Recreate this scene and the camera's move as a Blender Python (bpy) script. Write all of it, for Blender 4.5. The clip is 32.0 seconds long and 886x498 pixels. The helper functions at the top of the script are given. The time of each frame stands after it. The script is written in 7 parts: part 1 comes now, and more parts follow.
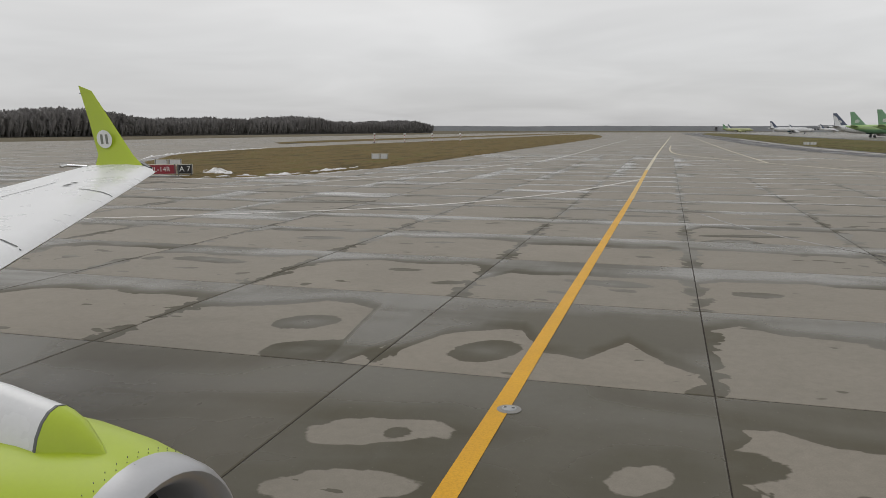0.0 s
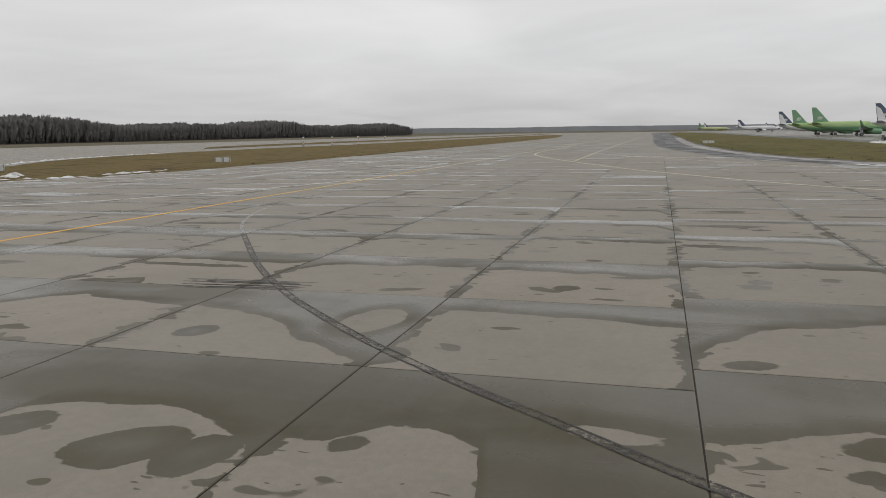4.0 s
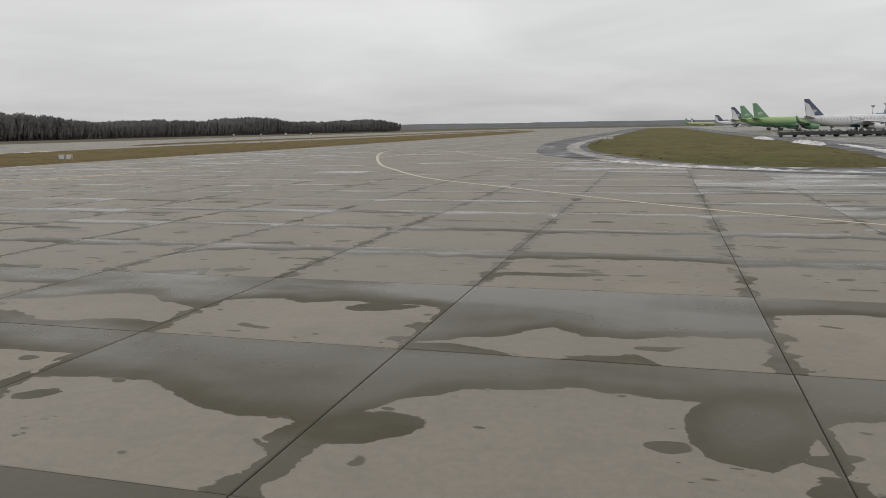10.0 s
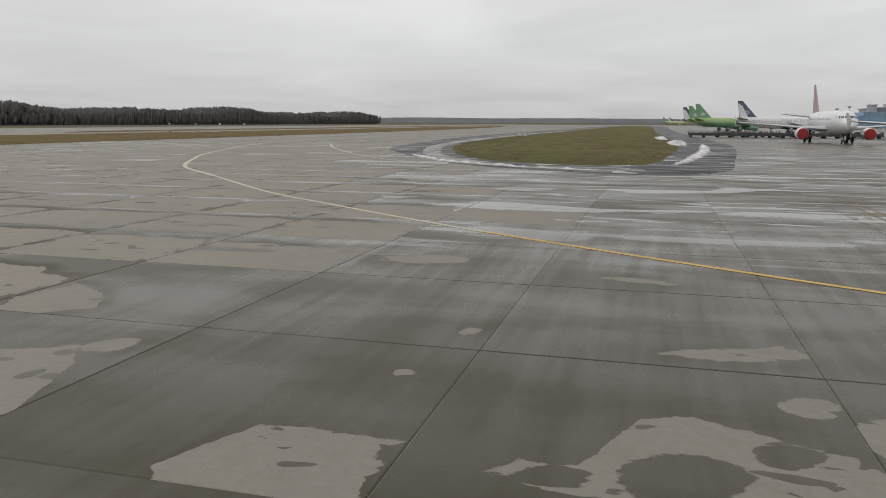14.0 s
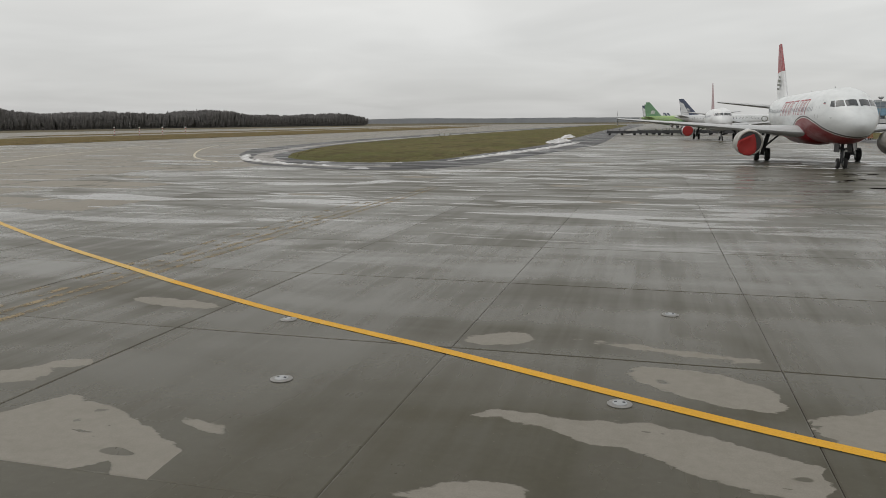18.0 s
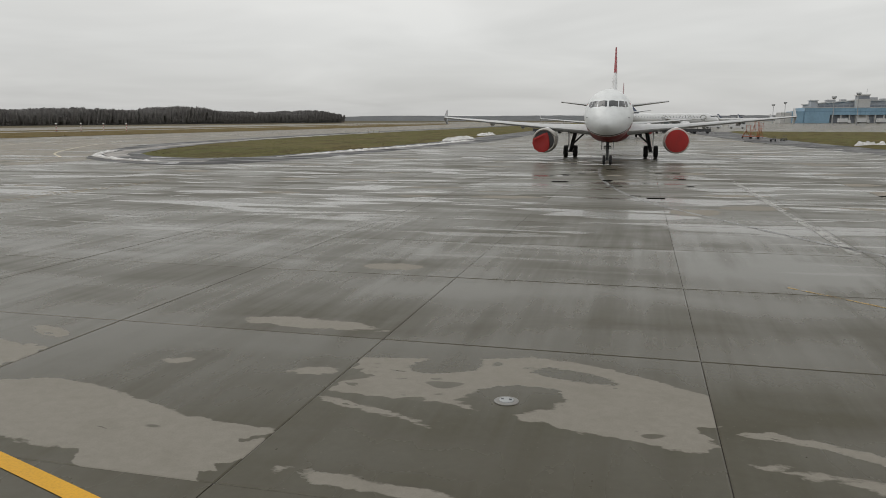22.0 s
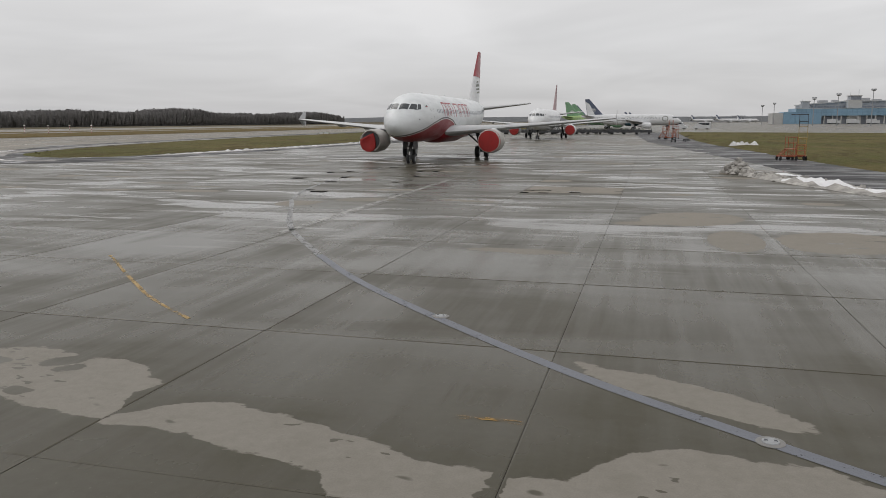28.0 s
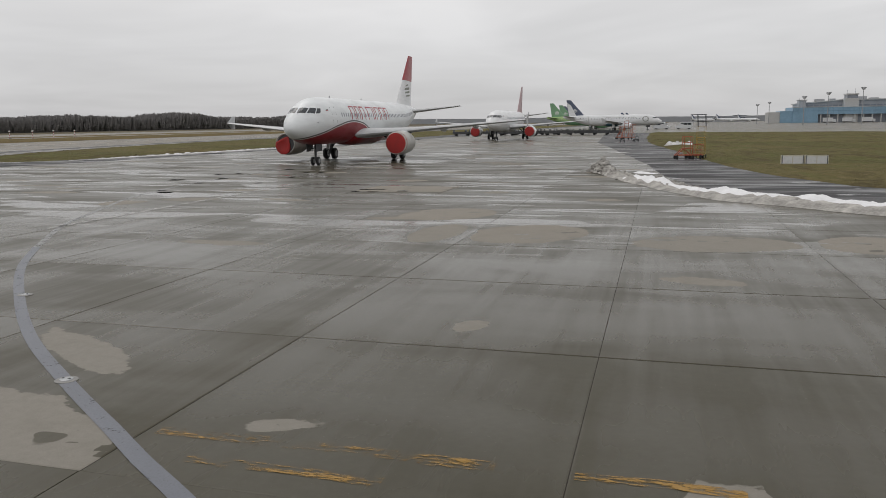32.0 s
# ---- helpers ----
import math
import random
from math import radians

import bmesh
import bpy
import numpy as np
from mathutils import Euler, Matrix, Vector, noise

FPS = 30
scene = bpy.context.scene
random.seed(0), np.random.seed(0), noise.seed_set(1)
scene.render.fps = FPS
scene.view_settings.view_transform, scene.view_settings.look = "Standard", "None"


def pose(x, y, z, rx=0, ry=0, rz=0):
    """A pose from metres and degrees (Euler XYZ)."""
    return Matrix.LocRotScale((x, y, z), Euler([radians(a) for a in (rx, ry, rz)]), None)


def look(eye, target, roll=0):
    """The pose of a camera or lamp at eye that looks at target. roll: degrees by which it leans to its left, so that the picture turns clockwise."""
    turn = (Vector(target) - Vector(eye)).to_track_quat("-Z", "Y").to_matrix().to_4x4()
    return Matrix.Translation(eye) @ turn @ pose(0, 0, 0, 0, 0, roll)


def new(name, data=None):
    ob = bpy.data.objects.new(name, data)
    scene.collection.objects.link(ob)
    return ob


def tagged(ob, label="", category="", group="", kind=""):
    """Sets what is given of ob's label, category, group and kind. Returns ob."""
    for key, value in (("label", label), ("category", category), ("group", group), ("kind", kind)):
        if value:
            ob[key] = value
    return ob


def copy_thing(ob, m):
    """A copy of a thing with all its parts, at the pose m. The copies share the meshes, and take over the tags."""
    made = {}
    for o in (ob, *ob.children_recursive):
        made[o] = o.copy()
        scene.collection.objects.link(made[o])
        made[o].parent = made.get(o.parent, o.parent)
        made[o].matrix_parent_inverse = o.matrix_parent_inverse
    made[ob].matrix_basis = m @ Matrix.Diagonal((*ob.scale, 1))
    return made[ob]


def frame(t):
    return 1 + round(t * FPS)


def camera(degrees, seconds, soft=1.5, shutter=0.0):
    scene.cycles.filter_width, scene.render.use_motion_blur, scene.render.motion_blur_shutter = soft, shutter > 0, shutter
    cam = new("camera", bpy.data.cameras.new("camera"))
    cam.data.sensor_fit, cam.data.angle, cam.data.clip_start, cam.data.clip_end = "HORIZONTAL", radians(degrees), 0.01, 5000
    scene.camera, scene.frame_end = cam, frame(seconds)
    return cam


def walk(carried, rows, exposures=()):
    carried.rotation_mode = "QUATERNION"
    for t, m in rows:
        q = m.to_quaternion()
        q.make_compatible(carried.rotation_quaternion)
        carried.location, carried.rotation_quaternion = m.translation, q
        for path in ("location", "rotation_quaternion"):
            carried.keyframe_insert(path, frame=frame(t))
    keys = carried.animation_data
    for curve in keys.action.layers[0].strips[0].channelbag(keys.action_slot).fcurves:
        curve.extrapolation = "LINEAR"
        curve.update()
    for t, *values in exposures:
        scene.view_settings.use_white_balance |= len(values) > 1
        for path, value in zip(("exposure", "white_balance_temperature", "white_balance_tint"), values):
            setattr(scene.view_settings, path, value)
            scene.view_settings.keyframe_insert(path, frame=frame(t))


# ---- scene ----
def place(t, x, y, yaw, pitch, roll):
    return (t, pose(x, y, EYE, 90 + pitch, 0, yaw) @ pose(0, 0, 0, 0, 0, -roll))


EYE = 3.45
cam = camera(60.0, 32.0, soft=0.6)
walk(cam, [place(*row) for row in (
    (0.0, 0.178, -0.027, 16.209, -8.791, 0.049),
    (0.5, 2.688, -0.074, 16.683, -8.624, 0.407),
    (1.0, 5.187, -0.061, 17.097, -8.423, 0.625),
    (1.5, 7.687, -0.039, 17.132, -8.373, 0.560),
    (2.0, 10.183, -0.062, 16.570, -8.381, 0.619),
    (2.5, 12.682, -0.106, 16.445, -8.479, 0.189),
    (3.0, 15.146, -0.128, 16.171, -8.515, 0.399),
    (3.5, 17.579, -0.125, 15.779, -8.571, 0.634),
    (5.5, 25.742, -0.213, 15.795, -8.761, 0.950),
    (6.0, 27.762, -0.182, 16.064, -8.807, 0.686),
    (6.5, 29.590, -0.155, 15.762, -8.932, 1.212),
    (7.0, 31.472, -0.131, 16.117, -8.934, 1.102),
    (7.5, 33.398, -0.092, 16.329, -8.928, 1.050),
    (8.0, 35.373, -0.069, 16.315, -8.921, 0.994),
    (8.5, 37.361, -0.011, 16.280, -8.944, 0.938),
    (9.0, 39.396, 0.004, 16.249, -8.939, 0.938),
    (9.5, 41.539, -0.000, 16.097, -8.931, 0.919),
    (10.0, 43.672, 0.035, 16.042, -8.951, 0.940),
    (10.5, 45.820, 0.059, 16.022, -8.963, 0.899),
    (11.0, 48.004, 0.072, 16.086, -8.949, 0.848),
    (11.5, 50.284, 0.070, 16.111, -8.919, 0.742),
    (12.0, 52.630, 0.059, 16.111, -8.881, 0.709),
    (12.5, 55.052, 0.036, 16.090, -8.849, 0.854),
    (13.0, 57.570, 0.010, 16.008, -8.909, 0.307),
    (13.5, 59.972, 0.039, 15.391, -9.187, -0.353),
    (14.0, 62.376, 0.098, 15.264, -9.402, -0.293),
    (14.5, 64.902, 0.127, 15.311, -9.514, -0.200),
    (15.0, 67.345, 0.124, 15.336, -9.496, -0.056),
    (15.5, 69.770, 0.035, 15.319, -9.489, -0.073),
    (17.5, 79.869, 0.097, 15.455, -9.346, 0.203),
    (18.0, 82.264, 0.052, 15.377, -9.356, 0.337),
    (18.5, 84.544, 0.029, 15.267, -9.404, 0.192),
    (19.0, 86.690, 0.041, 14.923, -9.515, 0.091),
    (19.5, 88.857, 0.017, 14.602, -9.604, 0.139),
    (20.0, 90.816, -0.004, 14.444, -9.563, 0.055),
    (20.5, 92.695, -0.014, 14.326, -9.560, 0.095),
    (21.0, 94.493, -0.020, 14.288, -9.556, 0.185),
    (21.5, 96.147, -0.016, 14.275, -9.565, 0.173),
    (22.0, 97.727, -0.046, 14.373, -9.542, 0.098),
    (22.5, 99.213, -0.079, 14.381, -9.516, 0.036),
    (23.0, 100.629, -0.086, 14.381, -9.489, 0.122),
    (23.5, 101.976, -0.066, 14.356, -9.529, 0.115),
    (24.0, 103.280, -0.051, 14.342, -9.546, 0.099),
    (24.5, 104.599, -0.054, 14.332, -9.551, 0.142),
    (25.0, 105.963, -0.062, 14.409, -9.572, 0.058),
    (25.5, 107.287, -0.041, 14.435, -9.590, 0.030),
    (27.5, 113.058, -0.088, 14.957, -9.504, 0.109),
    (28.0, 114.423, -0.074, 15.095, -9.452, 0.184),
    (28.5, 115.733, -0.070, 15.267, -9.424, 0.316),
    (29.0, 117.010, -0.068, 15.418, -9.400, 0.457),
    (29.5, 118.213, -0.049, 15.476, -9.409, 0.444),
    (30.0, 119.361, -0.022, 15.481, -9.374, 0.475),
    (30.5, 120.455, 0.009, 15.476, -9.380, 0.541),
    (31.0, 121.530, 0.038, 15.504, -9.357, 0.692),
    (31.5, 122.574, 0.044, 15.577, -9.307, 0.672),
    (32.0, 123.589, 0.028, 15.629, -9.311, 0.680),
)], [(0.0, 0.0, 6500, 10), (14.0, 0.0, 6500, 10), (19.0, 0.0, 6600, 8), (25.5, 0.0, 6600, 8), (28.0, 0.0, 6500, 11), (32.0, 0.0, 6500, 11)])

# ---- sky and sun: an even overcast ----
world = bpy.data.worlds.new("overcast")
scene.world = world
world.use_nodes = True
wn, wl = world.node_tree.nodes, world.node_tree.links
wn.clear()
w_out = wn.new("ShaderNodeOutputWorld")
w_bg = wn.new("ShaderNodeBackground")
w_bg.inputs["Strength"].default_value = 1.0
w_sky = wn.new("ShaderNodeTexSky")
w_sky.sky_type, w_sky.sun_disc = "NISHITA", False
w_sky.sun_elevation, w_sky.sun_rotation = radians(22), radians(200)
w_tc = wn.new("ShaderNodeTexCoord")
w_sep = wn.new("ShaderNodeSeparateXYZ")
wl.new(w_tc.outputs["Generated"], w_sep.inputs[0])
w_ramp = wn.new("ShaderNodeValToRGB")
w_ramp.color_ramp.elements[0].position, w_ramp.color_ramp.elements[0].color = 0.0, (0.562, 0.562, 0.568, 1)
w_ramp.color_ramp.elements[1].position, w_ramp.color_ramp.elements[1].color = 1.0, (0.78, 0.775, 0.77, 1)
for at_, col_ in ((0.03, (0.602, 0.602, 0.606, 1)), (0.10, (0.70, 0.70, 0.702, 1)), (0.19, (0.79, 0.785, 0.78, 1))):
    w_el = w_ramp.color_ramp.elements.new(at_)
    w_el.color = col_
wl.new(w_sep.outputs["Z"], w_ramp.inputs[0])
# layered cloud: divide by height above the horizon so that it flattens into streaks far off
w_add = wn.new("ShaderNodeMath")
w_add.operation, w_add.inputs[1].default_value = "ADD", 0.12
wl.new(w_sep.outputs["Z"], w_add.inputs[0])
w_abs = wn.new("ShaderNodeMath")
w_abs.operation = "ABSOLUTE"
wl.new(w_add.outputs[0], w_abs.inputs[0])
w_div = wn.new("ShaderNodeVectorMath")
w_div.operation = "DIVIDE"
w_comb = wn.new("ShaderNodeCombineXYZ")
for k_ in range(3):
    wl.new(w_abs.outputs[0], w_comb.inputs[k_])
wl.new(w_tc.outputs["Generated"], w_div.inputs[0])
wl.new(w_comb.outputs[0], w_div.inputs[1])
w_noise = wn.new("ShaderNodeTexNoise")
w_noise.inputs["Scale"].default_value, w_noise.inputs["Detail"].default_value = 0.7, 3.5
w_noise.inputs["Roughness"].default_value, w_noise.inputs["Distortion"].default_value = 0.55, 0.4
wl.new(w_div.outputs[0], w_noise.inputs["Vector"])
w_map = wn.new("ShaderNodeMapRange")
w_map.inputs["From Min"].default_value, w_map.inputs["From Max"].default_value = 0.3, 0.7
w_map.inputs["To Min"].default_value, w_map.inputs["To Max"].default_value = 0.90, 1.09
wl.new(w_noise.outputs["Fac"], w_map.inputs["Value"])
w_mul = wn.new("ShaderNodeVectorMath")
w_mul.operation = "SCALE"
wl.new(w_ramp.outputs["Color"], w_mul.inputs[0])
wl.new(w_map.outputs["Result"], w_mul.inputs["Scale"])
w_dim = wn.new("ShaderNodeVectorMath")
w_dim.operation, w_dim.inputs["Scale"].default_value = "SCALE", 0.06
wl.new(w_sky.outputs[0], w_dim.inputs[0])
w_mix = wn.new("ShaderNodeMix")
w_mix.data_type = "RGBA"
w_mix.inputs["Factor"].default_value = 0.06
wl.new(w_mul.outputs[0], w_mix.inputs["A"])
wl.new(w_dim.outputs[0], w_mix.inputs["B"])
wl.new(w_mix.outputs["Result"], w_bg.inputs["Color"])
wl.new(w_bg.outputs[0], w_out.inputs[0])

sun = new("sun", bpy.data.lights.new("sun", "SUN"))
sun.data.energy, sun.data.angle, sun.data.color = 0.6, radians(40), (1.0, 0.97, 0.93)
sun.matrix_world = look((0, 0, 60), (40, -30, 0))


# ---- materials ----
class Nodes:
    """A small builder for node materials."""

    def __init__(self, name):
        self.mat = bpy.data.materials.new(name)
        self.mat.use_nodes = True
        self.tree = self.mat.node_tree
        self.bsdf = self.tree.nodes["Principled BSDF"]
        self.spot = self.add("ShaderNodeNewGeometry").outputs["Position"]

    def add(self, kind):
        return self.tree.nodes.new(kind)

    def put(self, value, socket):
        if isinstance(value, bpy.types.NodeSocket):
            self.tree.links.new(value, socket)
        else:
            socket.default_value = value

    def local(self):
        return self.add("ShaderNodeTexCoord").outputs["Object"]

    def scaled(self, vector, by):
        n = self.add("ShaderNodeVectorMath")
        n.operation = "MULTIPLY"
        self.put(vector, n.inputs[0])
        n.inputs[1].default_value = by
        return n.outputs[0]

    def noise(self, scale, detail=4.0, rough=0.55, warp=0.0, vector=None):
        n = self.add("ShaderNodeTexNoise")
        self.put(vector or self.spot, n.inputs["Vector"])
        n.inputs["Scale"].default_value, n.inputs["Detail"].default_value = scale, detail
        n.inputs["Roughness"].default_value, n.inputs["Distortion"].default_value = rough, warp
        return n.outputs["Fac"]

    def math(self, op, a, b=0.0, c=0.0, clamp=False):
        n = self.add("ShaderNodeMath")
        n.operation, n.use_clamp = op, clamp
        for v, s in zip((a, b, c), n.inputs):
            self.put(v, s)
        return n.outputs[0]

    def span(self, value, lo, hi, to_lo=0.0, to_hi=1.0, smooth=False):
        n = self.add("ShaderNodeMapRange")
        n.interpolation_type = "SMOOTHSTEP" if smooth else "LINEAR"
        self.put(value, n.inputs["Value"])
        for v, k in zip((lo, hi, to_lo, to_hi), ("From Min", "From Max", "To Min", "To Max")):
            self.put(v, n.inputs[k])
        return n.outputs["Result"]

    def mix(self, fac, a, b):
        n = self.add("ShaderNodeMix")
        n.data_type = "RGBA"
        self.put(fac, n.inputs["Factor"])
        self.put(a if isinstance(a, bpy.types.NodeSocket) else (*a, 1), n.inputs["A"])
        self.put(b if isinstance(b, bpy.types.NodeSocket) else (*b, 1), n.inputs["B"])
        return n.outputs["Result"]

    def axes(self, vector=None):
        n = self.add("ShaderNodeSeparateXYZ")
        self.put(vector or self.spot, n.inputs[0])
        return n.outputs

    def bump(self, height, strength=0.3, distance=0.02):
        n = self.add("ShaderNodeBump")
        n.inputs["Strength"].default_value, n.inputs["Distance"].default_value = strength, distance
        self.put(height, n.inputs["Height"])
        self.put(n.outputs[0], self.bsdf.inputs["Normal"])

    def done(self, color=None, rough=None, metal=0.0, spec=None):
        if color is not None:
            self.put(color if isinstance(color, bpy.types.NodeSocket) else (*color, 1), self.bsdf.inputs["Base Color"])
        if rough is not None:
            self.put(rough, self.bsdf.inputs["Roughness"])
        self.bsdf.inputs["Metallic"].default_value = metal
        if spec is not None:
            self.put(spec, self.bsdf.inputs["Specular IOR Level"])
        return self.mat


def shade(c, k):
    return tuple(min(1.0, v * k) for v in c)


def plain(name, color, rough=0.5, metal=0.0, vary=0.15, scale=3.0, fine=40.0, bump=0.0):
    """A surface of one colour with stains and grain at two scales."""
    n = Nodes(name)
    spot = n.local()
    big, small = n.noise(scale, 5, 0.6, 0.3, spot), n.noise(fine, 3, 0.6, 0, spot)
    both = n.math("ADD", n.math("MULTIPLY", big, 0.7), n.math("MULTIPLY", small, 0.3))
    col = n.mix(n.span(both, 0.3, 0.7), shade(color, 1 - vary), shade(color, 1 + vary))
    if bump:
        n.bump(small, bump, 0.01)
    return n.done(col, n.span(big, 0.3, 0.7, max(0.02, rough - 0.08), min(1, rough + 0.1)), metal)


def concrete_material(name, kind):
    """Airfield concrete, damp and dry. kind: dry fields known slab by slab, or by face, or none known."""
    n = Nodes(name)
    x, y, _ = n.axes()
    wide = n.noise(0.55, 2, 0.45, 0.5)
    mid = n.noise(1.7, 3, 0.5, 0.6)
    ragged = n.noise(7.0, 4, 0.6, 0.4, n.scaled(n.spot, (0.6, 1.3, 1.0)))
    wet_zone = n.span(x, 47.0, 57.0, 0.0, 1.0, True)
    if kind == "far":
        blotch = n.noise(0.3, 3, 0.5, 0.5, n.scaled(n.spot, (0.35, 1.3, 1.0)))
        level = n.math("MULTIPLY", n.math("SUBTRACT", blotch, n.span(x, 30.0, 60.0, 0.46, 0.56)), 5.0)
    elif kind == "face":
        ends = []
        for end in ("low", "high"):
            a = n.add("ShaderNodeAttribute")
            a.attribute_type, a.attribute_name = "GEOMETRY", "field_" + end
            ends.append(n.axes(a.outputs["Vector"]))
        (x0, y0, _), (x1, y1, _) = ends
        dx = n.math("MINIMUM", n.math("SUBTRACT", x, x0), n.math("SUBTRACT", x1, x))
        dy = n.math("MINIMUM", n.math("SUBTRACT", y, y0), n.math("SUBTRACT", y1, y))
        level = n.math("ADD", n.math("SMOOTH_MIN", dx, dy, 0.9), 0.12)
        level = n.math("ADD", level, n.math("MULTIPLY", n.math("SUBTRACT", wide, 0.5), 1.3))
        level = n.math("ADD", level, n.math("MULTIPLY", n.math("SUBTRACT", mid, 0.5), 0.5))
    else:
        def given(key):
            a = n.add("ShaderNodeAttribute")
            a.attribute_type, a.attribute_name = "OBJECT", key
            return a.outputs["Vector"]

        u, v, _ = n.axes(n.add("ShaderNodeUVMap").outputs[0])
        # nine heights across the slab, joined by straight runs
        hats = [n.math("MAXIMUM", n.math("SUBTRACT", 1.0, n.math("ABSOLUTE", n.math("SUBTRACT", n.math("MULTIPLY", u, 8.0), float(k)))), 0.0) for k in range(9)]
        pair = []
        for three in (hats[:3], hats[3:6], hats[6:]):
            c = n.add("ShaderNodeCombineXYZ")
            for h, socket in zip(three, c.inputs):
                n.put(h, socket)
            pair.append(c.outputs[0])

        def edge(key):
            sums = []
            for w, half in zip(pair, "abc"):
                d = n.add("ShaderNodeVectorMath")
                d.operation = "DOT_PRODUCT"
                n.put(w, d.inputs[0])
                n.put(given(key + half), d.inputs[1])
                sums.append(d.outputs["Value"])
            return n.math("ADD", n.math("ADD", sums[0], sums[1]), sums[2])

        def blot(key):
            """How far inside a sheared ellipse, in metres."""
            cx, cy, lean = n.axes(given(key + "_at"))
            rx, ry, _ = n.axes(given(key + "_size"))
            dx = n.math("SUBTRACT", x, cx)
            dy = n.math("SUBTRACT", n.math("SUBTRACT", y, cy), n.math("MULTIPLY", dx, lean))
            p, q = n.math("DIVIDE", dx, rx), n.math("DIVIDE", dy, ry)
            far = n.math("SQRT", n.math("ADD", n.math("MULTIPLY", p, p), n.math("MULTIPLY", q, q)))
            return n.math("MULTIPLY", n.math("SUBTRACT", 1.0, far), ry)

        level = n.math("MINIMUM", n.math("SUBTRACT", edge("far_"), y), n.math("SUBTRACT", y, edge("near_")))
        for k in range(3):
            level = n.math("MAXIMUM", level, blot("dry_%d" % k))
        for k in range(3):
            level = n.math("MINIMUM", level, n.math("MULTIPLY", blot("wet_%d" % k), -1.0))
        # the long joints hold damp beside them
        beside = n.math("MULTIPLY", n.math("MINIMUM", u, n.math("SUBTRACT", 1.0, u)), 4.8)
        beside = n.math("ADD", n.math("SUBTRACT", beside, n.span(wet_zone, 0, 1, 0.15, 0.05)), n.math("MULTIPLY", n.math("SUBTRACT", mid, 0.5), 0.9))
        level = n.math("MINIMUM", level, beside)
        level = n.math("ADD", level, n.math("MULTIPLY", n.math("SUBTRACT", wide, 0.5), 0.30))
        level = n.math("ADD", level, n.math("MULTIPLY", n.math("SUBTRACT", mid, 0.5), 0.34))
        level = n.math("ADD", level, n.math("MULTIPLY", n.math("SUBTRACT", ragged, 0.5), n.span(x, 47.0, 57.0, 0.10, 0.20)))
    dry = n.span(level, -0.008, 0.022)
    # round damp spots left inside the dry fields, in clusters
    cluster = n.span(n.noise(0.4, 2, 0.5, 0.3), 0.54, 0.64, 0.0, n.span(wet_zone, 0, 1, 0.09, 0.125))
    spots = n.span(n.math("ADD", n.noise(1.5, 1.5, 0.35, 0.2, n.scaled(n.spot, (0.75, 1.25, 1.0))), cluster), 0.715, 0.73)
    specks = n.span(n.math("ADD", n.noise(5.0, 2, 0.4, 0.2, n.scaled(n.spot, (0.6, 1.3, 1.0))), cluster), 0.765, 0.78)
    dry = n.math("MULTIPLY", dry, n.math("SUBTRACT", 1.0, n.math("MULTIPLY", n.math("MAXIMUM", spots, specks), 0.9)))
    # the water film stands deeper away from the rim of the dry patches
    deep = n.span(level, -0.12, -0.75, 0.0, 1.0, True)
    grain = n.noise(48.0, 4, 0.75)
    mottle = n.noise(7.0, 5, 0.65, 0.3)
    stain = n.noise(0.23, 5, 0.6, 0.8)
    info = n.add("ShaderNodeObjectInfo").outputs["Random"]
    dry_col = n.mix(n.span(stain, 0.3, 0.7), (0.222, 0.197, 0.160), (0.278, 0.246, 0.202))
    dry_col = n.mix(n.span(info, 0.0, 1.0, 0.0, 0.5), dry_col, (0.218, 0.202, 0.172))
    dry_col = n.mix(n.math("MULTIPLY", wet_zone, n.span(y, 26.0, 12.0, 0.0, 0.8)), dry_col, (0.240, 0.224, 0.194))
    dry_col = n.mix(n.span(mottle, 0.35, 0.7, 0.0, 0.28), dry_col, (0.14, 0.126, 0.098))
    dry_col = n.mix(n.span(n.noise(1.3, 4, 0.6, 0.6), 0.5, 0.7, 0.0, 0.3), dry_col, (0.165, 0.150, 0.120))
    wet_col = n.mix(n.span(stain, 0.35, 0.65), (0.086, 0.075, 0.050), (0.068, 0.059, 0.039))
    wet_col = n.mix(n.span(info, 0.3, 1.0, 0.0, 0.35), wet_col, (0.056, 0.051, 0.031))
    wet_col = n.mix(n.math("MULTIPLY", wet_zone, 0.65), wet_col, (0.047, 0.042, 0.025))
    silt = n.span(n.noise(0.6, 6, 0.65, 1.2), 0.66, 0.74, 0.0, 0.5)
    wet_col = n.mix(silt, wet_col, (0.052, 0.037, 0.026))
    wet_col = n.mix(n.span(mottle, 0.3, 0.7, 0.0, 0.3), wet_col, (0.096, 0.089, 0.060))
    col = n.mix(dry, wet_col, dry_col)
    col = n.mix(n.span(grain, 0.38, 0.66, 0.0, 0.15), col, (0.045, 0.041, 0.032))
    col = n.mix(n.span(n.noise(20.0, 2, 0.5), 0.70, 0.74, 0.0, 0.13), col, (0.34, 0.32, 0.27))
    # streaks left by jets and tyres in the water film
    streak = n.noise(1.0, 3, 0.6, 0.2, n.scaled(n.spot, (0.8, 0.05, 1.0)))
    fine_streak = n.noise(2.6, 3, 0.65, 0.15, n.scaled(n.spot, (0.9, 0.05, 1.0)))
    streak = n.math("ADD", n.math("MULTIPLY", streak, 0.55), n.math("MULTIPLY", fine_streak, 0.45))
    film = n.noise(0.35, 3, 0.5, 0.4, n.scaled(n.spot, (0.5, 1.2, 1.0)))
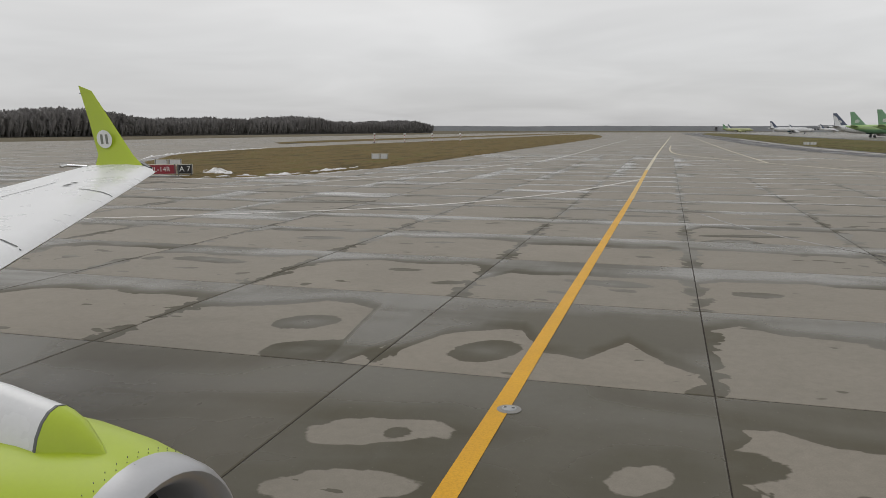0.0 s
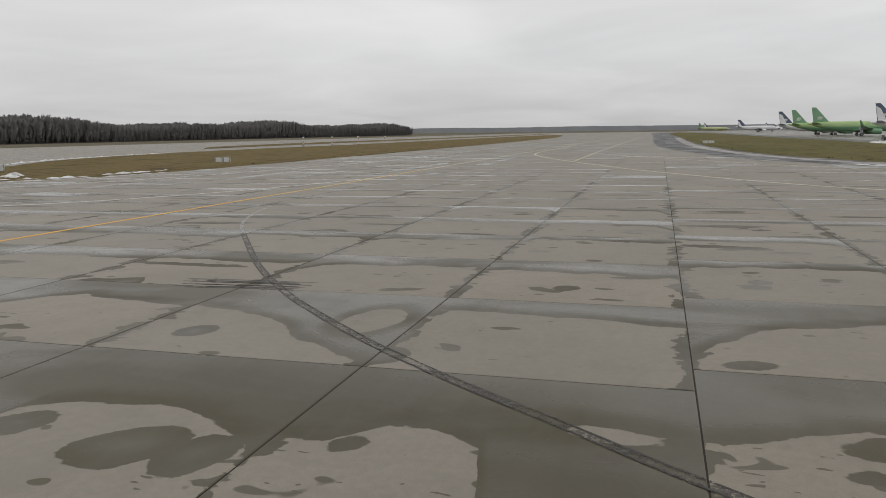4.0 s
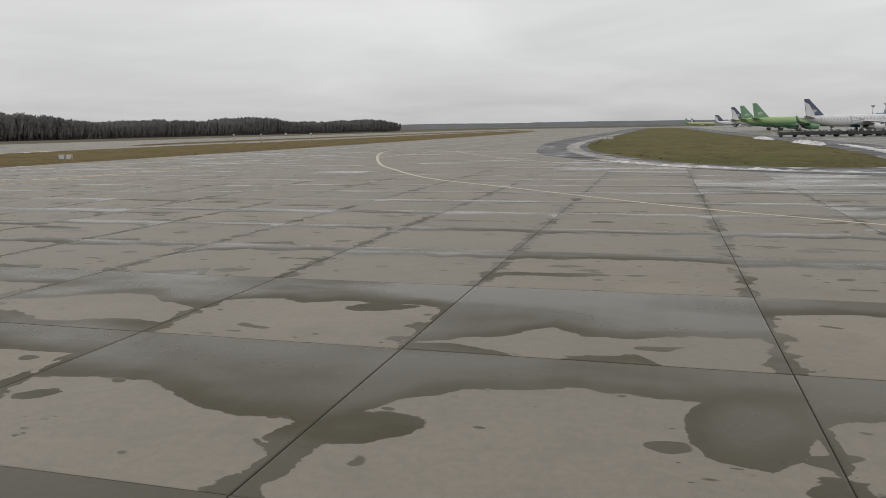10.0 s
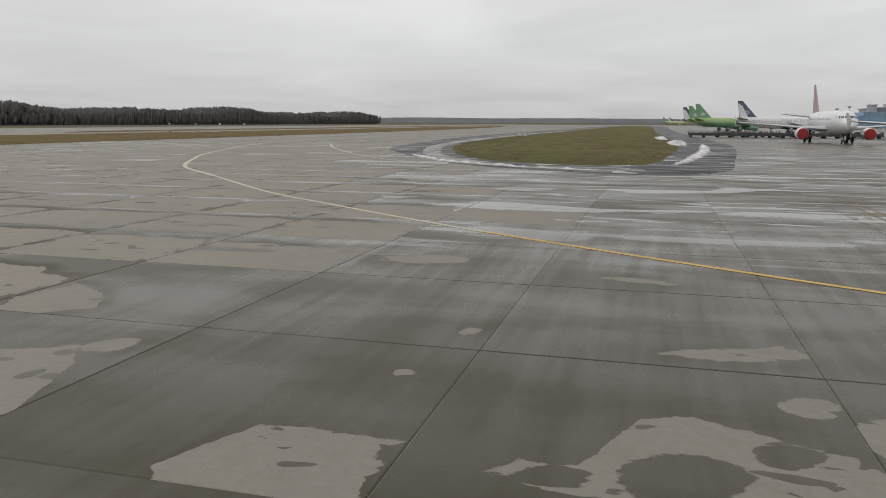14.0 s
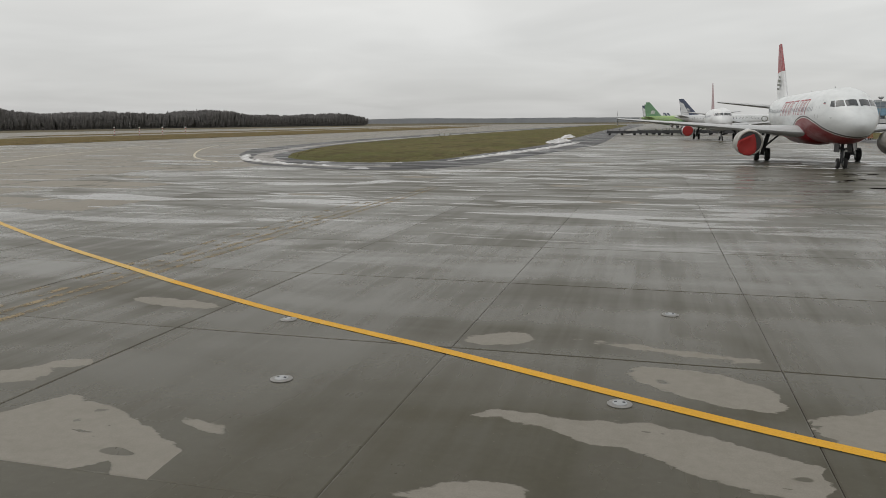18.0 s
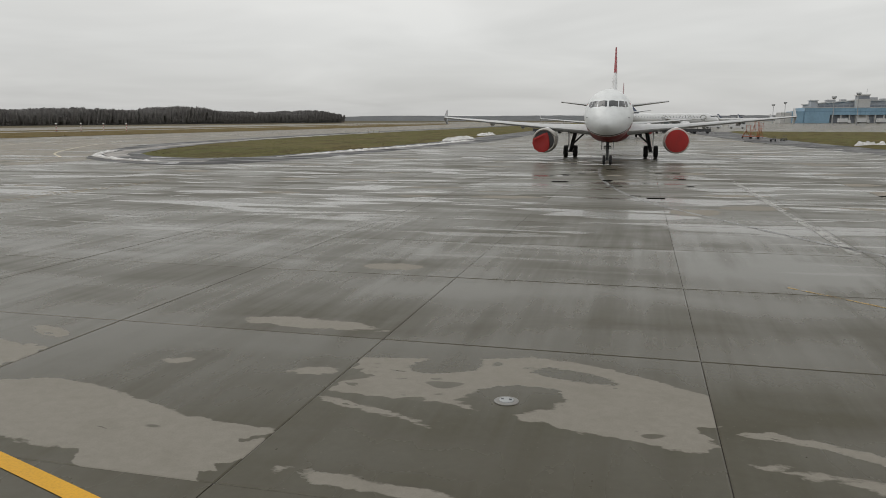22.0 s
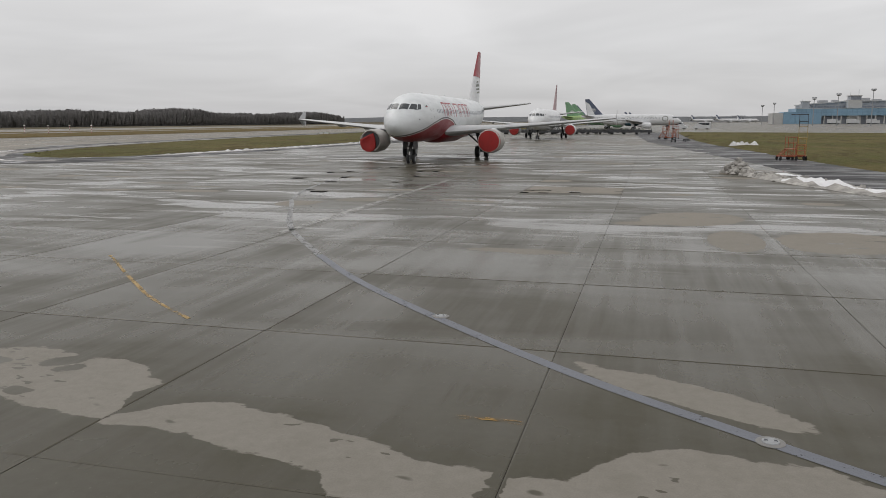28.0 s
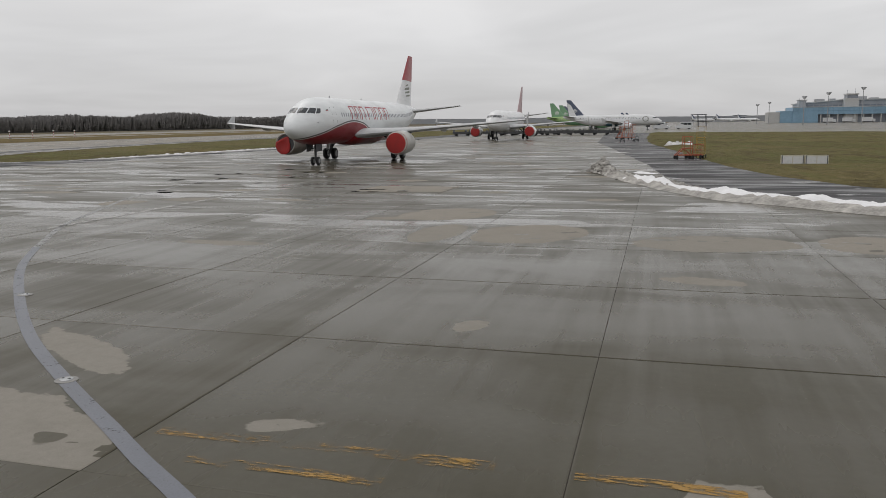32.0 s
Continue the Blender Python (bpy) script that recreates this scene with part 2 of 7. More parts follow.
    bands = n.noise(1.0, 3, 0.6, 0.25, n.scaled(n.spot, (0.08, 0.62, 1.0)))
    share = n.span(y, 20.0, 36.0, 0.0, 1.0, True)
    drawn = n.add("ShaderNodeMix")
    n.put(share, drawn.inputs["Factor"])
    n.put(streak, drawn.inputs["A"])
    n.put(bands, drawn.inputs["B"])
    gloss = n.math("ADD", n.math("MULTIPLY", drawn.outputs["Result"], n.span(wet_zone, 0, 1, 0.2, 0.52)), n.math("MULTIPLY", film, n.span(wet_zone, 0, 1, 0.80, 0.48)))
    gloss = n.math("ADD", gloss, n.math("MULTIPLY", n.math("SUBTRACT", info, 0.5), 0.08))
    wet_rough = n.math("ADD", n.math("ADD", n.span(gloss, 0.40, 0.60, 0.36, 0.18), n.math("MULTIPLY", wet_zone, n.span(y, 20.0, 40.0, 0.0, 0.10))), n.math("MULTIPLY", n.span(deep, 0.0, 1.0, 0.16, 0.0), n.math("SUBTRACT", 1.0, n.math("MULTIPLY", wet_zone, 0.7))))
    rough = n.add("ShaderNodeMix")
    n.put(dry, rough.inputs["Factor"])
    n.put(wet_rough, rough.inputs["A"])
    rough.inputs["B"].default_value = 0.58
    # thin sheets of standing water, longer across the way, most of them beside the joints
    pool = n.noise(0.8, 4, 0.55, 0.4, n.scaled(n.spot, (0.26, 1.6, 1.0)))
    if kind == "slab":
        v = n.axes(n.add("ShaderNodeUVMap").outputs[0])[1]
        pool = n.math("ADD", pool, n.span(v, 0.90, 0.99, 0.0, 0.07))
    pool = n.math("MULTIPLY", n.span(pool, n.span(y, 18.0, 40.0, 0.615, 0.59), n.span(y, 18.0, 40.0, 0.65, 0.635)), n.math("MULTIPLY", n.span(dry, 0, 1, 1.0, 0.0), n.math("MULTIPLY", n.span(y, 16.0, 30.0, 0.0, 1.0), n.math("MAXIMUM", n.span(wet_zone, 0, 1, 0.35, 0.9), n.span(y, 28.0, 45.0, 0.0, 0.8)))))
    sheet_of = n.noise(0.42, 2.5, 0.45, 0.4, n.scaled(n.spot, (0.27, 0.95, 1.0)))
    sheet_of = n.math("MULTIPLY", n.span(sheet_of, 0.585, 0.61), n.math("MULTIPLY", n.span(dry, 0, 1, 0.75, 0.0), n.math("MULTIPLY", n.span(y, 18.0, 28.0), n.span(x, 44.0, 56.0))))
    pool = n.math("MAXIMUM", pool, sheet_of)
    rough_all = n.add("ShaderNodeMix")
    n.put(pool, rough_all.inputs["Factor"])
    n.put(rough.outputs["Result"], rough_all.inputs["A"])
    rough_all.inputs["B"].default_value = 0.09
    n.bump(n.math("ADD", n.math("MULTIPLY", grain, n.span(dry, 0, 1, 0.3, 1.0)), n.math("MULTIPLY", mottle, n.span(pool, 0, 1, 0.5, 0.1))), 0.13, 0.004)
    n.put(n.span(pool, 0, 1, 1.22, 1.5), n.bsdf.inputs["IOR"])
    shine = n.span(y, 18.0, 40.0, 0.84, 1.25)
    spec = n.math("MULTIPLY", n.span(gloss, 0.40, 0.60, 0.34, shine), n.math("ADD", n.span(deep, 0.0, 1.0, 0.8, 1.0), n.math("MULTIPLY", n.math("MULTIPLY", wet_zone, 0.15), n.math("SUBTRACT", 1.0, deep))))
    spec = n.math("MULTIPLY", n.math("MULTIPLY", spec, n.span(wet_zone, 0, 1, 0.74, 0.98)), n.math("SUBTRACT", 1.0, dry))
    spec = n.math("ADD", n.math("ADD", spec, n.span(dry, 0, 1, 0.04, 0.75)), n.math("MULTIPLY", pool, 0.8))
    return n.done(col, rough_all.outputs["Result"], 0.0, spec)


def paint_material(name, color, wear=0.5, rough=0.5, along=1.0, sheen=0.2):
    """Road paint, worn through so that the concrete shows."""
    n = Nodes(name)
    spot = n.scaled(n.spot, (along, 1.0, 1.0))
    worn = n.math("ADD", n.math("MULTIPLY", n.noise(2.2, 5, 0.7, 0.8, spot), 0.55), n.math("MULTIPLY", n.noise(22.0, 3, 0.7, 0.0, spot), 0.45))
    n.put(n.span(worn, wear - 0.05, wear + 0.05, 1.0, 0.0), n.bsdf.inputs["Alpha"])
    tone = n.mix(n.noise(0.8, 3), shade(color, 0.82), shade(color, 1.12))
    return n.done(n.mix(n.span(n.noise(35.0, 3, 0.7), 0.45, 0.7, 0.0, 0.5), tone, shade(color, 0.6)), rough, 0.0, sheen)


def grass_material():
    n = Nodes("winter_grass")
    wide = n.noise(0.05, 4, 0.6, 0.5)
    mid = n.noise(0.28, 5, 0.65, 0.6, n.scaled(n.spot, (1.5, 0.45, 1)))
    tuft = n.noise(1.7, 4, 0.7, 0.4)
    fine = n.noise(9.0, 4, 0.7)
    x, _, _ = n.axes()
    col = n.mix(n.span(wide, 0.38, 0.62), (0.084, 0.090, 0.027), (0.138, 0.116, 0.047))
    col = n.mix(n.span(x, -20.0, 10.0, 0.8, 0.0), col, (0.165, 0.107, 0.044))
    col = n.mix(n.span(mid, 0.50, 0.62, 0.0, 0.9), col, (0.063, 0.051, 0.022))
    col = n.mix(n.span(mid, 0.46, 0.32, 0.0, 0.75), col, (0.100, 0.120, 0.032))
    col = n.mix(n.span(tuft, 0.5, 0.68, 0.0, 0.6), col, (0.226, 0.183, 0.088))
    col = n.mix(n.span(tuft, 0.45, 0.30, 0.0, 0.6), col, (0.055, 0.049, 0.020))
    col = n.mix(n.span(fine, 0.3, 0.7, 0.0, 0.4), col, (0.183, 0.152, 0.073))
    n.bump(n.math("ADD", fine, n.math("MULTIPLY", tuft, 3.0)), 1.0, 0.10)
    return n.done(col, 0.95, 0.0, 0.1)


def field_material():
    n = Nodes("distant_field")
    big, mid = n.noise(0.006, 4, 0.6, 0.6), n.noise(0.05, 5, 0.6, 0.3)
    col = n.mix(n.span(big, 0.4, 0.6), (0.105, 0.088, 0.055), (0.145, 0.125, 0.09))
    col = n.mix(n.span(mid, 0.4, 0.7, 0.0, 0.6), col, (0.08, 0.07, 0.04))
    return n.done(col, 0.95, 0.0, 0.1)


def snow_material():
    n = Nodes("old_snow")
    big, fine = n.noise(0.8, 5, 0.65, 0.5), n.noise(7.0, 5, 0.7)
    _, _, z = n.axes()
    dirt = n.span(n.math("ADD", n.math("MULTIPLY", big, 0.6), n.math("MULTIPLY", fine, 0.4)), 0.42, 0.58)
    dirt = n.math("ADD", n.math("MULTIPLY", dirt, 0.6), n.span(z, 0.01, 0.12, 0.45, 0.0), clamp=True)
    col = n.mix(dirt, (0.80, 0.80, 0.81), (0.21, 0.195, 0.175))
    n.bump(n.math("ADD", big, n.math("MULTIPLY", fine, 0.5)), 0.9, 0.12)
    return n.done(col, 0.8)


def slush_material():
    n = Nodes("dirty_slush")
    big, fine = n.noise(0.35, 5, 0.65, 0.8, n.scaled(n.spot, (1.0, 0.6, 1.0))), n.noise(4.0, 4, 0.7)
    fac = n.span(n.math("ADD", n.math("MULTIPLY", big, 0.7), n.math("MULTIPLY", fine, 0.3)), 0.42, 0.58)
    col = n.mix(fac, (0.38, 0.365, 0.35), (0.15, 0.135, 0.12))
    n.bump(fine, 0.8, 0.05)
    return n.done(col, 0.7)


def asphalt_material():
    n = Nodes("wet_asphalt")
    big, fine = n.noise(0.25, 5, 0.6, 0.7, n.scaled(n.spot, (0.5, 1.4, 1.0))), n.noise(60.0, 3, 0.7)
    col = n.mix(n.span(big, 0.4, 0.6), (0.058, 0.059, 0.063), (0.092, 0.092, 0.093))
    col = n.mix(n.span(fine, 0.4, 0.7, 0.0, 0.4), col, (0.11, 0.105, 0.1))
    sheen = n.noise(0.5, 4, 0.6, 0.5, n.scaled(n.spot, (0.3, 1.1, 1.0)))
    puddle = n.span(n.noise(0.3, 2, 0.5, 0.5, n.scaled(n.spot, (0.8, 1.0, 1.0))), 0.63, 0.66)
    n.bump(fine, 0.4, 0.004)
    n.bsdf.inputs["IOR"].default_value = 1.3
    rough = n.math("MULTIPLY", n.span(sheen, 0.4, 0.62, 0.75, 0.32), n.span(puddle, 0, 1, 1.0, 0.35))
    return n.done(col, rough, 0.0, n.math("ADD", n.span(sheen, 0.38, 0.62, 0.06, 0.34), n.math("MULTIPLY", puddle, 0.5)))


def wood_material():
    """Bare birch and fir seen from far, with haze painted in as lighter tones."""
    n = Nodes("hazed_bare_woodland")
    tone = n.add("ShaderNodeNewGeometry").outputs["Random Per Island"]
    col = n.mix(tone, (0.185, 0.178, 0.174), (0.245, 0.236, 0.231))
    col = n.mix(n.span(tone, 0.975, 0.98), col, (0.34, 0.33, 0.31))
    return n.done(col, 0.95, 0.0, 0.1)


def airliner_skin(name, base, belly=None, fade=None):
    """White aircraft paint; belly: a wave of colour low on the sides, edged with a dark line."""
    n = Nodes(name)
    spot = n.local()
    _, y, z = n.axes(spot)
    dirt = n.noise(1.2, 5, 0.6, 0.3, n.scaled(spot, (1, 0.35, 1.6)))
    col = n.mix(n.span(dirt, 0.42, 0.7, 0.0, 0.45), base, shade(base, 0.72))
    if belly:
        ramp = n.add("ShaderNodeFloatCurve")
        pts = ramp.mapping.curves[0].points
        for k, (a, b) in enumerate(((0.0, 0.40), (0.10, 0.56), (0.17, 0.67), (0.26, 0.74), (0.32, 0.71), (0.41, 0.57), (1.0, 0.35))):
            if k in (0, 6):
                pts[0 if k == 0 else len(pts) - 1].location = (a, b)
            else:
                pts.new(a, b)
        ramp.mapping.update()
        n.put(n.span(y, 0.0, 37.6), ramp.inputs["Value"])
        edge = n.math("MULTIPLY", ramp.outputs[0], 5.2)
        below = n.math("SUBTRACT", edge, z)
        col = n.mix(n.span(below, -0.22, -0.20), col, shade(base, 0.95))
        col = n.mix(n.span(below, -0.16, -0.14), col, (0.035, 0.03, 0.035))
        col = n.mix(n.span(below, -0.05, -0.03), col, (0.7, 0.7, 0.7))
        col = n.mix(n.span(below, 0.03, 0.05), col, belly)
    if fade:
        col = n.mix(n.span(z, 3.4, 4.4, 1.0, 0.0, True), col, fade)
    return n.done(col, n.span(dirt, 0.4, 0.7, 0.28, 0.5))


CONCRETE = concrete_material("damp_concrete", "far")
SLAB_CONCRETE = concrete_material("damp_slab_concrete", "slab")
SLAB_FIELD = concrete_material("damp_slab_concrete_farther", "face")
FILLER = plain("joint_filler", (0.034, 0.029, 0.024), 0.7, vary=0.3)
FILLER.node_tree.nodes["Principled BSDF"].inputs["Specular IOR Level"].default_value = 0.05
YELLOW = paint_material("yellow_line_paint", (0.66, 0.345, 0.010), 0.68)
# the same yellow with grazing glare painted in, more of it farther off
YELLOW_MID_GLARE = paint_material("yellow_line_paint_some_glare", (0.62, 0.39, 0.085), 0.66)
YELLOW_FAR_GLARE = paint_material("yellow_line_paint_far_glare", (0.54, 0.48, 0.36), 0.64)
YELLOW_WORN = paint_material("worn_yellow_paint", (0.54, 0.29, 0.025), 0.52)
YELLOW_GONE = paint_material("nearly_gone_yellow_paint", (0.34, 0.20, 0.05), 0.46, 0.5, 0.22)
YELLOW_DULL = paint_material("dull_faded_yellow_paint", (0.26, 0.19, 0.09), 0.49)
WHITE_WORN = paint_material("worn_white_paint", (0.25, 0.243, 0.23), 0.56, 0.4)
YELLOW_FADED = paint_material("faded_yellow_paint", (0.42, 0.28, 0.10), 0.52)
# two pale tones for the glare along a wet slab joint, painted as a strip
GLARE_FAINT = paint_material("painted_faint_glare", (0.33, 0.32, 0.30), 0.535, 0.3)
GLARE_BROKEN = paint_material("painted_broken_glare", (0.40, 0.39, 0.365), 0.44, 0.3)
WHITE_LINE = paint_material("pale_line_paint", (0.60, 0.58, 0.55), 0.72)
TAR_WORN = paint_material("worn_dark_sealant", (0.078, 0.072, 0.064), 0.48, 0.5)
OIL = paint_material("oil_stain", (0.012, 0.011, 0.010), 0.75, 0.7, sheen=0.0)
# the blue-grey overpaint, more worn, with its grazing sheen painted in as a paler tone
BLUE_FAR_SHEEN = paint_material("worn_blue_grey_overpaint_with_sheen", (0.26, 0.26, 0.26), 0.54, 0.35)
BLUE_GREY = paint_material("blue_grey_overpaint", (0.155, 0.165, 0.19), 0.62, 0.4)
TAR = paint_material("black_crack_sealant", (0.036, 0.033, 0.029), 0.555, 0.5)
GRASS, FIELD, SNOW, SLUSH, ASPHALT, WOODS = grass_material(), field_material(), snow_material(), slush_material(), asphalt_material(), wood_material()
# air haze before the ridge is put into its pale blue-grey base colour
HAZE_HILL = plain("wooded_ridge_with_painted_haze", (0.33, 0.345, 0.37), 0.95, vary=0.1, scale=0.012, fine=0.08)
DIRTY_SNOW = plain("crusted_dirty_snow", (0.36, 0.345, 0.32), 0.85, vary=0.6, scale=1.6, fine=9.0, bump=0.5)
WHITE_SNOW = plain("fresh_white_snow", (0.80, 0.80, 0.81), 0.8, vary=0.12, scale=1.6, fine=9.0, bump=0.4)
TUFT = plain("dead_grass_blades", (0.125, 0.108, 0.05), 0.95, vary=0.4, scale=0.3, fine=3.0)
RUBBER = plain("tyre_rubber", (0.018, 0.018, 0.019), 0.75)
STEEL = plain("painted_grey_steel", (0.32, 0.33, 0.34), 0.4, 0.3)
DARK_STEEL = plain("dark_grey_steel", (0.07, 0.072, 0.076), 0.5, 0.3)
CHROME = plain("bare_polished_metal", (0.62, 0.63, 0.65), 0.22, 1.0, 0.08)
GLASS_DARK = plain("dark_cockpit_glass", (0.03, 0.036, 0.042), 0.08, vary=0.05)
WHITE_SKIN = airliner_skin("white_aircraft_paint", (0.77, 0.78, 0.79))
RED_BELLY = airliner_skin("white_paint_with_red_wave", (0.75, 0.775, 0.785), (0.25, 0.014, 0.022))
# both greens of the far airliners are paled to carry the haze of distance
GREEN_SKIN = airliner_skin("hazed_green_aircraft_paint", (0.37, 0.52, 0.22), fade=(0.17, 0.33, 0.19))
LIME_SKIN = airliner_skin("hazed_yellow_green_aircraft_paint", (0.49, 0.52, 0.27))
DIRTY_WHITE = plain("dirty_white_nacelle_paint", (0.43, 0.42, 0.39), 0.4, vary=0.3, scale=1.2, fine=9.0)
WING_GREY = plain("grey_wing_paint", (0.50, 0.51, 0.52), 0.38, vary=0.1)
RED_PAINT = plain("red_fin_paint", (0.33, 0.055, 0.065), 0.4, vary=0.1)
PINK_FIN = plain("sun_faded_red_fin_paint", (0.42, 0.30, 0.31), 0.45, vary=0.15, scale=0.8)
RED_COVER = plain("red_canvas_cover", (0.36, 0.028, 0.026), 0.75, vary=0.2, scale=1.5, bump=0.2)
# far fins: NAVY and FIN_GREEN are lightened in base colour for haze
NAVY = plain("hazed_navy_fin_paint", (0.10, 0.12, 0.18), 0.4)
TEAL = plain("teal_belly_paint", (0.03, 0.085, 0.11), 0.4)
FIN_GREEN = plain("hazed_green_fin_paint", (0.20, 0.36, 0.22), 0.4)
PALE_MARK = plain("white_mark_paint", (0.72, 0.73, 0.72), 0.5, vary=0.06)
GREY_MARK = plain("grey_mark_paint", (0.20, 0.21, 0.18), 0.5)
RED_TITLE = plain("dark_red_title_paint", (0.36, 0.03, 0.045), 0.45)
LIME = plain("lime_green_gloss_paint", (0.37, 0.475, 0.025), 0.32, vary=0.06, scale=1.2)
GLOSS_WHITE = plain("weathered_white_wing_paint", (0.66, 0.67, 0.68), 0.3, vary=0.08, scale=1.5)
SEAM = plain("dark_panel_seam", (0.10, 0.105, 0.11), 0.6)
INLET_DARK = plain("dark_inlet_lining", (0.045, 0.046, 0.05), 0.5)
SIGN_RED = plain("red_sign_face", (0.26, 0.02, 0.035), 0.4, vary=0.08)
SIGN_BLACK = plain("black_sign_face", (0.015, 0.015, 0.016), 0.4)
SIGN_BACK = plain("cream_sign_back", (0.50, 0.47, 0.39), 0.6, vary=0.12)
ORANGE = plain("orange_red_enamel", (0.34, 0.085, 0.035), 0.5, vary=0.25)
AMBER = plain("yellow_enamel", (0.33, 0.215, 0.04), 0.5, vary=0.2)
VAN_WHITE = plain("white_van_paint", (0.62, 0.63, 0.64), 0.3, vary=0.06)
# distance haze is mixed into the terminal's blue, grey and glazing colours
GLASS_BLUE = plain("hazed_blue_terminal_cladding", (0.22, 0.36, 0.48), 0.45, vary=0.2, scale=0.05, fine=0.6)
GREY_CLAD = plain("hazed_grey_terminal_cladding", (0.36, 0.37, 0.39), 0.6, vary=0.15, scale=0.05, fine=0.6)
GREY_PALE = plain("pale_terminal_cladding", (0.50, 0.50, 0.49), 0.6, vary=0.12, scale=0.05, fine=0.6)
BLUE_JOINT = plain("blue_cladding_joint", (0.15, 0.27, 0.38), 0.5)
GREY_DARK = plain("dark_terminal_glazing", (0.23, 0.25, 0.285), 0.3, vary=0.2, scale=0.05, fine=0.6)


# ---- geometry helpers ----
def link(name, bm, material, parent=None, label="", smooth=False, kind=""):
    me = bpy.data.meshes.new(name)
    bm.normal_update()
    bm.to_mesh(me)
    bm.free()
    me.materials.append(material)
    if smooth:
        me.polygons.foreach_set("use_smooth", [True] * len(me.polygons))
        me.set_sharp_from_angle(angle=radians(40))
    ob = new(name, me)
    ob.parent = parent
    if label or kind:
        tagged(ob, label, "", "", kind)
    return ob


def part(name, bm, material, parent, label="", smooth=False):
    return link(name, bm, material, parent, label, smooth)


def thing(name, x, y, z, label, category, group="", turn=0.0):
    ob = new(name)
    ob.matrix_world = pose(x, y, z, 0, 0, turn)
    ob.empty_display_size = 0.2
    return tagged(ob, label, category, group)


def box(bm, x0, y0, z0, x1, y1, z1, bevel=0.0):
    vs = [bm.verts.new((x, y, z)) for x in (x0, x1) for y in (y0, y1) for z in (z0, z1)]
    fs = [bm.faces.new([vs[i] for i in q]) for q in ((0, 1, 3, 2), (4, 6, 7, 5), (0, 4, 5, 1), (2, 3, 7, 6), (0, 2, 6, 4), (1, 5, 7, 3))]
    if bevel:
        es = {e for f in fs for e in f.edges}
        bmesh.ops.bevel(bm, geom=list(es), offset=bevel, segments=2, profile=0.6, affect="EDGES")
    return bm


def a_box(*dims, bevel=0.0):
    return box(bmesh.new(), *dims, bevel=bevel)


def tube(bm, a, b, r0, r1=None, seg=10):
    """A tapered rod from a to b."""
    a, b = Vector(a), Vector(b)
    q = (b - a).to_track_quat("Z", "Y").to_matrix()
    r1 = r0 if r1 is None else r1
    rings = []
    for p, r in ((a, r0), (b, r1)):
        rings.append([bm.verts.new(p + q @ Vector((r * math.cos(2 * math.pi * k / seg), r * math.sin(2 * math.pi * k / seg), 0))) for k in range(seg)])
    for k in range(seg):
        j = (k + 1) % seg
        bm.faces.new((rings[0][k], rings[0][j], rings[1][j], rings[1][k]))
    bm.faces.new(rings[0][::-1])
    bm.faces.new(rings[1])
    return bm


def rod(a, b, r0, r1=None, seg=10):
    return tube(bmesh.new(), a, b, r0, r1, seg)


def spun(profile, axis="Y", seg=32, centre=(0, 0, 0), close=True):
    """A solid of revolution: profile of (along, radius)."""
    bm, rings = bmesh.new(), []
    for s, r in profile:
        ring = []
        for k in range(seg):
            u, w = r * math.cos(2 * math.pi * k / seg), r * math.sin(2 * math.pi * k / seg)
            p = {"X": (s, u, w), "Y": (u, s, w), "Z": (u, w, s)}[axis]
            ring.append(bm.verts.new(Vector(p) + Vector(centre)))
        rings.append(ring)
    for a, b in zip(rings, rings[1:]):
        for k in range(seg):
            j = (k + 1) % seg
            bm.faces.new((a[k], a[j], b[j], b[k]))
    if close:
        bm.faces.new(rings[0][::-1])
        bm.faces.new(rings[-1])
    bmesh.ops.recalc_face_normals(bm, faces=bm.faces)
    return bm


def loft(sections, closed_ends=True):
    bm = bmesh.new()
    rings = [[bm.verts.new(p) for p in ring] for ring in sections]
    n = len(rings[0])
    for a, b in zip(rings, rings[1:]):
        for k in range(n):
            j = (k + 1) % n
            bm.faces.new((a[k], a[j], b[j], b[k]))
    if closed_ends:
        bm.faces.new(rings[0][::-1])
        bm.faces.new(rings[-1])
    bmesh.ops.recalc_face_normals(bm, faces=bm.faces)
    return bm


FOIL = ((0.0, 0.0), (0.02, 0.028), (0.08, 0.055), (0.2, 0.075), (0.4, 0.078), (0.65, 0.052), (0.9, 0.016), (1.0, 0.003),
        (1.0, -0.003), (0.9, -0.012), (0.65, -0.032), (0.4, -0.046), (0.2, -0.045), (0.08, -0.035), (0.02, -0.02))


def foil(lead, trail, thick, up):
    """A wing section from its leading to its trailing edge."""
    lead, trail, up = Vector(lead), Vector(trail), Vector(up)
    chord = trail - lead
    return [lead + chord * u + up * (v * chord.length * thick) for u, v in FOIL]


def smooth_line(points, step=0.6):
    """A rounded line through the points."""
    pts = [Vector((*p, 0)) for p in points]
    pts = [2 * pts[0] - pts[1], *pts, 2 * pts[-1] - pts[-2]]
    out = []
    for a, b, c, d in zip(pts, pts[1:], pts[2:], pts[3:]):
        n = max(1, int((c - b).length / step))
        for k in range(n):
            t = k / n
            out.append(0.5 * (2 * b + (c - a) * t + (2 * a - 5 * b + 4 * c - d) * t * t + (3 * b - a - 3 * c + d) * t ** 3))
    out.append(pts[-2])
    return out


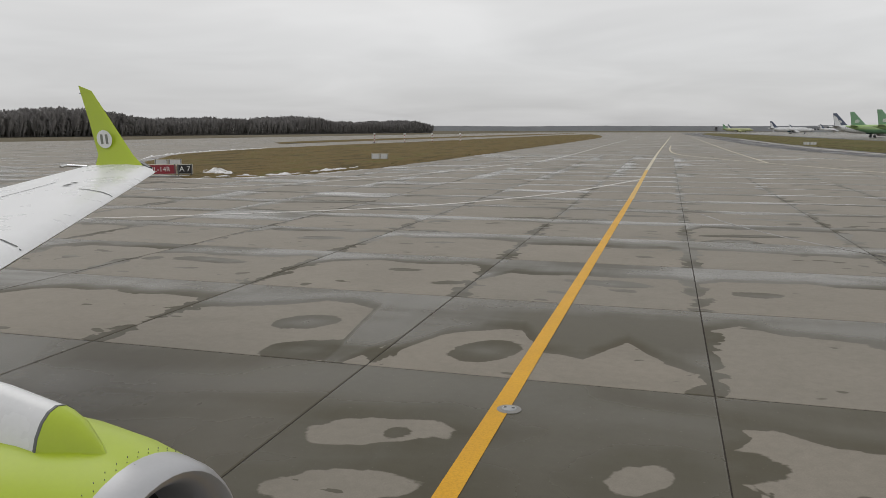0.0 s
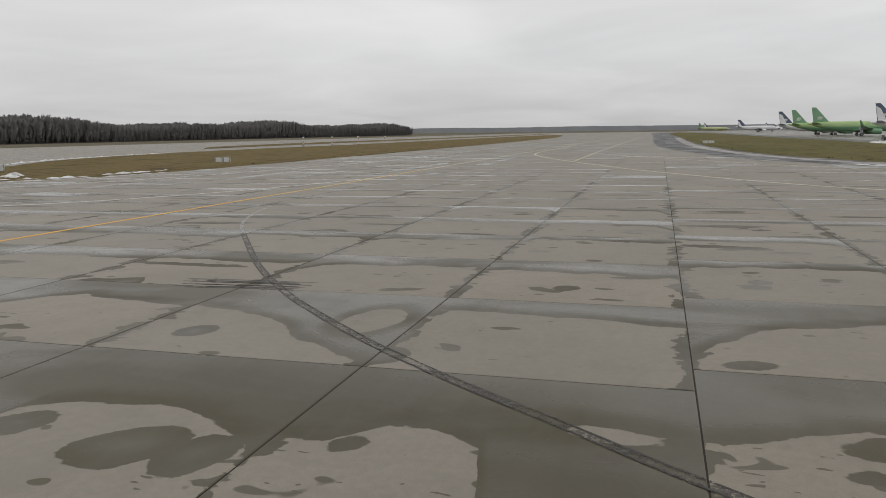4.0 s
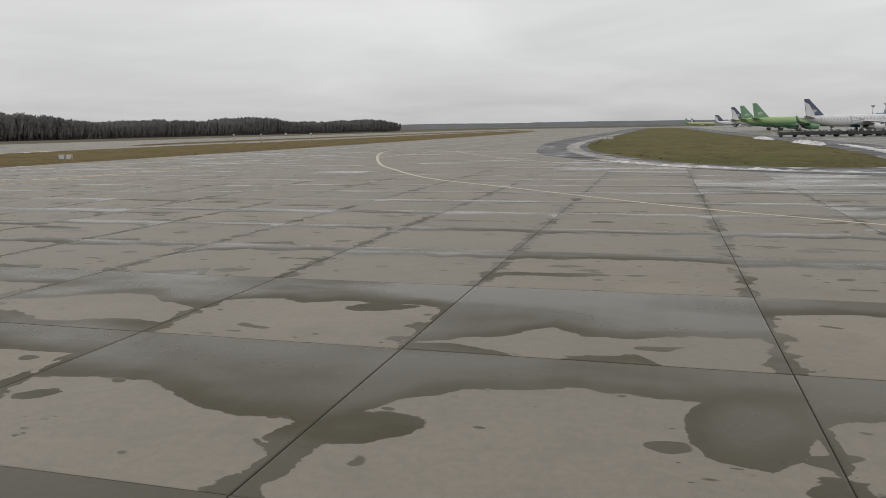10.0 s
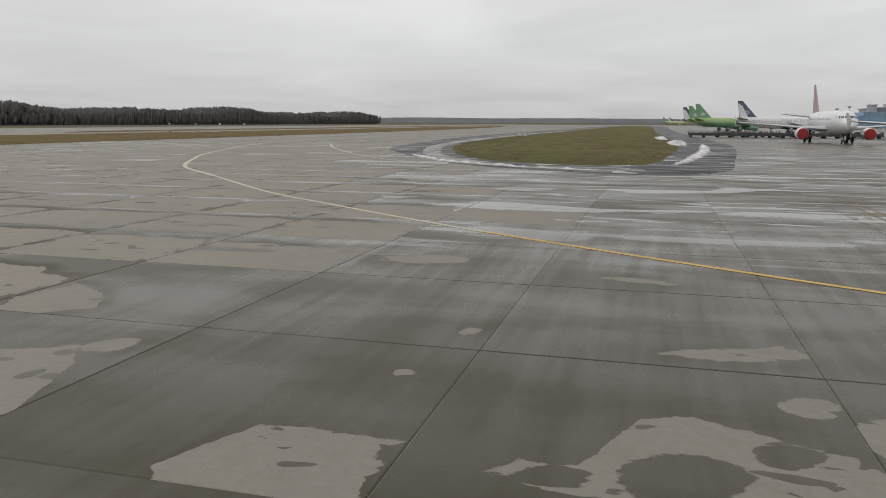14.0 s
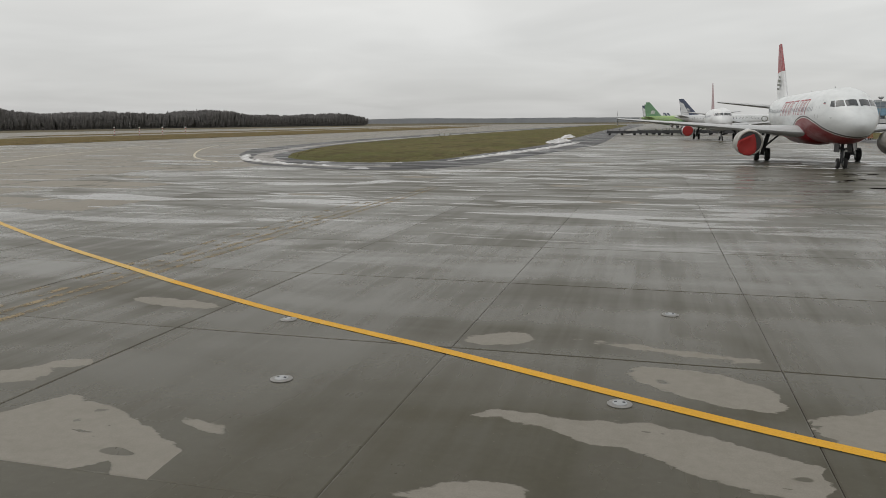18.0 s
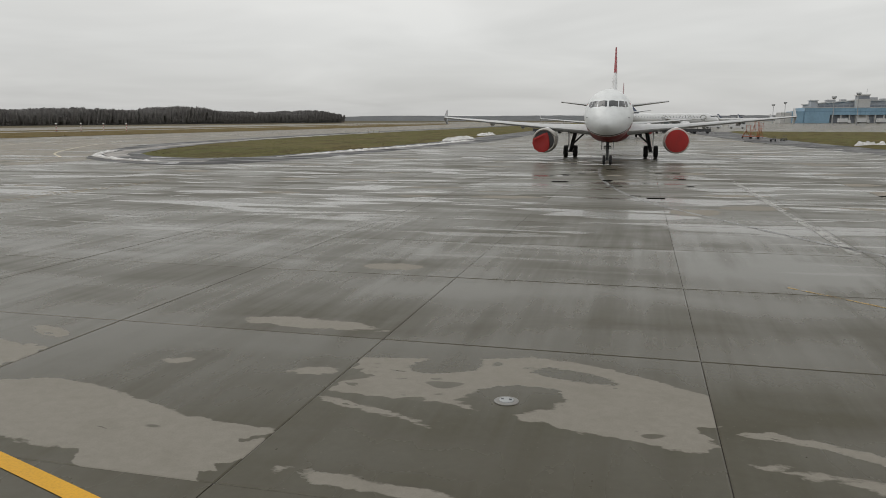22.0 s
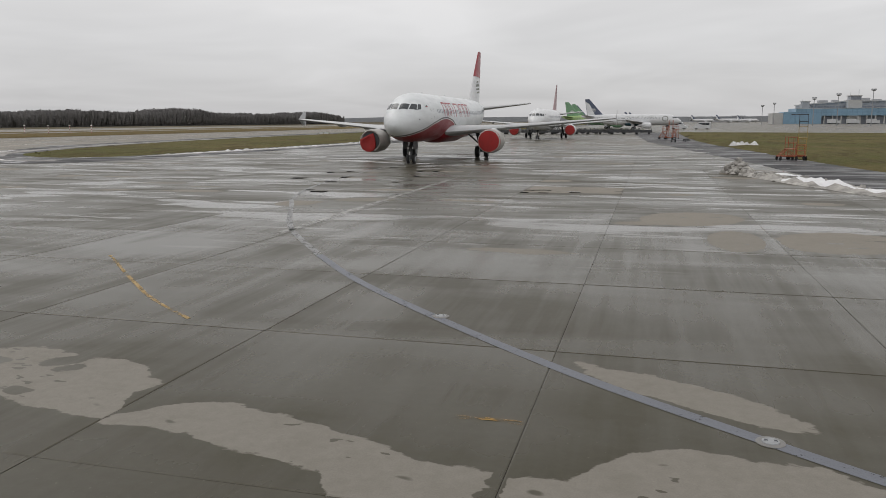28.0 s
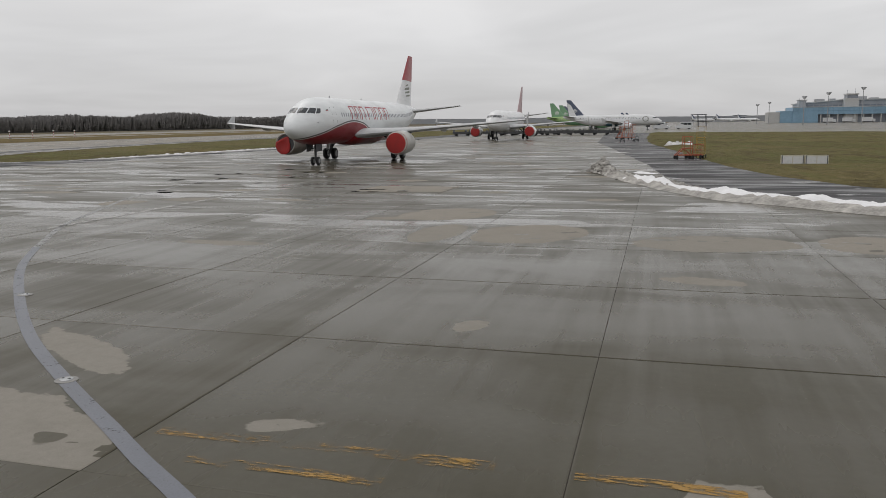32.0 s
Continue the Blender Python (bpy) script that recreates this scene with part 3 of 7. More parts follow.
def strip(points, width, z, step=0.6, ragged=0.0):
    line, bm, last = smooth_line(points, step), bmesh.new(), None
    for k, p in enumerate(line):
        d = (line[min(k + 1, len(line) - 1)] - line[max(k - 1, 0)]).normalized()
        side = Vector((-d.y, d.x, 0)) * (width / 2)
        w0, w1 = (1 + ragged * (random.random() - 0.5) for _ in range(2))
        pair = (bm.verts.new(p + side * w0 + Vector((0, 0, z))), bm.verts.new(p - side * w1 + Vector((0, 0, z))))
        if last:
            bm.faces.new((last[0], last[1], pair[1], pair[0]))
        last = pair
    bmesh.ops.recalc_face_normals(bm, faces=bm.faces)
    if bm.faces and bm.faces[:][0].normal.z < 0:
        bmesh.ops.reverse_faces(bm, faces=bm.faces)
    return bm


def field_mesh(outline, z, rise, inset=2.5, wobble=0.5, step=3.0):
    """A bed of ground with an uneven edge, its middle a little higher than its rim."""
    line = smooth_line([*outline, outline[0]], step)[:-1]
    n, bm = len(line), bmesh.new()
    area = sum(line[k].x * line[(k + 1) % n].y - line[(k + 1) % n].x * line[k].y for k in range(n))
    rim, inner = [], []
    for k, p in enumerate(line):
        d = (line[(k + 1) % n] - line[k - 1]).normalized()
        into = Vector((-d.y, d.x, 0)) * (1 if area > 0 else -1)
        q = p + into * (wobble * noise.noise(p * 0.35) + 0.3 * wobble * noise.noise(p * 1.7))
        rim.append(bm.verts.new((q.x, q.y, z)))
        r = q + into * inset
        inner.append(bm.verts.new((r.x, r.y, z + rise * (0.8 + 0.4 * noise.noise(p * 0.2)))))
    for k in range(n):
        j = (k + 1) % n
        bm.faces.new((rim[k], rim[j], inner[j], inner[k]))
    top = bm.faces.new(inner)
    bmesh.ops.recalc_face_normals(bm, faces=bm.faces)
    bmesh.ops.triangulate(bm, faces=[top])
    if sum(f.normal.z for f in bm.faces) < 0:
        bmesh.ops.reverse_faces(bm, faces=bm.faces)
    return bm


def snow_ridge(points, width, height, step=0.22, across=15, seed=0.0, uneven=1.0):
    """A ploughed bank of lumpy old snow along a line."""
    line, bm, last = smooth_line(points, step), bmesh.new(), None
    total = len(line)
    for k, p in enumerate(line):
        d = (line[min(k + 1, total - 1)] - line[max(k - 1, 0)]).normalized()
        side = Vector((-d.y, d.x, 0))
        taper = min(1.0, 6 * k / total, 6 * (total - 1 - k) / total)
        w = width * (0.75 + 0.5 * noise.noise(Vector((k * step * 0.35, seed, 3.1)))) * (0.35 + 0.65 * taper)
        row = []
        for m in range(across):
            u = 2 * m / (across - 1) - 1
            q = p + side * (u * w / 2)
            lump = 0.55 + 0.85 * uneven * noise.noise(Vector((q.x * 1.1, q.y * 1.1, seed))) + 0.14 * noise.noise(Vector((q.x * 6.1, q.y * 6.1, seed))) + 0.45 * (0.4 + 0.6 * uneven) * noise.noise(Vector((q.x * 2.7, q.y * 2.7, seed + 5)))
            row.append(bm.verts.new((q.x, q.y, 0.005 + max(0.0, height * (1 - abs(u) ** 1.6) * max(0.08, lump) * (0.2 + 0.8 * taper)))))
        if last:
            for m in range(across - 1):
                bm.faces.new((last[m], last[m + 1], row[m + 1], row[m]))
        last = row
    bmesh.ops.recalc_face_normals(bm, faces=bm.faces)
    if sum(f.normal.z for f in bm.faces) < 0:
        bmesh.ops.reverse_faces(bm, faces=bm.faces)
    return bm


# ---- ground, paved ground, grass ----
ground = link("ground", a_box(-4500, -900, -1.2, 4500, 4800, -0.10), FIELD, None, "brown winter airfield land reaching the horizon", kind="structure")


def sheet(x0, y0, x1, y1, z):
    bm = bmesh.new()
    uv = bm.loops.layers.uv.new("UVMap")
    f = bm.faces.new([bm.verts.new(p) for p in ((x0, y0, z), (x1, y0, z), (x1, y1, z), (x0, y1, z))])
    for lp in f.loops:
        lp[uv].uv = (0.5, 0.4)
    return bm


pavement = link("pavement", sheet(-200, -60, 420, 1250, -0.035), CONCRETE, None, "damp grey concrete airfield pavement with dry tan patches", kind="structure")
link("far_apron", sheet(140, 200, 900, 1700, -0.028), CONCRETE, None, "damp concrete apron before the terminal", kind="structure")
link("joint_bed", sheet(-67.1, -57, 160, 109.7, -0.008), FILLER, None, "dark joint sealant between the concrete slabs", kind="structure")

# asphalt shoulders round the grass
RING = ((17.1, 335.8), (18.55, 201.6), (21.01, 151.4), (27.56, 102.1), (33.92, 84.29), (40.88, 71.56), (47.96, 61.06), (54.79, 56.02), (61.25, 53.58), (65.6, 55.2), (67.9, 60.2), (69.94, 79.5), (72.0, 100.0), (73.8, 126.0), (73.4, 162.6), (70.3, 336.1), (66.7, 878.8), (16, 878.4))
link("asphalt_shoulder", field_mesh(RING, 0.004, 0.004, 1.0, 0.08), ASPHALT, None, "dark wet asphalt shoulder round the grass island", kind="structure")
SIDE = ((113.8, 132.0), (117.3, 105.9), (120.0, 85.4), (122.3, 67.7), (124.1, 50.4), (125.2, 43.8), (126.6, 39.5), (129.2, 36.6), (133.2, 33.0), (140.0, 29.6), (152.6, 24.3), (177.9, 16.2), (188.0, 60.8), (150.9, 119.1), (126.0, 170.0), (122.0, 230.0), (110.4, 222.0))
link("asphalt_shoulder.001", field_mesh(SIDE, 0.004, 0.004, 1.0, 0.25), ASPHALT, None, "dark wet asphalt shoulder beside the apron", kind="structure")

ISLAND = ((28.4, 331), (28.3, 214.7), (30.09, 151.5), (33.56, 113.4), (40.43, 85.51), (46.49, 71.45), (52.05, 66.05), (58.19, 63.71), (61.78, 66.48), (63.93, 83.8), (65.57, 112.2), (65.89, 142.4), (64.92, 202.3), (62.3, 321.2), (58.1, 690.1), (40.4, 859.9), (27.5, 689.8))
link("grass_island", field_mesh(ISLAND, 0.01, 0.30, 4.0, 0.5), GRASS, None, "olive winter grass island between two taxiways", kind="structure")
STRIP = ((-33.11, 48.31), (-28.11, 51.97), (-25.76, 62.93), (-25.31, 94.69), (-26.23, 161), (-27.1, 241.1), (-33.5, 418.7), (-58.4, 631.3), (-72.7, 515.4), (-72, 240.3), (-75.47, 160.8), (-71.78, 108.5), (-60.46, 82.35), (-47.42, 61.59))
link("grass_strip", field_mesh(STRIP, 0.01, 0.25, 4.0, 0.5), GRASS, None, "brown winter grass strip beside the runway", kind="structure")
SIDE_GRASS = ((121.3, 232.5), (121.7, 140.5), (125.6, 91.18), (128.7, 61.3), (131.2, 49.91), (135.2, 41.2), (143.5, 33.43), (158.7, 27.35), (191.1, 20.27), (243.7, 60.75), (239.7, 151.8), (188, 207.5), (149.5, 224.7))
link("grass_field", field_mesh(SIDE_GRASS, 0.012, 0.25, 3.0, 0.4), GRASS, None, "green-brown grass field between apron and terminal", kind="structure")
FAR_STRIP = ((-96.54, 180.9), (-91.5, 688.2), (-100.1, 877.3), (-115, 687.8), (-115.5, 259.4))
link("grass_verge", field_mesh(FAR_STRIP, 0.01, 0.1, 3.0, 0.5, 8.0), GRASS, None, "thin brown grass verge along the runway", kind="structure")


def tufts(outline, count, depth, seed):
    """Ragged tufts of dead grass along the rim of a bed and scattered over it."""
    rng = np.random.default_rng(seed)
    line = smooth_line([*outline, outline[0]], 1.0)[:-1]
    mid = sum(line, Vector()) / len(line)
    verts, faces = [], []
    for _ in range(count):
        p = line[rng.integers(len(line))]
        if p.y > 190:
            continue
        into = (Vector((mid.x, min(mid.y, p.y + 30), 0)) - p).normalized()
        q = p + into * (rng.random() ** 1.3 * depth + 2.2) + Vector((rng.uniform(-0.5, 0.5), rng.uniform(-0.5, 0.5), 0))
        for _ in range(3):
            a, h, w = rng.uniform(0, 6.283), rng.uniform(0.02, 0.10), rng.uniform(0.10, 0.3)
            k, c, s = len(verts), math.cos(a), math.sin(a)
            verts += [(q.x - c * w, q.y - s * w, 0.0), (q.x + c * w, q.y + s * w, 0.0), (q.x + rng.uniform(-0.2, 0.2), q.y + rng.uniform(-0.2, 0.2), 0.10 + h)]
            faces.append((k, k + 1, k + 2))
    me = bpy.data.meshes.new("grass_tufts")
    me.from_pydata(verts, [], faces)
    me.materials.append(TUFT)
    return tagged(new("grass_tufts", me), "ragged tufts of dead winter grass", "grass", kind="stuff")


tufts(ISLAND, 5000, 14, 1)
tufts(STRIP, 3500, 18, 2)
tufts(SIDE_GRASS, 5000, 14, 3)

# runway edge: thin white bands of snow and paint
for pts_, wide_ in ((((-75.98, 129.4), (-74.99, 200.3), (-75.2, 417.9), (-77.7, 688.4)), 1.6), (((-120.4, 239.4), (-118.2, 495.1), (-117.6, 877.1)), 3.0), (((-61.92, 83.33), (-70.58, 102.4), (-75.98, 129.4)), 0.8)):
    link("snow_band", strip(pts_, wide_, 0.03, 2.0, 0.6), SLUSH, None, "thin band of old snow along the runway edge", kind="structure")

# ---- painted markings ----


def marking(name, pts, width, mat, label, z=0.004, ragged=0.0):
    return link(name, strip(pts, width, z, 0.5, ragged), mat, None, label, kind="structure")


marking("yellow_taxi_line", ((-1.79, -4.08), (-1.62, 22.8), (-1.52, 40.0)), 0.24, YELLOW, "yellow taxiway centre line on concrete", 0.006)
# farther stretches take the paler yellows that hold painted glare
marking("yellow_taxi_line", ((-1.52, 40.0), (-1.50, 55.0), (-1.50, 69.76)), 0.26, YELLOW_MID_GLARE, "yellow taxiway centre line, slightly paled by painted glare", 0.006)
marking("yellow_taxi_line", ((-1.50, 69.76), (-1.2, 130.0), (-0.59, 201.4), (1, 392.7), (1.7, 458.3)), 0.3, YELLOW_FAR_GLARE, "yellow taxiway centre line far off, paled by painted glare")
marking("yellow_curve_line", ((120.2, -2.99), (109.3, -0.75), (101.2, 2.09), (95.2, 4.63), (91.56, 6.0), (88.6, 6.98), (84.65, 8.48), (82.65, 9.35), (79.24, 11.0), (75.72, 12.6), (72.0, 14.6)), 0.2, YELLOW, "yellow curving taxi line", 0.006)
marking("yellow_curve_line", ((72.0, 14.6), (69.08, 16.32), (65.4, 18.5), (60.85, 21.4), (57.22, 23.85)), 0.2, YELLOW_MID_GLARE, "yellow curving taxi line, slightly paled by painted glare", 0.006)
marking("yellow_curve_line", ((57.22, 23.85), (53.84, 26.38), (49.3, 30.0), (43.81, 34.6), (34.94, 44.01)), 0.22, YELLOW_FAR_GLARE, "yellow curving taxi line, paled by painted glare")
marking("yellow_curve_line", ((34.94, 44.01), (27.67, 51.92), (20.6, 64.2), (16.9, 71.5), (11.2, 85.6), (5.6, 101.2), (1.6, 117.0), (0.55, 141.0), (0.8, 181.3)), 0.30, YELLOW_FAR_GLARE, "curving taxi line far off, paled by painted glare")
marking("lead_line", ((-1.33, 56.93), (-5.22, 43.57), (-9.47, 35.27), (-13.52, 31.02), (-17.81, 27.79), (-22.37, 24.9), (-30.19, 20.72), (-48.42, 15.15)), 0.26, WHITE_LINE, "pale worn lead-off line")
marking("lead_line", ((-14.5, 438.5), (-13.65, 201.3), (-13.03, 101.7), (-15.43, 77.31), (-19.65, 55.65), (-24.94, 43.54), (-32.75, 36), (-50.44, 25.27)), 0.26, WHITE_LINE, "pale worn lead-off line")
marking("lead_line", ((13.53, 112.1), (19.98, 97.99), (26.97, 85.15), (36.11, 70.87), (43.9, 62.51)), 0.24, YELLOW_FAR_GLARE, "worn lead line, paled by painted glare")
marking("lead_line", ((10.45, 88.0), (10.35, 105.0), (10.2, 133.2), (10.4, 201.5), (11.5, 391.8)), 0.26, YELLOW_FAR_GLARE, "worn taxiway line, paled by painted glare")
marking("blue_grey_line", ((106.1, 18.26), (108.3, 15.41), (111.1, 12.47), (113.6, 10.13), (115.8, 8.42), (117.6, 7.12), (119.1, 6.05), (122.5, 3.95), (131.6, 0.61)), 0.21, BLUE_GREY, "blue-grey painted-over taxi line")
marking("blue_grey_line", ((94.95, 58.0), (95.05, 53.0), (95.65, 45.7), (96.22, 41.65), (97.11, 37.13), (98.56, 32.26), (100.13, 28.84), (103, 22.93), (106.1, 18.26)), 0.2, BLUE_FAR_SHEEN, "worn far end of the blue-grey taxi line, paled by painted sheen")
# glare on the wet joint, laid down as a pale strip
marking("glare_line", ((102.85, 45.0), (103.05, 32.0), (103.2, 25.0), (103.25, 21.5)), 0.28, GLARE_FAINT, "faint painted band of wet glare beside a slab joint", ragged=0.4)
marking("glare_line", ((102.5, 92.0), (102.75, 62.0), (102.85, 45.0)), 0.30, GLARE_BROKEN, "broken far end of the painted glare band", ragged=0.6)
marking("faded_yellow_line", ((100.8, 16.84), (103.3, 14.35), (105.1, 12.67), (106.6, 11.56)), 0.085, YELLOW_FADED, "nearly gone yellow line", ragged=0.5)
for a_, b_, y_, w_ in ((118.16, 122.1, 7.2, 0.22), (118.9, 121.1, 6.62, 0.2), (122.9, 124.5, 7.21, 0.2), (112.3, 113.2, 8.3, 0.12)):
    marking("faded_yellow_band", ((a_, y_), ((a_ + b_) / 2, y_ + 0.04), (b_, y_)), w_, YELLOW_GONE, "nearly gone yellow marking", ragged=0.6)
for x_, mat_ in ((70.59, YELLOW_WORN), (71.06, YELLOW_WORN)):
    marking("holding_bar", ((x_, 5.5), (x_, 7), (x_, 10.5)), 0.19, mat_, "worn solid yellow holding-position bar", 0.0065)
    marking("holding_bar", ((x_, 10.5), (x_, 40)), 0.19, YELLOW_DULL, "nearly gone yellow holding-position bar")
for x_ in (69.68, 70.18):
    for k_ in range(16):
        y_ = 5.95 + 1.67 * k_
        marking("holding_dash", ((x_, y_), (x_, y_ + 0.86)), 0.2, YELLOW_WORN if k_ < 3 else YELLOW_DULL, "worn yellow holding-position dash")
CRACK = ((5.66, 23.94), (9.51, 18.06), (11.94, 14.91), (13.77, 12.93), (15.39, 11.35), (17.11, 9.88), (18.63, 8.71), (20.26, 7.43), (22.34, 6.01), (24.91, 4.35))
marking("sealed_crack", CRACK, 0.16, TAR_WORN, "mottled dark band of old sealant", 0.005, 0.35)
for off_ in (-0.08, 0.08):
    marking("sealed_crack", [(x_ + off_ * 0.75, y_ + off_ * 0.66) for x_, y_ in CRACK], 0.04, TAR, "thin curved line of black sealant", 0.0055, 0.5)
marking("sealed_crack", ((1.6, 33.47), (2.61, 30.04), (4.03, 26.68), (5.66, 23.94)), 0.13, WHITE_WORN, "worn curved marking")
for k_ in range(11):
    y_ = 15.0 + 0.09 * k_ + 0.1 * math.sin(k_ * 2.3)
    marking("sealed_patch", ((9.3 + 0.5 * math.sin(k_ * 1.9), y_), (10.6, y_ + 0.12 + 0.05 * math.sin(k_)), (12.0 + 0.6 * math.sin(k_ * 3.1), y_ + 0.16)), 0.05, TAR, "scratched dark sealant beside the joint", 0.0045, 1.2)

# dark oil marks on the stands, longer across the way
for x_, y_, l_, w_ in ((93.35, 43.6, 0.9, 0.9), (93.2, 49.05, 0.5, 0.9), (94.1, 50.3, 0.45, 0.7), (95.95, 44.8, 0.5, 1.0), (96.5, 41.3, 0.7, 0.5), (97.6, 36.1, 0.5, 0.35), (98.45, 35.2, 0.8, 0.55), (98.9, 51.4, 0.4, 0.7), (100.0, 51.7, 0.45, 0.8), (100.1, 46.7, 0.45, 0.7), (100.3, 41.8, 0.35, 0.5), (94.4, 54.3, 0.8, 0.8), (95.8, 54.9, 0.7, 0.8),
                        (108.5, 37.15, 0.4, 0.4), (108.55, 38.4, 0.55, 0.45), (108.95, 38.5, 0.35, 0.4), (109.35, 38.6, 0.6, 0.4), (109.45, 37.1, 0.5, 0.35), (110.9, 37.7, 0.55, 0.4)):
    marking("oil_mark", ((x_ - l_ / 2, y_), (x_, y_ + 0.06), (x_ + l_ / 2, y_ + 0.03)), w_, OIL, "dark oily mark on wet concrete", 0.005, 0.5)

# ---- inset lights ----
LAMP_RIM = plain("cast_light_rim", (0.22, 0.215, 0.205), 0.55, 0.2)
for x_, y_ in ((-1.59, 9.01), (76.07, 12.15), (77.45, 9.18), (81.96, 9.36), (82.64, 14.13), (87.03, 7.33), (96.23, 8.96), (110.9, 12.82), (115.8, 8.44)):
    lamp_ = thing("inset_light", x_, y_, 0.0, "round metal taxiway light set in the concrete", "runway light", "inset taxiway lights")
    part("rim", spun(((0.0, 0.155), (0.008, 0.155), (0.014, 0.13), (0.014, 0.1)), "Z", 24), LAMP_RIM, lamp_, "pale cast rim")
    part("lens_housing", spun(((0.012, 0.095), (0.022, 0.09), (0.03, 0.055)), "Z", 20), STEEL, lamp_)
    for s_ in (-1, 1):
        part("lens", a_box(s_ * 0.05 - 0.018, -0.02, 0.022, s_ * 0.05 + 0.018, 0.02, 0.034, bevel=0.005), GLASS_DARK, lamp_)

# ---- snow ----


def snow_bank(pts, width, height, label, seed, mat=SNOW, uneven=1.0):
    return tagged(link("snow_bank", snow_ridge(pts, width, height, seed=seed, uneven=uneven), mat, None, smooth=True), label, "snow", "snow banks")


snow_bank(((120.1, 52.85), (121.2, 49.5), (122.8, 43.91), (124.7, 39.84)), 1.4, 0.3, "crusted bank of dirty grey snow beside the apron", 1.0, DIRTY_SNOW)
snow_bank(((124.2, 43.0), (126.4, 38.1), (129.7, 34.9), (133.6, 31.5), (140.6, 27.9), (152.8, 22.9)), 2.2, 0.50, "ploughed bank of white snow beside the apron", 1.5, WHITE_SNOW, 0.3)
snow_bank(((123.6, 41.4), (125.9, 36.9), (129.1, 33.5), (132.9, 30.0), (140.1, 26.5), (152.4, 21.5)), 2.1, 0.44, "crusted grey front of the ploughed snow bank", 1.8, DIRTY_SNOW, 0.4)
snow_bank(((121.5, 47.6), (122.6, 46.1), (124.5, 42.9)), 1.1, 0.5, "white crest of snow behind the dirty bank", 2.5, WHITE_SNOW, 0.5)
snow_bank(((122.1, 53.4), (122.8, 53.0), (123.6, 52.4)), 1.3, 0.12, "flat scrap of white snow", 2.8, WHITE_SNOW)
snow_bank(((64.0, 67.4), (65.0, 73.0), (66.8, 86.5), (68.4, 103.0), (69.4, 120.3), (69.8, 133.5)), 1.8, 0.22, "long ploughed bank of white snow beside the grass", 3.0)
snow_bank(((66.39, 124.3), (65.78, 130.4), (66, 138.4), (65.59, 147.4)), 4.0, 0.6, "heap of white snow on the grass edge", 4.0)
snow_bank(((63.77, 162.4), (63.57, 174.4), (62.86, 184.4)), 3.5, 0.7, "heap of white snow on the grass edge", 5.0)
snow_bank(((124.4, 109.6), (126.4, 110.6), (128.3, 109.4)), 2.4, 0.8, "heap of white snow on the grass", 6.0)
for k_, (x_, y_, l_) in enumerate(((118.9, 98.5, 3.2), (119.6, 87.0, 2.6), (118.2, 78.5, 1.8), (119.2, 60.7, 1.8), (113.74, 61.01, 1.8))):
    snow_bank(((x_ - l_ / 2, y_), (x_, y_ + 0.15), (x_ + l_ / 2, y_ - 0.1)), 0.7, 0.09, "thin scrap of snow on the pavement", 10.0 + k_)


def crust_heap(x, y, turn, long, wide, high, count, seed, label):
    """A heap of broken crusts of ploughed snow: many angular lumps, higher in the middle."""
    rng = np.random.default_rng(seed)
    bm = bmesh.new()
    for _ in range(count):
        u, v = rng.normal(0, 0.42), rng.normal(0, 0.4)
        top = high * max(0.08, 1 - 0.9 * math.hypot(u, v)) * rng.uniform(0.4, 1.0)
        r = rng.uniform(0.07, 0.24) * (0.6 + 0.5 * high)
        lump = bmesh.ops.create_icosphere(bm, subdivisions=1, radius=r)["verts"]
        turn_ = Matrix.Rotation(rng.uniform(0, 6.28), 3, Vector(rng.normal(0, 1, 3)).normalized())
        grow = Vector(rng.uniform(0.6, 1.35, 3))
        for p in lump:
            p.co = turn_ @ Vector((p.co.x * grow.x, p.co.y * grow.y, p.co.z * grow.z)) * rng.uniform(0.8, 1.2)
            p.co += Vector((u * long / 2, v * wide / 2, max(0.0, top - r * 0.5)))
            p.co.z = max(p.co.z, 0.003)
    ob = link("snow_heap", bm, DIRTY_SNOW)
    ob.matrix_world = pose(x, y, 0.0, 0, 0, turn)
    return tagged(ob, label, "snow", kind="stuff")


crust_heap(120.00, 53.68, -65, 3.4, 1.5, 1.05, 150, 1, "grey crusty heap of old ploughed snow")
crust_heap(121.30, 50.08, -68, 6.0, 1.5, 0.42, 190, 2, "low bank of broken dirty snow crusts")
crust_heap(123.40, 45.18, -60, 6.0, 1.3, 0.32, 150, 3, "low bank of broken dirty snow crusts")

# slush ring on the shoulder of the island
link("slush_ring", strip(((26.8, 330.9), (26.3, 214.7), (27.67, 151.5), (31.27, 113.2), (37.73, 85.41), (43.53, 71.51), (47.99, 65.69)), 2.1, 0.012, 0.8, 0.25), SLUSH, None, "grey slush on the shoulder", kind="structure")
link("slush_ring", strip(((46.97, 65.03), (52.04, 60.32), (57.16, 58.06), (61.77, 58.83)), 1.6, 0.014, 0.5, 0.6), SLUSH, None, "grey slush on the shoulder", kind="structure")
snow_bank(((36.91, 80.37), (42.91, 69.04), (47.97, 63.35), (53.06, 59.73), (58.7, 57.63)), 1.3, 0.18, "low crumbling bank of grey slush", 21.0)
snow_bank(((-35.81, 47.26), (-32.61, 48.4), (-29.22, 50.8), (-26.62, 56.36), (-25.55, 65.07)), 1.0, 0.08, "thin edge of old snow on the grass", 22.0)
snow_bank(((-31.77, 51.52), (-34.04, 53.89), (-37.3, 57.63)), 3.6, 0.42, "flat patch of old snow on the grass", 23.0)
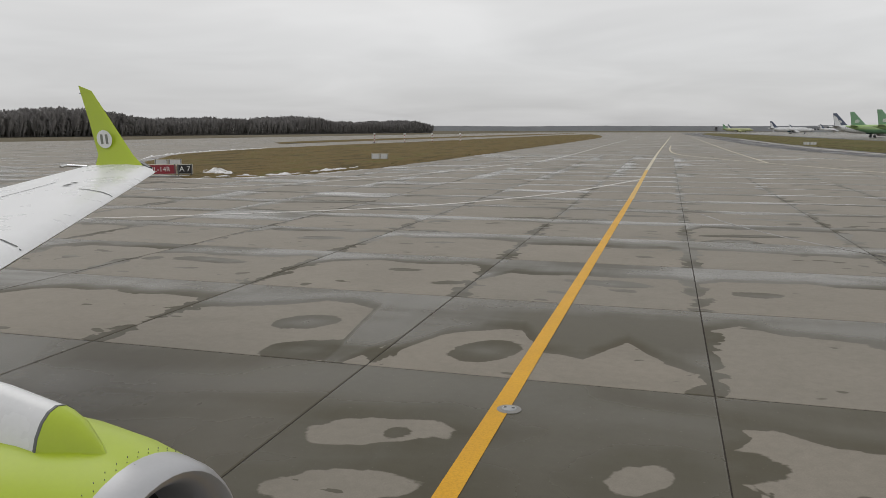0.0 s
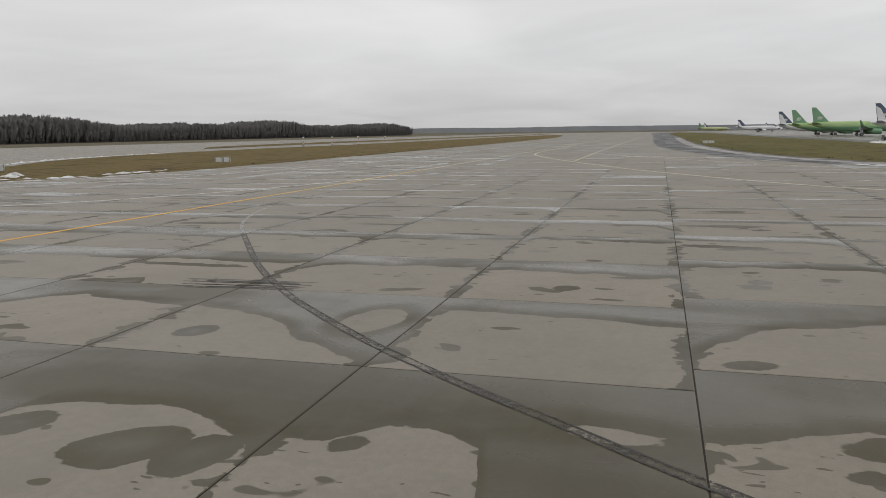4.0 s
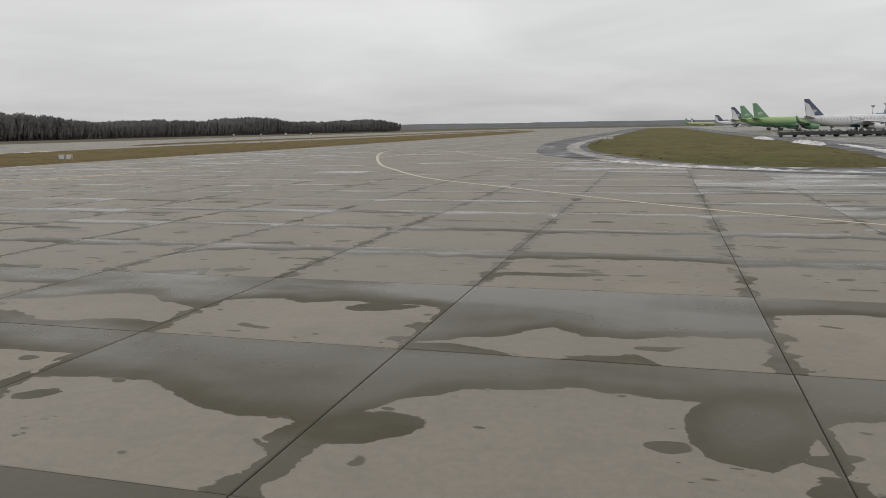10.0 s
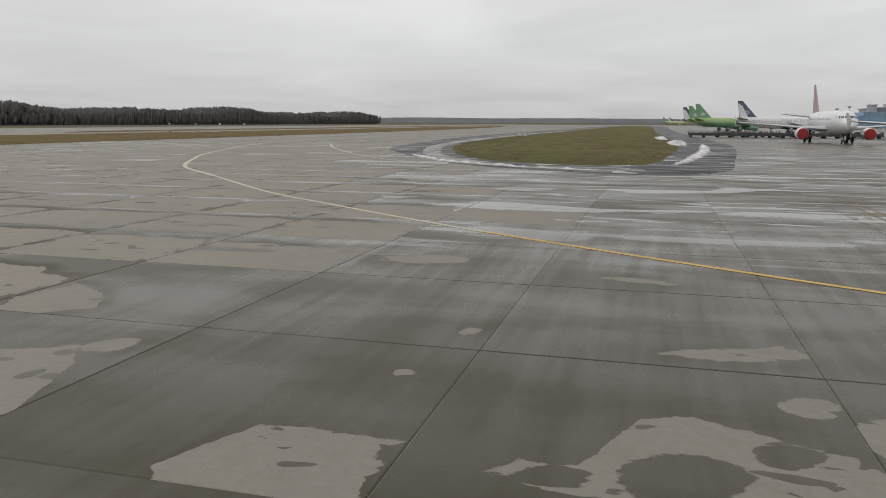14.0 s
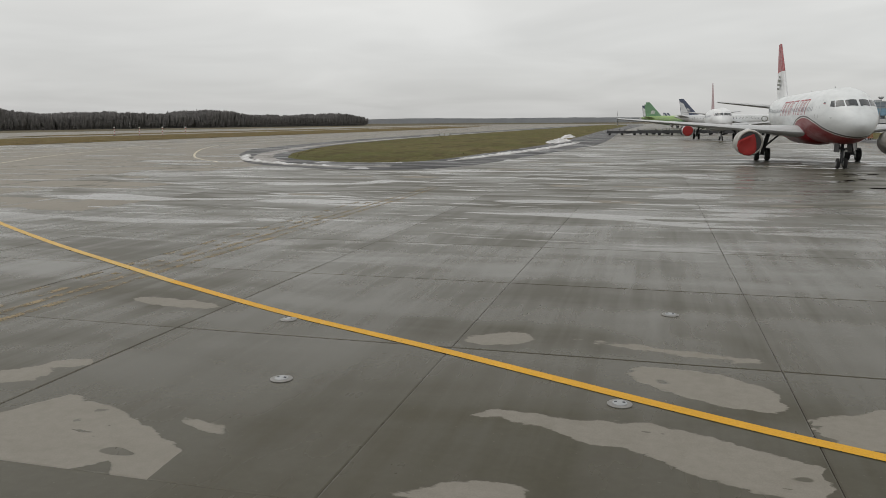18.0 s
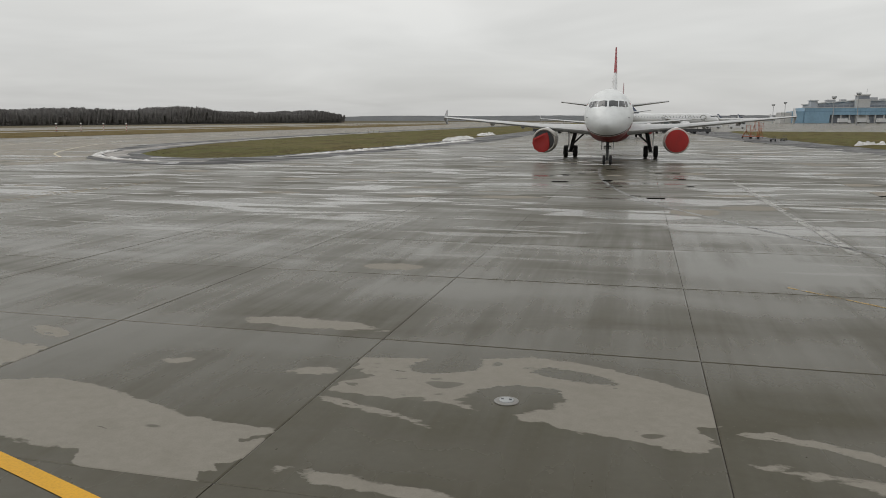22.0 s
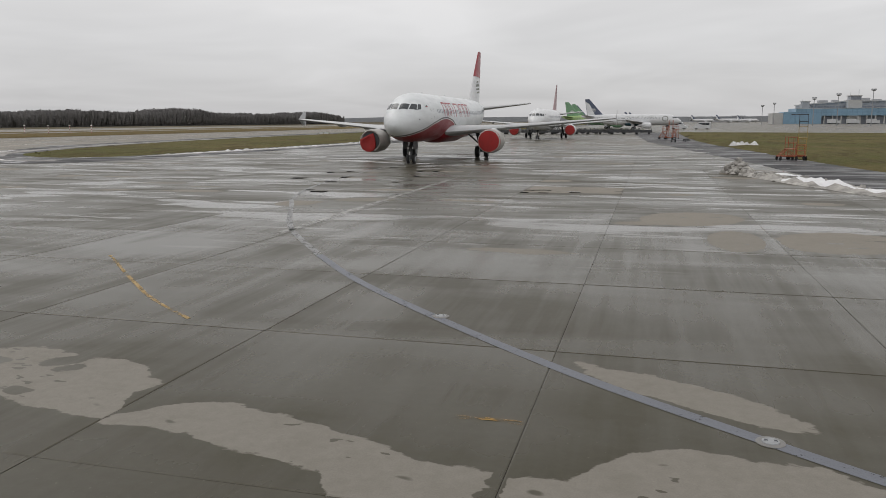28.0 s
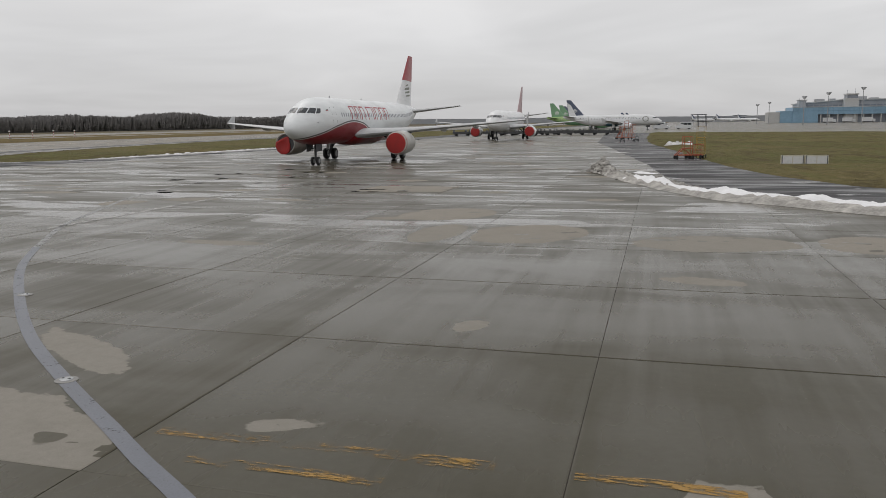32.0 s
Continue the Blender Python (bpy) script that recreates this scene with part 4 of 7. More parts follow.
snow_bank(((-33.2, 48.69), (-30.77, 51.33), (-28.35, 54.04), (-27.68, 60.89), (-27.09, 69.11)), 0.8, 0.22, "thin line of old snow along the grass edge", 24.0)
snow_bank(((-60.17, 78.27), (-66.33, 90.19), (-71.78, 108.5), (-74.61, 139.5)), 0.9, 0.25, "thin line of old snow along the grass edge", 25.0)


# ---- airliners ----
STATIONS = ((0.0, 3.12, 0.06, 0.05), (0.12, 3.13, 0.34, 0.30), (0.4, 3.17, 0.64, 0.58), (0.9, 3.25, 0.99, 0.90), (1.6, 3.38, 1.32, 1.24), (2.4, 3.52, 1.57, 1.55),
            (3.3, 3.65, 1.76, 1.82), (4.3, 3.75, 1.89, 1.98), (5.4, 3.79, 1.95, 2.05), (6.6, 3.80, 1.975, 2.07), (24.0, 3.80, 1.975, 2.07), (26.5, 3.87, 1.94, 2.0),
            (29.0, 4.08, 1.72, 1.76), (31.5, 4.38, 1.36, 1.38), (34.0, 4.70, 0.92, 0.93), (36.2, 4.97, 0.48, 0.48), (37.57, 5.12, 0.16, 0.16))


def hull(s):
    """Centre height and half sizes of the hull at s metres from the nose."""
    rows = STATIONS
    for a, b in zip(rows, rows[1:]):
        if s <= b[0]:
            k = (s - a[0]) / (b[0] - a[0])
            zc, w, h = (a[i] + (b[i] - a[i]) * k for i in (1, 2, 3))
            return zc + 0.15, w, h * 1.03
    return rows[-1][1:]


def on_hull(s, deg, out=0.0):
    zc, w, h = hull(s)
    a = radians(deg)
    return Vector(((w + out) * math.cos(a), s, zc + (h + out) * math.sin(a)))


def hull_patch(corners, out=0.012, n=5):
    """A thin plate on the hull between four corners (s, degrees), lying on its curve."""
    bm = bmesh.new()
    (s0, a0), (s1, a1), (s2, a2), (s3, a3) = corners
    grid = []
    for i in range(n + 1):
        u, row = i / n, []
        for j in range(n + 1):
            v = j / n
            s = (s0 * (1 - u) + s1 * u) * (1 - v) + (s3 * (1 - u) + s2 * u) * v
            a = (a0 * (1 - u) + a1 * u) * (1 - v) + (a3 * (1 - u) + a2 * u) * v
            row.append(bm.verts.new(on_hull(s, a, out)))
        grid.append(row)
    for i in range(n):
        for j in range(n):
            bm.faces.new((grid[i][j], grid[i + 1][j], grid[i + 1][j + 1], grid[i][j + 1]))
    bmesh.ops.recalc_face_normals(bm, faces=bm.faces)
    return bm


def wheel(parent, x, y, r, wide, name="wheel"):
    w = part(name, spun(((-wide / 2, r * 0.72), (-wide / 2 + 0.03, r * 0.94), (-wide / 4, r), (wide / 4, r), (wide / 2 - 0.03, r * 0.94), (wide / 2, r * 0.72)), "X", 24, (x, y, r)), RUBBER, parent, "black rubber tyre", True)
    part("hub", spun(((-wide / 2 - 0.012, r * 0.25), (-wide / 2 - 0.004, r * 0.55), (wide / 2 + 0.004, r * 0.55), (wide / 2 + 0.012, r * 0.25)), "X", 16, (x, y, r)), STEEL, w, "grey metal hub")


SIZE = 0.954


def airliner(x, y, turn, skin, label, fin, belly=None, covers=None, nacelle=None, fin_tip=None, title=None, sharklet=None, mark=None, torn=False, detail=True):
    """A parked twin-jet: origin under its nose, tail along its own +y."""
    a = thing("airliner", x, y, 0.0, label, "airplane", "parked airliners", turn)
    a.scale = (SIZE, SIZE, SIZE)
    nacelle = nacelle or WHITE_SKIN
    seg = 40 if detail else 22
    body = part("fuselage", loft([[on_hull(s, 360 * k / seg) for k in range(seg)] for s, *_ in STATIONS]), skin, a, "", True)
    # cockpit: six panes
    for side in (1, -1):
        for c in (((1.28, 86.5), (1.58, 56), (2.28, 61), (2.02, 87)), ((1.68, 53), (2.34, 34), (2.90, 46), (2.40, 59)), ((2.44, 33), (3.02, 28), (3.36, 39), (3.02, 44.5))):
            part("cockpit_pane", hull_patch([(s, 90 + side * (90 - d)) for s, d in c], 0.012, 4), GLASS_DARK, body, "dark cockpit glass")
    # cabin windows and doors
    for side in (1, -1):
        for k in range(46 if detail else 23):
            s = 6.9 + k * (0.533 if detail else 1.066)
            part("window", hull_patch([(s + ds, 90 + side * (90 - dd)) for ds, dd in ((0, 10), (0.24, 10), (0.24, 20), (0, 20))], 0.01, 1), GREY_DARK, body)
        for s in (4.9, 30.3):
            for ds in (0.0, 0.82):
                part("door_seam", hull_patch([(s + ds + e, 90 + side * (90 - d)) for e, d in ((0, -18), (0.035, -18), (0.035, 36), (0, 36))], 0.009, 3), SEAM, body)
    if detail:
        for side in (1, -1):
            for k, m in enumerate((PALE_MARK, TEAL, RED_PAINT)):
                part("flag_stripe", hull_patch([(3.95 + e, 90 + side * (90 - d)) for e, d in ((0, 33 - 2 * k), (0.45, 33 - 2 * k), (0.45, 31 - 2 * k), (0, 31 - 2 * k))], 0.011, 2), m, body)
            part("air_probe", tube(rod(on_hull(2.3, 90 + side * 85), on_hull(2.3, 90 + side * 85, 0.12), 0.02), on_hull(2.3, 90 + side * 85, 0.12), on_hull(2.05, 90 + side * 85, 0.16), 0.015), STEEL, body)
        for s in (8.5, 17.0):
            part("antenna_blade", loft([foil((0, s, hull(s)[0] + hull(s)[2] - 0.05), (0, s + 0.5, hull(s)[0] + hull(s)[2] - 0.05), 0.6, (1, 0, 0)), foil((0, s + 0.2, hull(s)[0] + hull(s)[2] + 0.17), (0, s + 0.4, hull(s)[0] + hull(s)[2] + 0.17), 0.6, (1, 0, 0))]), STEEL, body)
        for pane in (1, -1):
            part("wiper", rod(on_hull(1.28, 90 - pane * 8, 0.02), on_hull(1.75, 90 - pane * 20, 0.03), 0.014), DARK_STEEL, body)
    # belly fairing between the wings
    part("belly_fairing", loft([[Vector((1.75 * f * math.cos(2 * math.pi * k / 20), s, 2.55 + 0.95 * f * math.sin(2 * math.pi * k / 20))) for k in range(20)] for s, f in ((10.2, 0.3), (11.4, 0.86), (13, 1.05), (18.5, 1.08), (20.4, 0.9), (22.2, 0.3))]), belly or skin, a, "", True)
    for side in (1, -1):
        wing = part("wing", loft([foil(*w, (0, 0, 1)) for w in (
            ((side * 1.5, 11.2, 2.62), (side * 1.5, 18.4, 2.50), 1.15), ((side * 6.4, 14.1, 2.98), (side * 6.4, 18.25, 2.90), 0.95),
            ((side * 12.0, 17.0, 3.45), (side * 12.0, 19.9, 3.40), 0.85), ((side * 16.9, 19.5, 3.86), (side * 16.9, 21.05, 3.84), 0.8))]), WING_GREY if nacelle is WHITE_SKIN else skin, a, "grey swept wing", True)
        if sharklet:
            part("wingtip", loft([foil((side * 16.9, 19.5, 3.86), (side * 16.9, 21.05, 3.84), 0.7, (0, 0, 1)), foil((side * 17.5, 20.3, 4.5), (side * 17.5, 21.35, 4.5), 0.6, (side, 0, 0.3)), foil((side * 17.9, 21.2, 6.2), (side * 17.9, 21.75, 6.2), 0.6, (side, 0, 0))]), sharklet, wing, "upswept wingtip", True)
        else:
            part("wingtip_fence", loft([foil((side * 16.95, 20.5, 3.2), (side * 16.95, 21.3, 3.2), 0.5, (side, 0, 0)), foil((side * 16.95, 19.4, 3.86), (side * 16.95, 21.2, 3.86), 0.4, (side, 0, 0)), foil((side * 17.0, 20.8, 4.65), (side * 17.0, 21.55, 4.65), 0.5, (side, 0, 0))]), WING_GREY, wing, "small wingtip fence", True)
        for fx in (4.6, 8.6, 11.8):
            yy = 17.4 + (fx - 4.6) * 0.28
            zz = 2.62 + (fx - 4.6) * 0.085
            part("flap_fairing", loft([[Vector((side * fx + 0.16 * f * math.cos(2 * math.pi * k / 10), yy + s, zz + 0.22 * f * math.sin(2 * math.pi * k / 10))) for k in range(10)] for s, f in ((-1.6, 0.1), (-0.8, 0.9), (0.4, 1.0), (1.5, 0.15))]), WING_GREY, wing, "", True)
        part("tailplane", loft([foil((side * 0.7, 32.0, 5.05), (side * 0.7, 35.7, 5.0), 0.9, (0, 0, 1)), foil((side * 6.22, 35.3, 5.72), (side * 6.22, 36.9, 5.70), 0.8, (0, 0, 1))]), WING_GREY if nacelle is WHITE_SKIN else skin, a, "grey tailplane", True)
        # engine
        ex, ez = side * 5.75, 1.78
        eng = part("engine", spun(((0.12, 0.88), (0.0, 0.95), (0.05, 1.02), (0.5, 1.10), (1.6, 1.13), (2.9, 1.05), (3.5, 0.93), (3.45, 0.6), (4.6, 0.42), (5.2, 0.1)), "Y", 36, (ex, 10.9, ez)), DIRTY_WHITE if torn else nacelle, a, "engine nacelle", True)
        part("inlet_lip", spun(((0.16, 0.87), (0.03, 0.935), (-0.015, 0.98), (0.02, 1.03), (0.16, 1.065)), "Y", 36, (ex, 10.9, ez), False), DIRTY_WHITE if torn else CHROME, eng, "dull inlet lip", True)
        if covers and torn and side < 0:
            # the cover has slipped: its upper half hangs off the lip
            part("inlet", spun(((0.5, 0.1), (0.5, 0.86), (0.1, 0.93)), "Y", 30, (ex, 10.9, ez)), INLET_DARK, eng, "dark engine inlet")
            bm, rims = bmesh.new(), []
            rim = ((0.28, 0.74), (0.42, 0.40), (0.50, -0.05), (0.52, -0.50), (0.38, -0.86), (0.0, -1.06), (-0.45, -1.02), (-0.86, -0.74), (-1.04, -0.25), (-0.98, 0.16), (-0.62, 0.34), (-0.12, 0.60))
            for f, depth in ((1.0, 0.12), (0.985, -0.02), (0.80, -0.09), (0.45, -0.02), (0.12, 0.02)):
                rims.append([bm.verts.new((ex - 0.25 * (1 - f) + u * f, 10.9 + depth - 0.05 * abs(u - v) * f, ez - 0.2 * (1 - f) + v * f)) for u, v in rim])
            for r0, r1 in zip(rims, rims[1:]):
                for k in range(12):
                    bm.faces.new((r0[k], r0[(k + 1) % 12], r1[(k + 1) % 12], r1[k]))
            bm.faces.new(rims[-1])
            bmesh.ops.recalc_face_normals(bm, faces=bm.faces)
            part("inlet_cover", bm, covers, eng, "slipped red fabric inlet cover", True)
        elif covers:
            bulge = spun(((-0.07, 0.12), (-0.065, 0.55), (-0.04, 0.90), (0.0, 1.0), (0.22, 1.085), (0.24, 1.05)), "Y", 36, (ex, 10.9, ez))
            part("inlet_cover", bulge, covers, eng, "red fabric inlet cover", True)
        else:
            part("inlet", spun(((0.3, 0.1), (0.32, 0.88), (0.1, 0.94)), "Y", 30, (ex, 10.9, ez)), INLET_DARK, eng, "dark engine inlet")
        part("pylon", loft([foil((ex, 11.6, ez + 1.0), (ex, 15.6, ez + 0.75), 0.9, (1, 0, 0)), foil((ex, 13.0, 2.95), (ex, 16.5, 2.75), 0.9, (1, 0, 0))]), nacelle, eng, "", True)
        # main gear
        gear = part("main_gear", tube(rod((side * 3.795, 17.7, 0.6), (side * 3.3, 17.6, 2.7), 0.17, 0.2), (side * 3.7, 17.7, 1.2), (side * 2.3, 17.4, 2.5), 0.085), DARK_STEEL, a, "dark landing gear leg")
        part("gear_door", a_box(side * 3.98 - 0.03, 17.2, 1.0, side * 3.98 + 0.03, 18.2, 2.6, bevel=0.02), WHITE_SKIN, gear)
        part("axle", rod((side * 3.795 - 0.5, 17.7, 0.58), (side * 3.795 + 0.5, 17.7, 0.58), 0.08), STEEL, gear)
        for o in (-0.465, 0.465):
            wheel(gear, side * 3.795 + o, 17.7, 0.585, 0.42)
    nose = part("nose_gear", tube(tube(rod((0, 5.07, 0.4), (0, 5.2, 2.2), 0.10, 0.13), (0, 5.05, 1.1), (0, 6.5, 1.95), 0.06), (-0.3, 5.0, 1.5), (0.3, 5.0, 1.5), 0.05), DARK_STEEL, a, "dark nose gear leg")
    part("axle", rod((-0.34, 5.07, 0.39), (0.34, 5.07, 0.39), 0.06), STEEL, nose)
    for side in (1, -1):
        wheel(nose, side * 0.26, 5.07, 0.39, 0.23)
        part("gear_door", a_box(side * 0.45 - 0.02, 4.2, 1.25, side * 0.45 + 0.02, 5.6, 2.0, bevel=0.01), DARK_STEEL, nose)
        part("taxi_lamp", spun(((0.0, 0.05), (-0.07, 0.1)), "Y", 14, (side * 0.22, 4.95, 1.35)), PALE_MARK, nose, "landing lamp")
    # fin
    f0, f1 = ((0, 28.9, 5.6), (0, 35.2, 5.45)), ((0, 34.5, 11.9), (0, 36.2, 11.9))

    def fin_at(k):
        return [Vector(f0[i]).lerp(Vector(f1[i]), k) for i in (0, 1)]

    fin_ob = part("fin", loft([foil(*fin_at(0.0), 0.75, (1, 0, 0)), foil(*fin_at(0.55), 0.75, (1, 0, 0)), foil(*fin_at(1.0), 0.75, (1, 0, 0))]), fin, a, "tail fin", True)
    part("dorsal_fillet", loft([foil((0, 26.6, 5.75), (0, 30.0, 5.6), 0.25, (1, 0, 0)), foil((0, 29.0, 6.1), (0, 30.4, 6.1), 0.3, (1, 0, 0))]), fin, fin_ob, "", True)
    if fin_tip:
        part("fin_colour_band", loft([foil(*[p + Vector((0, -0.02 if i == 0 else 0.02, 0)) for i, p in enumerate(fin_at(k))], 0.79, (1, 0, 0)) for k in (0.52, 0.8, 1.003)]), fin_tip, fin_ob, "coloured upper fin", True)
    if fin is NAVY:
        for side in (1, -1):
            bm, quad = bmesh.new(), []
            for k, u in ((0.02, 0.50), (0.02, 0.97), (0.86, 0.97), (0.70, 0.52)):
                lead, trail = fin_at(k)
                p = lead.lerp(trail, u)
                quad.append(bm.verts.new((side * (0.078 * 0.75 * (trail - lead).length * (1.12 - 0.95 * max(0.0, u - 0.4)) + 0.012), p.y, p.z)))
            bm.faces.new(quad)
            part("pale_fin_panel", bm, WHITE_SKIN, fin_ob, "pale rear half of the fin")
    if mark:
        # plain emblem: two slanting strokes either side of the fin
        for side in (1, -1):
            for k0, k1, u0, u1 in ((0.33, 0.37, 0.22, 0.60), (0.27, 0.30, 0.30, 0.66), (0.21, 0.235, 0.40, 0.70), (0.40, 0.425, 0.26, 0.44)):
                bm = bmesh.new()
                quad = []
                for k, u in ((k0, u0), (k0 + 0.02, u1), (k1 + 0.03, u1), (k1, u0)):
                    lead, trail = fin_at(k)
                    p = lead.lerp(trail, u)
                    c = (trail - lead).length
                    quad.append(bm.verts.new((side * (0.066 * c * 0.75 + 0.05), p.y, p.z)))
                bm.faces.new(quad)
                part("fin_emblem", bm, mark, fin_ob, "plain emblem strokes")
    if title:
        # a title of plain upright bars along both sides
        s = 9.4
        for wide in (1.15, 1.0, 1.15, 0.0, 1.7, 0.2, 1.2, 1.2, 1.05):
            if wide:
                for side in (1, -1):
                    for e0, e1, d0, d1 in (((0.0, 0.2, 3, 40), (wide - 0.16, wide, 3, 40), (0.0, wide, 36, 40)) if wide > 0.3 else ((0.0, wide, 3, 40),)):
                        if not detail:
                            d0, d1 = 21 + d0 * 0.3, 21 + d1 * 0.3
                        part("title_bar", hull_patch([(s + e, 90 + side * (90 - d)) for e, d in ((e0, d0), (e1, d0), (e1, d1), (e0, d1))], 0.014, 3), title, body, "red plain title bar")
            s += wide + 0.28 if wide else 0.5
    if title and not detail:
        # a plain ring behind the nose
        for side in (1, -1):
            for k in range(12):
                a0, a1 = math.radians(30 * k), math.radians(30 * k + 27)
                part("ring_emblem", hull_patch([(5.9 + r * 1.15 * math.cos(t), 90 + side * (78 - 30 * r * math.sin(t))) for r, t in ((0.72, a0), (1.0, a0), (1.0, a1), (0.72, a1))], 0.014, 2), title, body, "grey plain ring")
    return a


airliner(95.32, 56.25, 1.2, RED_BELLY, "parked white airliner with red belly wave and red engine covers", WHITE_SKIN, RED_BELLY, RED_COVER, None, RED_PAINT, RED_TITLE, None, GREY_MARK, True)
airliner(93.53, 141.65, 0, WHITE_SKIN, "parked white airliner with thin red fin and red engine covers", PINK_FIN, None, RED_COVER)
airliner(124.48, 294.23, 90, WHITE_SKIN, "parked white airliner with a dark navy tail", NAVY, TEAL, None, None, None, GREY_MARK, None, PALE_MARK, False, False)
airliner(112.31, 338.53, 90, GREEN_SKIN, "parked bright green airliner with upswept wingtips", FIN_GREEN, None, None, GREEN_SKIN, None, None, FIN_GREEN, PALE_MARK, False, False)
airliner(111.2, 379.7, 90, GREEN_SKIN, "parked bright green airliner standing behind its twin", FIN_GREEN, None, None, GREEN_SKIN, None, None, FIN_GREEN, PALE_MARK, False, False)
airliner(109.6, 408.0, 90, WHITE_SKIN, "parked white airliner with a dark navy tail", NAVY, TEAL, None, None, None, None, None, PALE_MARK, False, False)
airliner(122.94, 761.66, 90, WHITE_SKIN, "white airliner with a dark tail parked far off", NAVY, TEAL, None, None, None, None, None, None, False, False)
airliner(126.28, 785.3, 90, WHITE_SKIN, "white airliner with a dark tail parked far off", NAVY, TEAL, None, None, None, None, None, None, False, False)
airliner(106.06, 1137.6, 90, LIME_SKIN, "yellow-green airliner parked very far off", FIN_GREEN, None, None, LIME_SKIN, None, None, None, None, False, False)
airliner(114.63, 1169.6, 90, LIME_SKIN, "yellow-green airliner parked very far off", NAVY, None, None, LIME_SKIN, None, None, None, None, False, False)
for x_, y_, turn_ in ((236, 1180, 75), (270, 1260, 60), (322, 1290, 70), (205, 1240, 80)):
    airliner(x_, y_, turn_, WHITE_SKIN, "white airliner at the distant terminal stands", NAVY if x_ < 300 else WHITE_SKIN, None, None, None, None, None, None, None, False, False)


# ---- own jet: the port wing with its winglet, and the engine below it ----
jet = thing("own_jet_wing", -6.82, 0.97, 0.0, "white jet wing with lime green winglet and engine nacelle", "airplane wing")


def local(p):
    return Vector(p) - Vector((-7.0, 1.0, 0.0))


WING = (((-3.55, 0.7, 1.80), (-8.7, 0.7, 1.74), 0.9), ((-5.81, 5.5, 2.20), (-9.25, 5.5, 2.22), 0.75), ((-7.55, 9.3, 2.53), (-9.72, 9.3, 2.58), 0.65), ((-8.42, 11.3, 2.74), (-9.92, 11.3, 2.81), 0.6))
own_wing = part("wing", loft([foil(local(a), local(b), t, (0, 0, 1)) for a, b, t in WING]), GLOSS_WHITE, jet, "white wing with panel seams", True)
WINGLET = (((-8.42, 11.3, 2.74), (-9.92, 11.3, 2.81), 0.6, (0, 0, 1)), ((-8.66, 11.52, 2.80), (-9.86, 11.5, 2.84), 0.6, (0, -0.5, 0.85)))
part("wingtip_root", loft([foil(local(a), local(b), t, u) for a, b, t, u in WINGLET]), GLOSS_WHITE, own_wing, "", True)
part("winglet", loft([foil(local(a), local(b), t, u) for a, b, t, u in (
    ((-8.76, 11.50, 2.80), (-9.80, 11.5, 2.84), 0.5, (0, -0.7, 0.7)), ((-9.06, 11.58, 3.02), (-9.80, 11.58, 3.02), 0.45, (0, -1, 0.2)),
    ((-9.58, 11.70, 3.62), (-10.06, 11.70, 3.66), 0.45, (0, -1, 0.1)), ((-10.04, 11.80, 4.16), (-10.32, 11.80, 4.26), 0.4, (0, -1, 0.1)))]), LIME, own_wing, "lime green winglet", True)


def plate(pts, name, mat, parent, label=""):
    bm = bmesh.new()
    bm.faces.new([bm.verts.new(local(p)) for p in pts])
    bmesh.ops.solidify(bm, geom=bm.faces[:], thickness=0.004)
    return part(name, bm, mat, parent, label)


def wing_top(y, u):
    """A point on the wing's upper face, u of the chord behind the leading edge."""
    for (a0, b0, t0), (a1, b1, t1) in zip(WING, WING[1:]):
        if y <= a1[1] + 1e-6:
            k = (y - a0[1]) / (a1[1] - a0[1])
            a, b, t = Vector(a0).lerp(Vector(a1), k), Vector(b0).lerp(Vector(b1), k), t0 + (t1 - t0) * k
            break
    for (u0, v0), (u1, v1) in zip(FOIL[:8], FOIL[1:8]):
        if u <= u1:
            v = v0 + (v1 - v0) * (u - u0) / (u1 - u0)
            break
    chord = b - a
    return a + chord * u + Vector((0, 0, v * chord.length * t + 0.006))


def wing_seam(y0, u0, y1, u1, wide=0.02):
    bm, n, last = bmesh.new(), 14, None
    for k in range(n + 1):
        y, u = y0 + (y1 - y0) * k / n, u0 + (u1 - u0) * k / n
        p, q = wing_top(y, u), wing_top(y + (wide if abs(u1 - u0) > 0.2 else 0), u + (0 if abs(u1 - u0) > 0.2 else wide / 2.2))
        pair = bm.verts.new(local(p)), bm.verts.new(local(q))
        if last:
            bm.faces.new((*last, *pair[::-1]))
        last = pair
    bmesh.ops.recalc_face_normals(bm, faces=bm.faces)
    part("panel_seam", bm, SEAM, own_wing, "dark panel seam")


wing_seam(1.0, 0.63, 9.6, 0.60, 0.02)
wing_seam(6.0, 0.01, 6.0, 0.24, 0.03)
wing_seam(9.0, 0.01, 9.0, 0.26, 0.03)
wing_seam(3.0, 0.01, 3.0, 0.24, 0.03)
for y_, u_ in ((9.2, 0.40), (9.35, 0.42), (9.5, 0.41)):
    c_ = wing_top(y_, u_)
    plate([c_ + Vector(d) for d in ((-0.05, -0.03, 0.002), (0.05, -0.03, 0.002), (0.05, 0.03, 0.002), (-0.05, 0.03, 0.002))], "access_panel", SEAM, own_wing)
part("tip_lamp", rod(local((-8.62, 11.45, 2.80)), local((-8.95, 11.62, 2.88)), 0.03, 0.05), GLASS_DARK, own_wing, "dark tip lamp glass")
part("tail_lamp_arm", tube(rod(local((-9.85, 11.35, 2.82)), local((-10.25, 11.3, 2.84)), 0.025), local((-10.25, 11.3, 2.84)), local((-10.25, 11.15, 2.82)), 0.025), CHROME, own_wing, "small metal arm behind the tip")
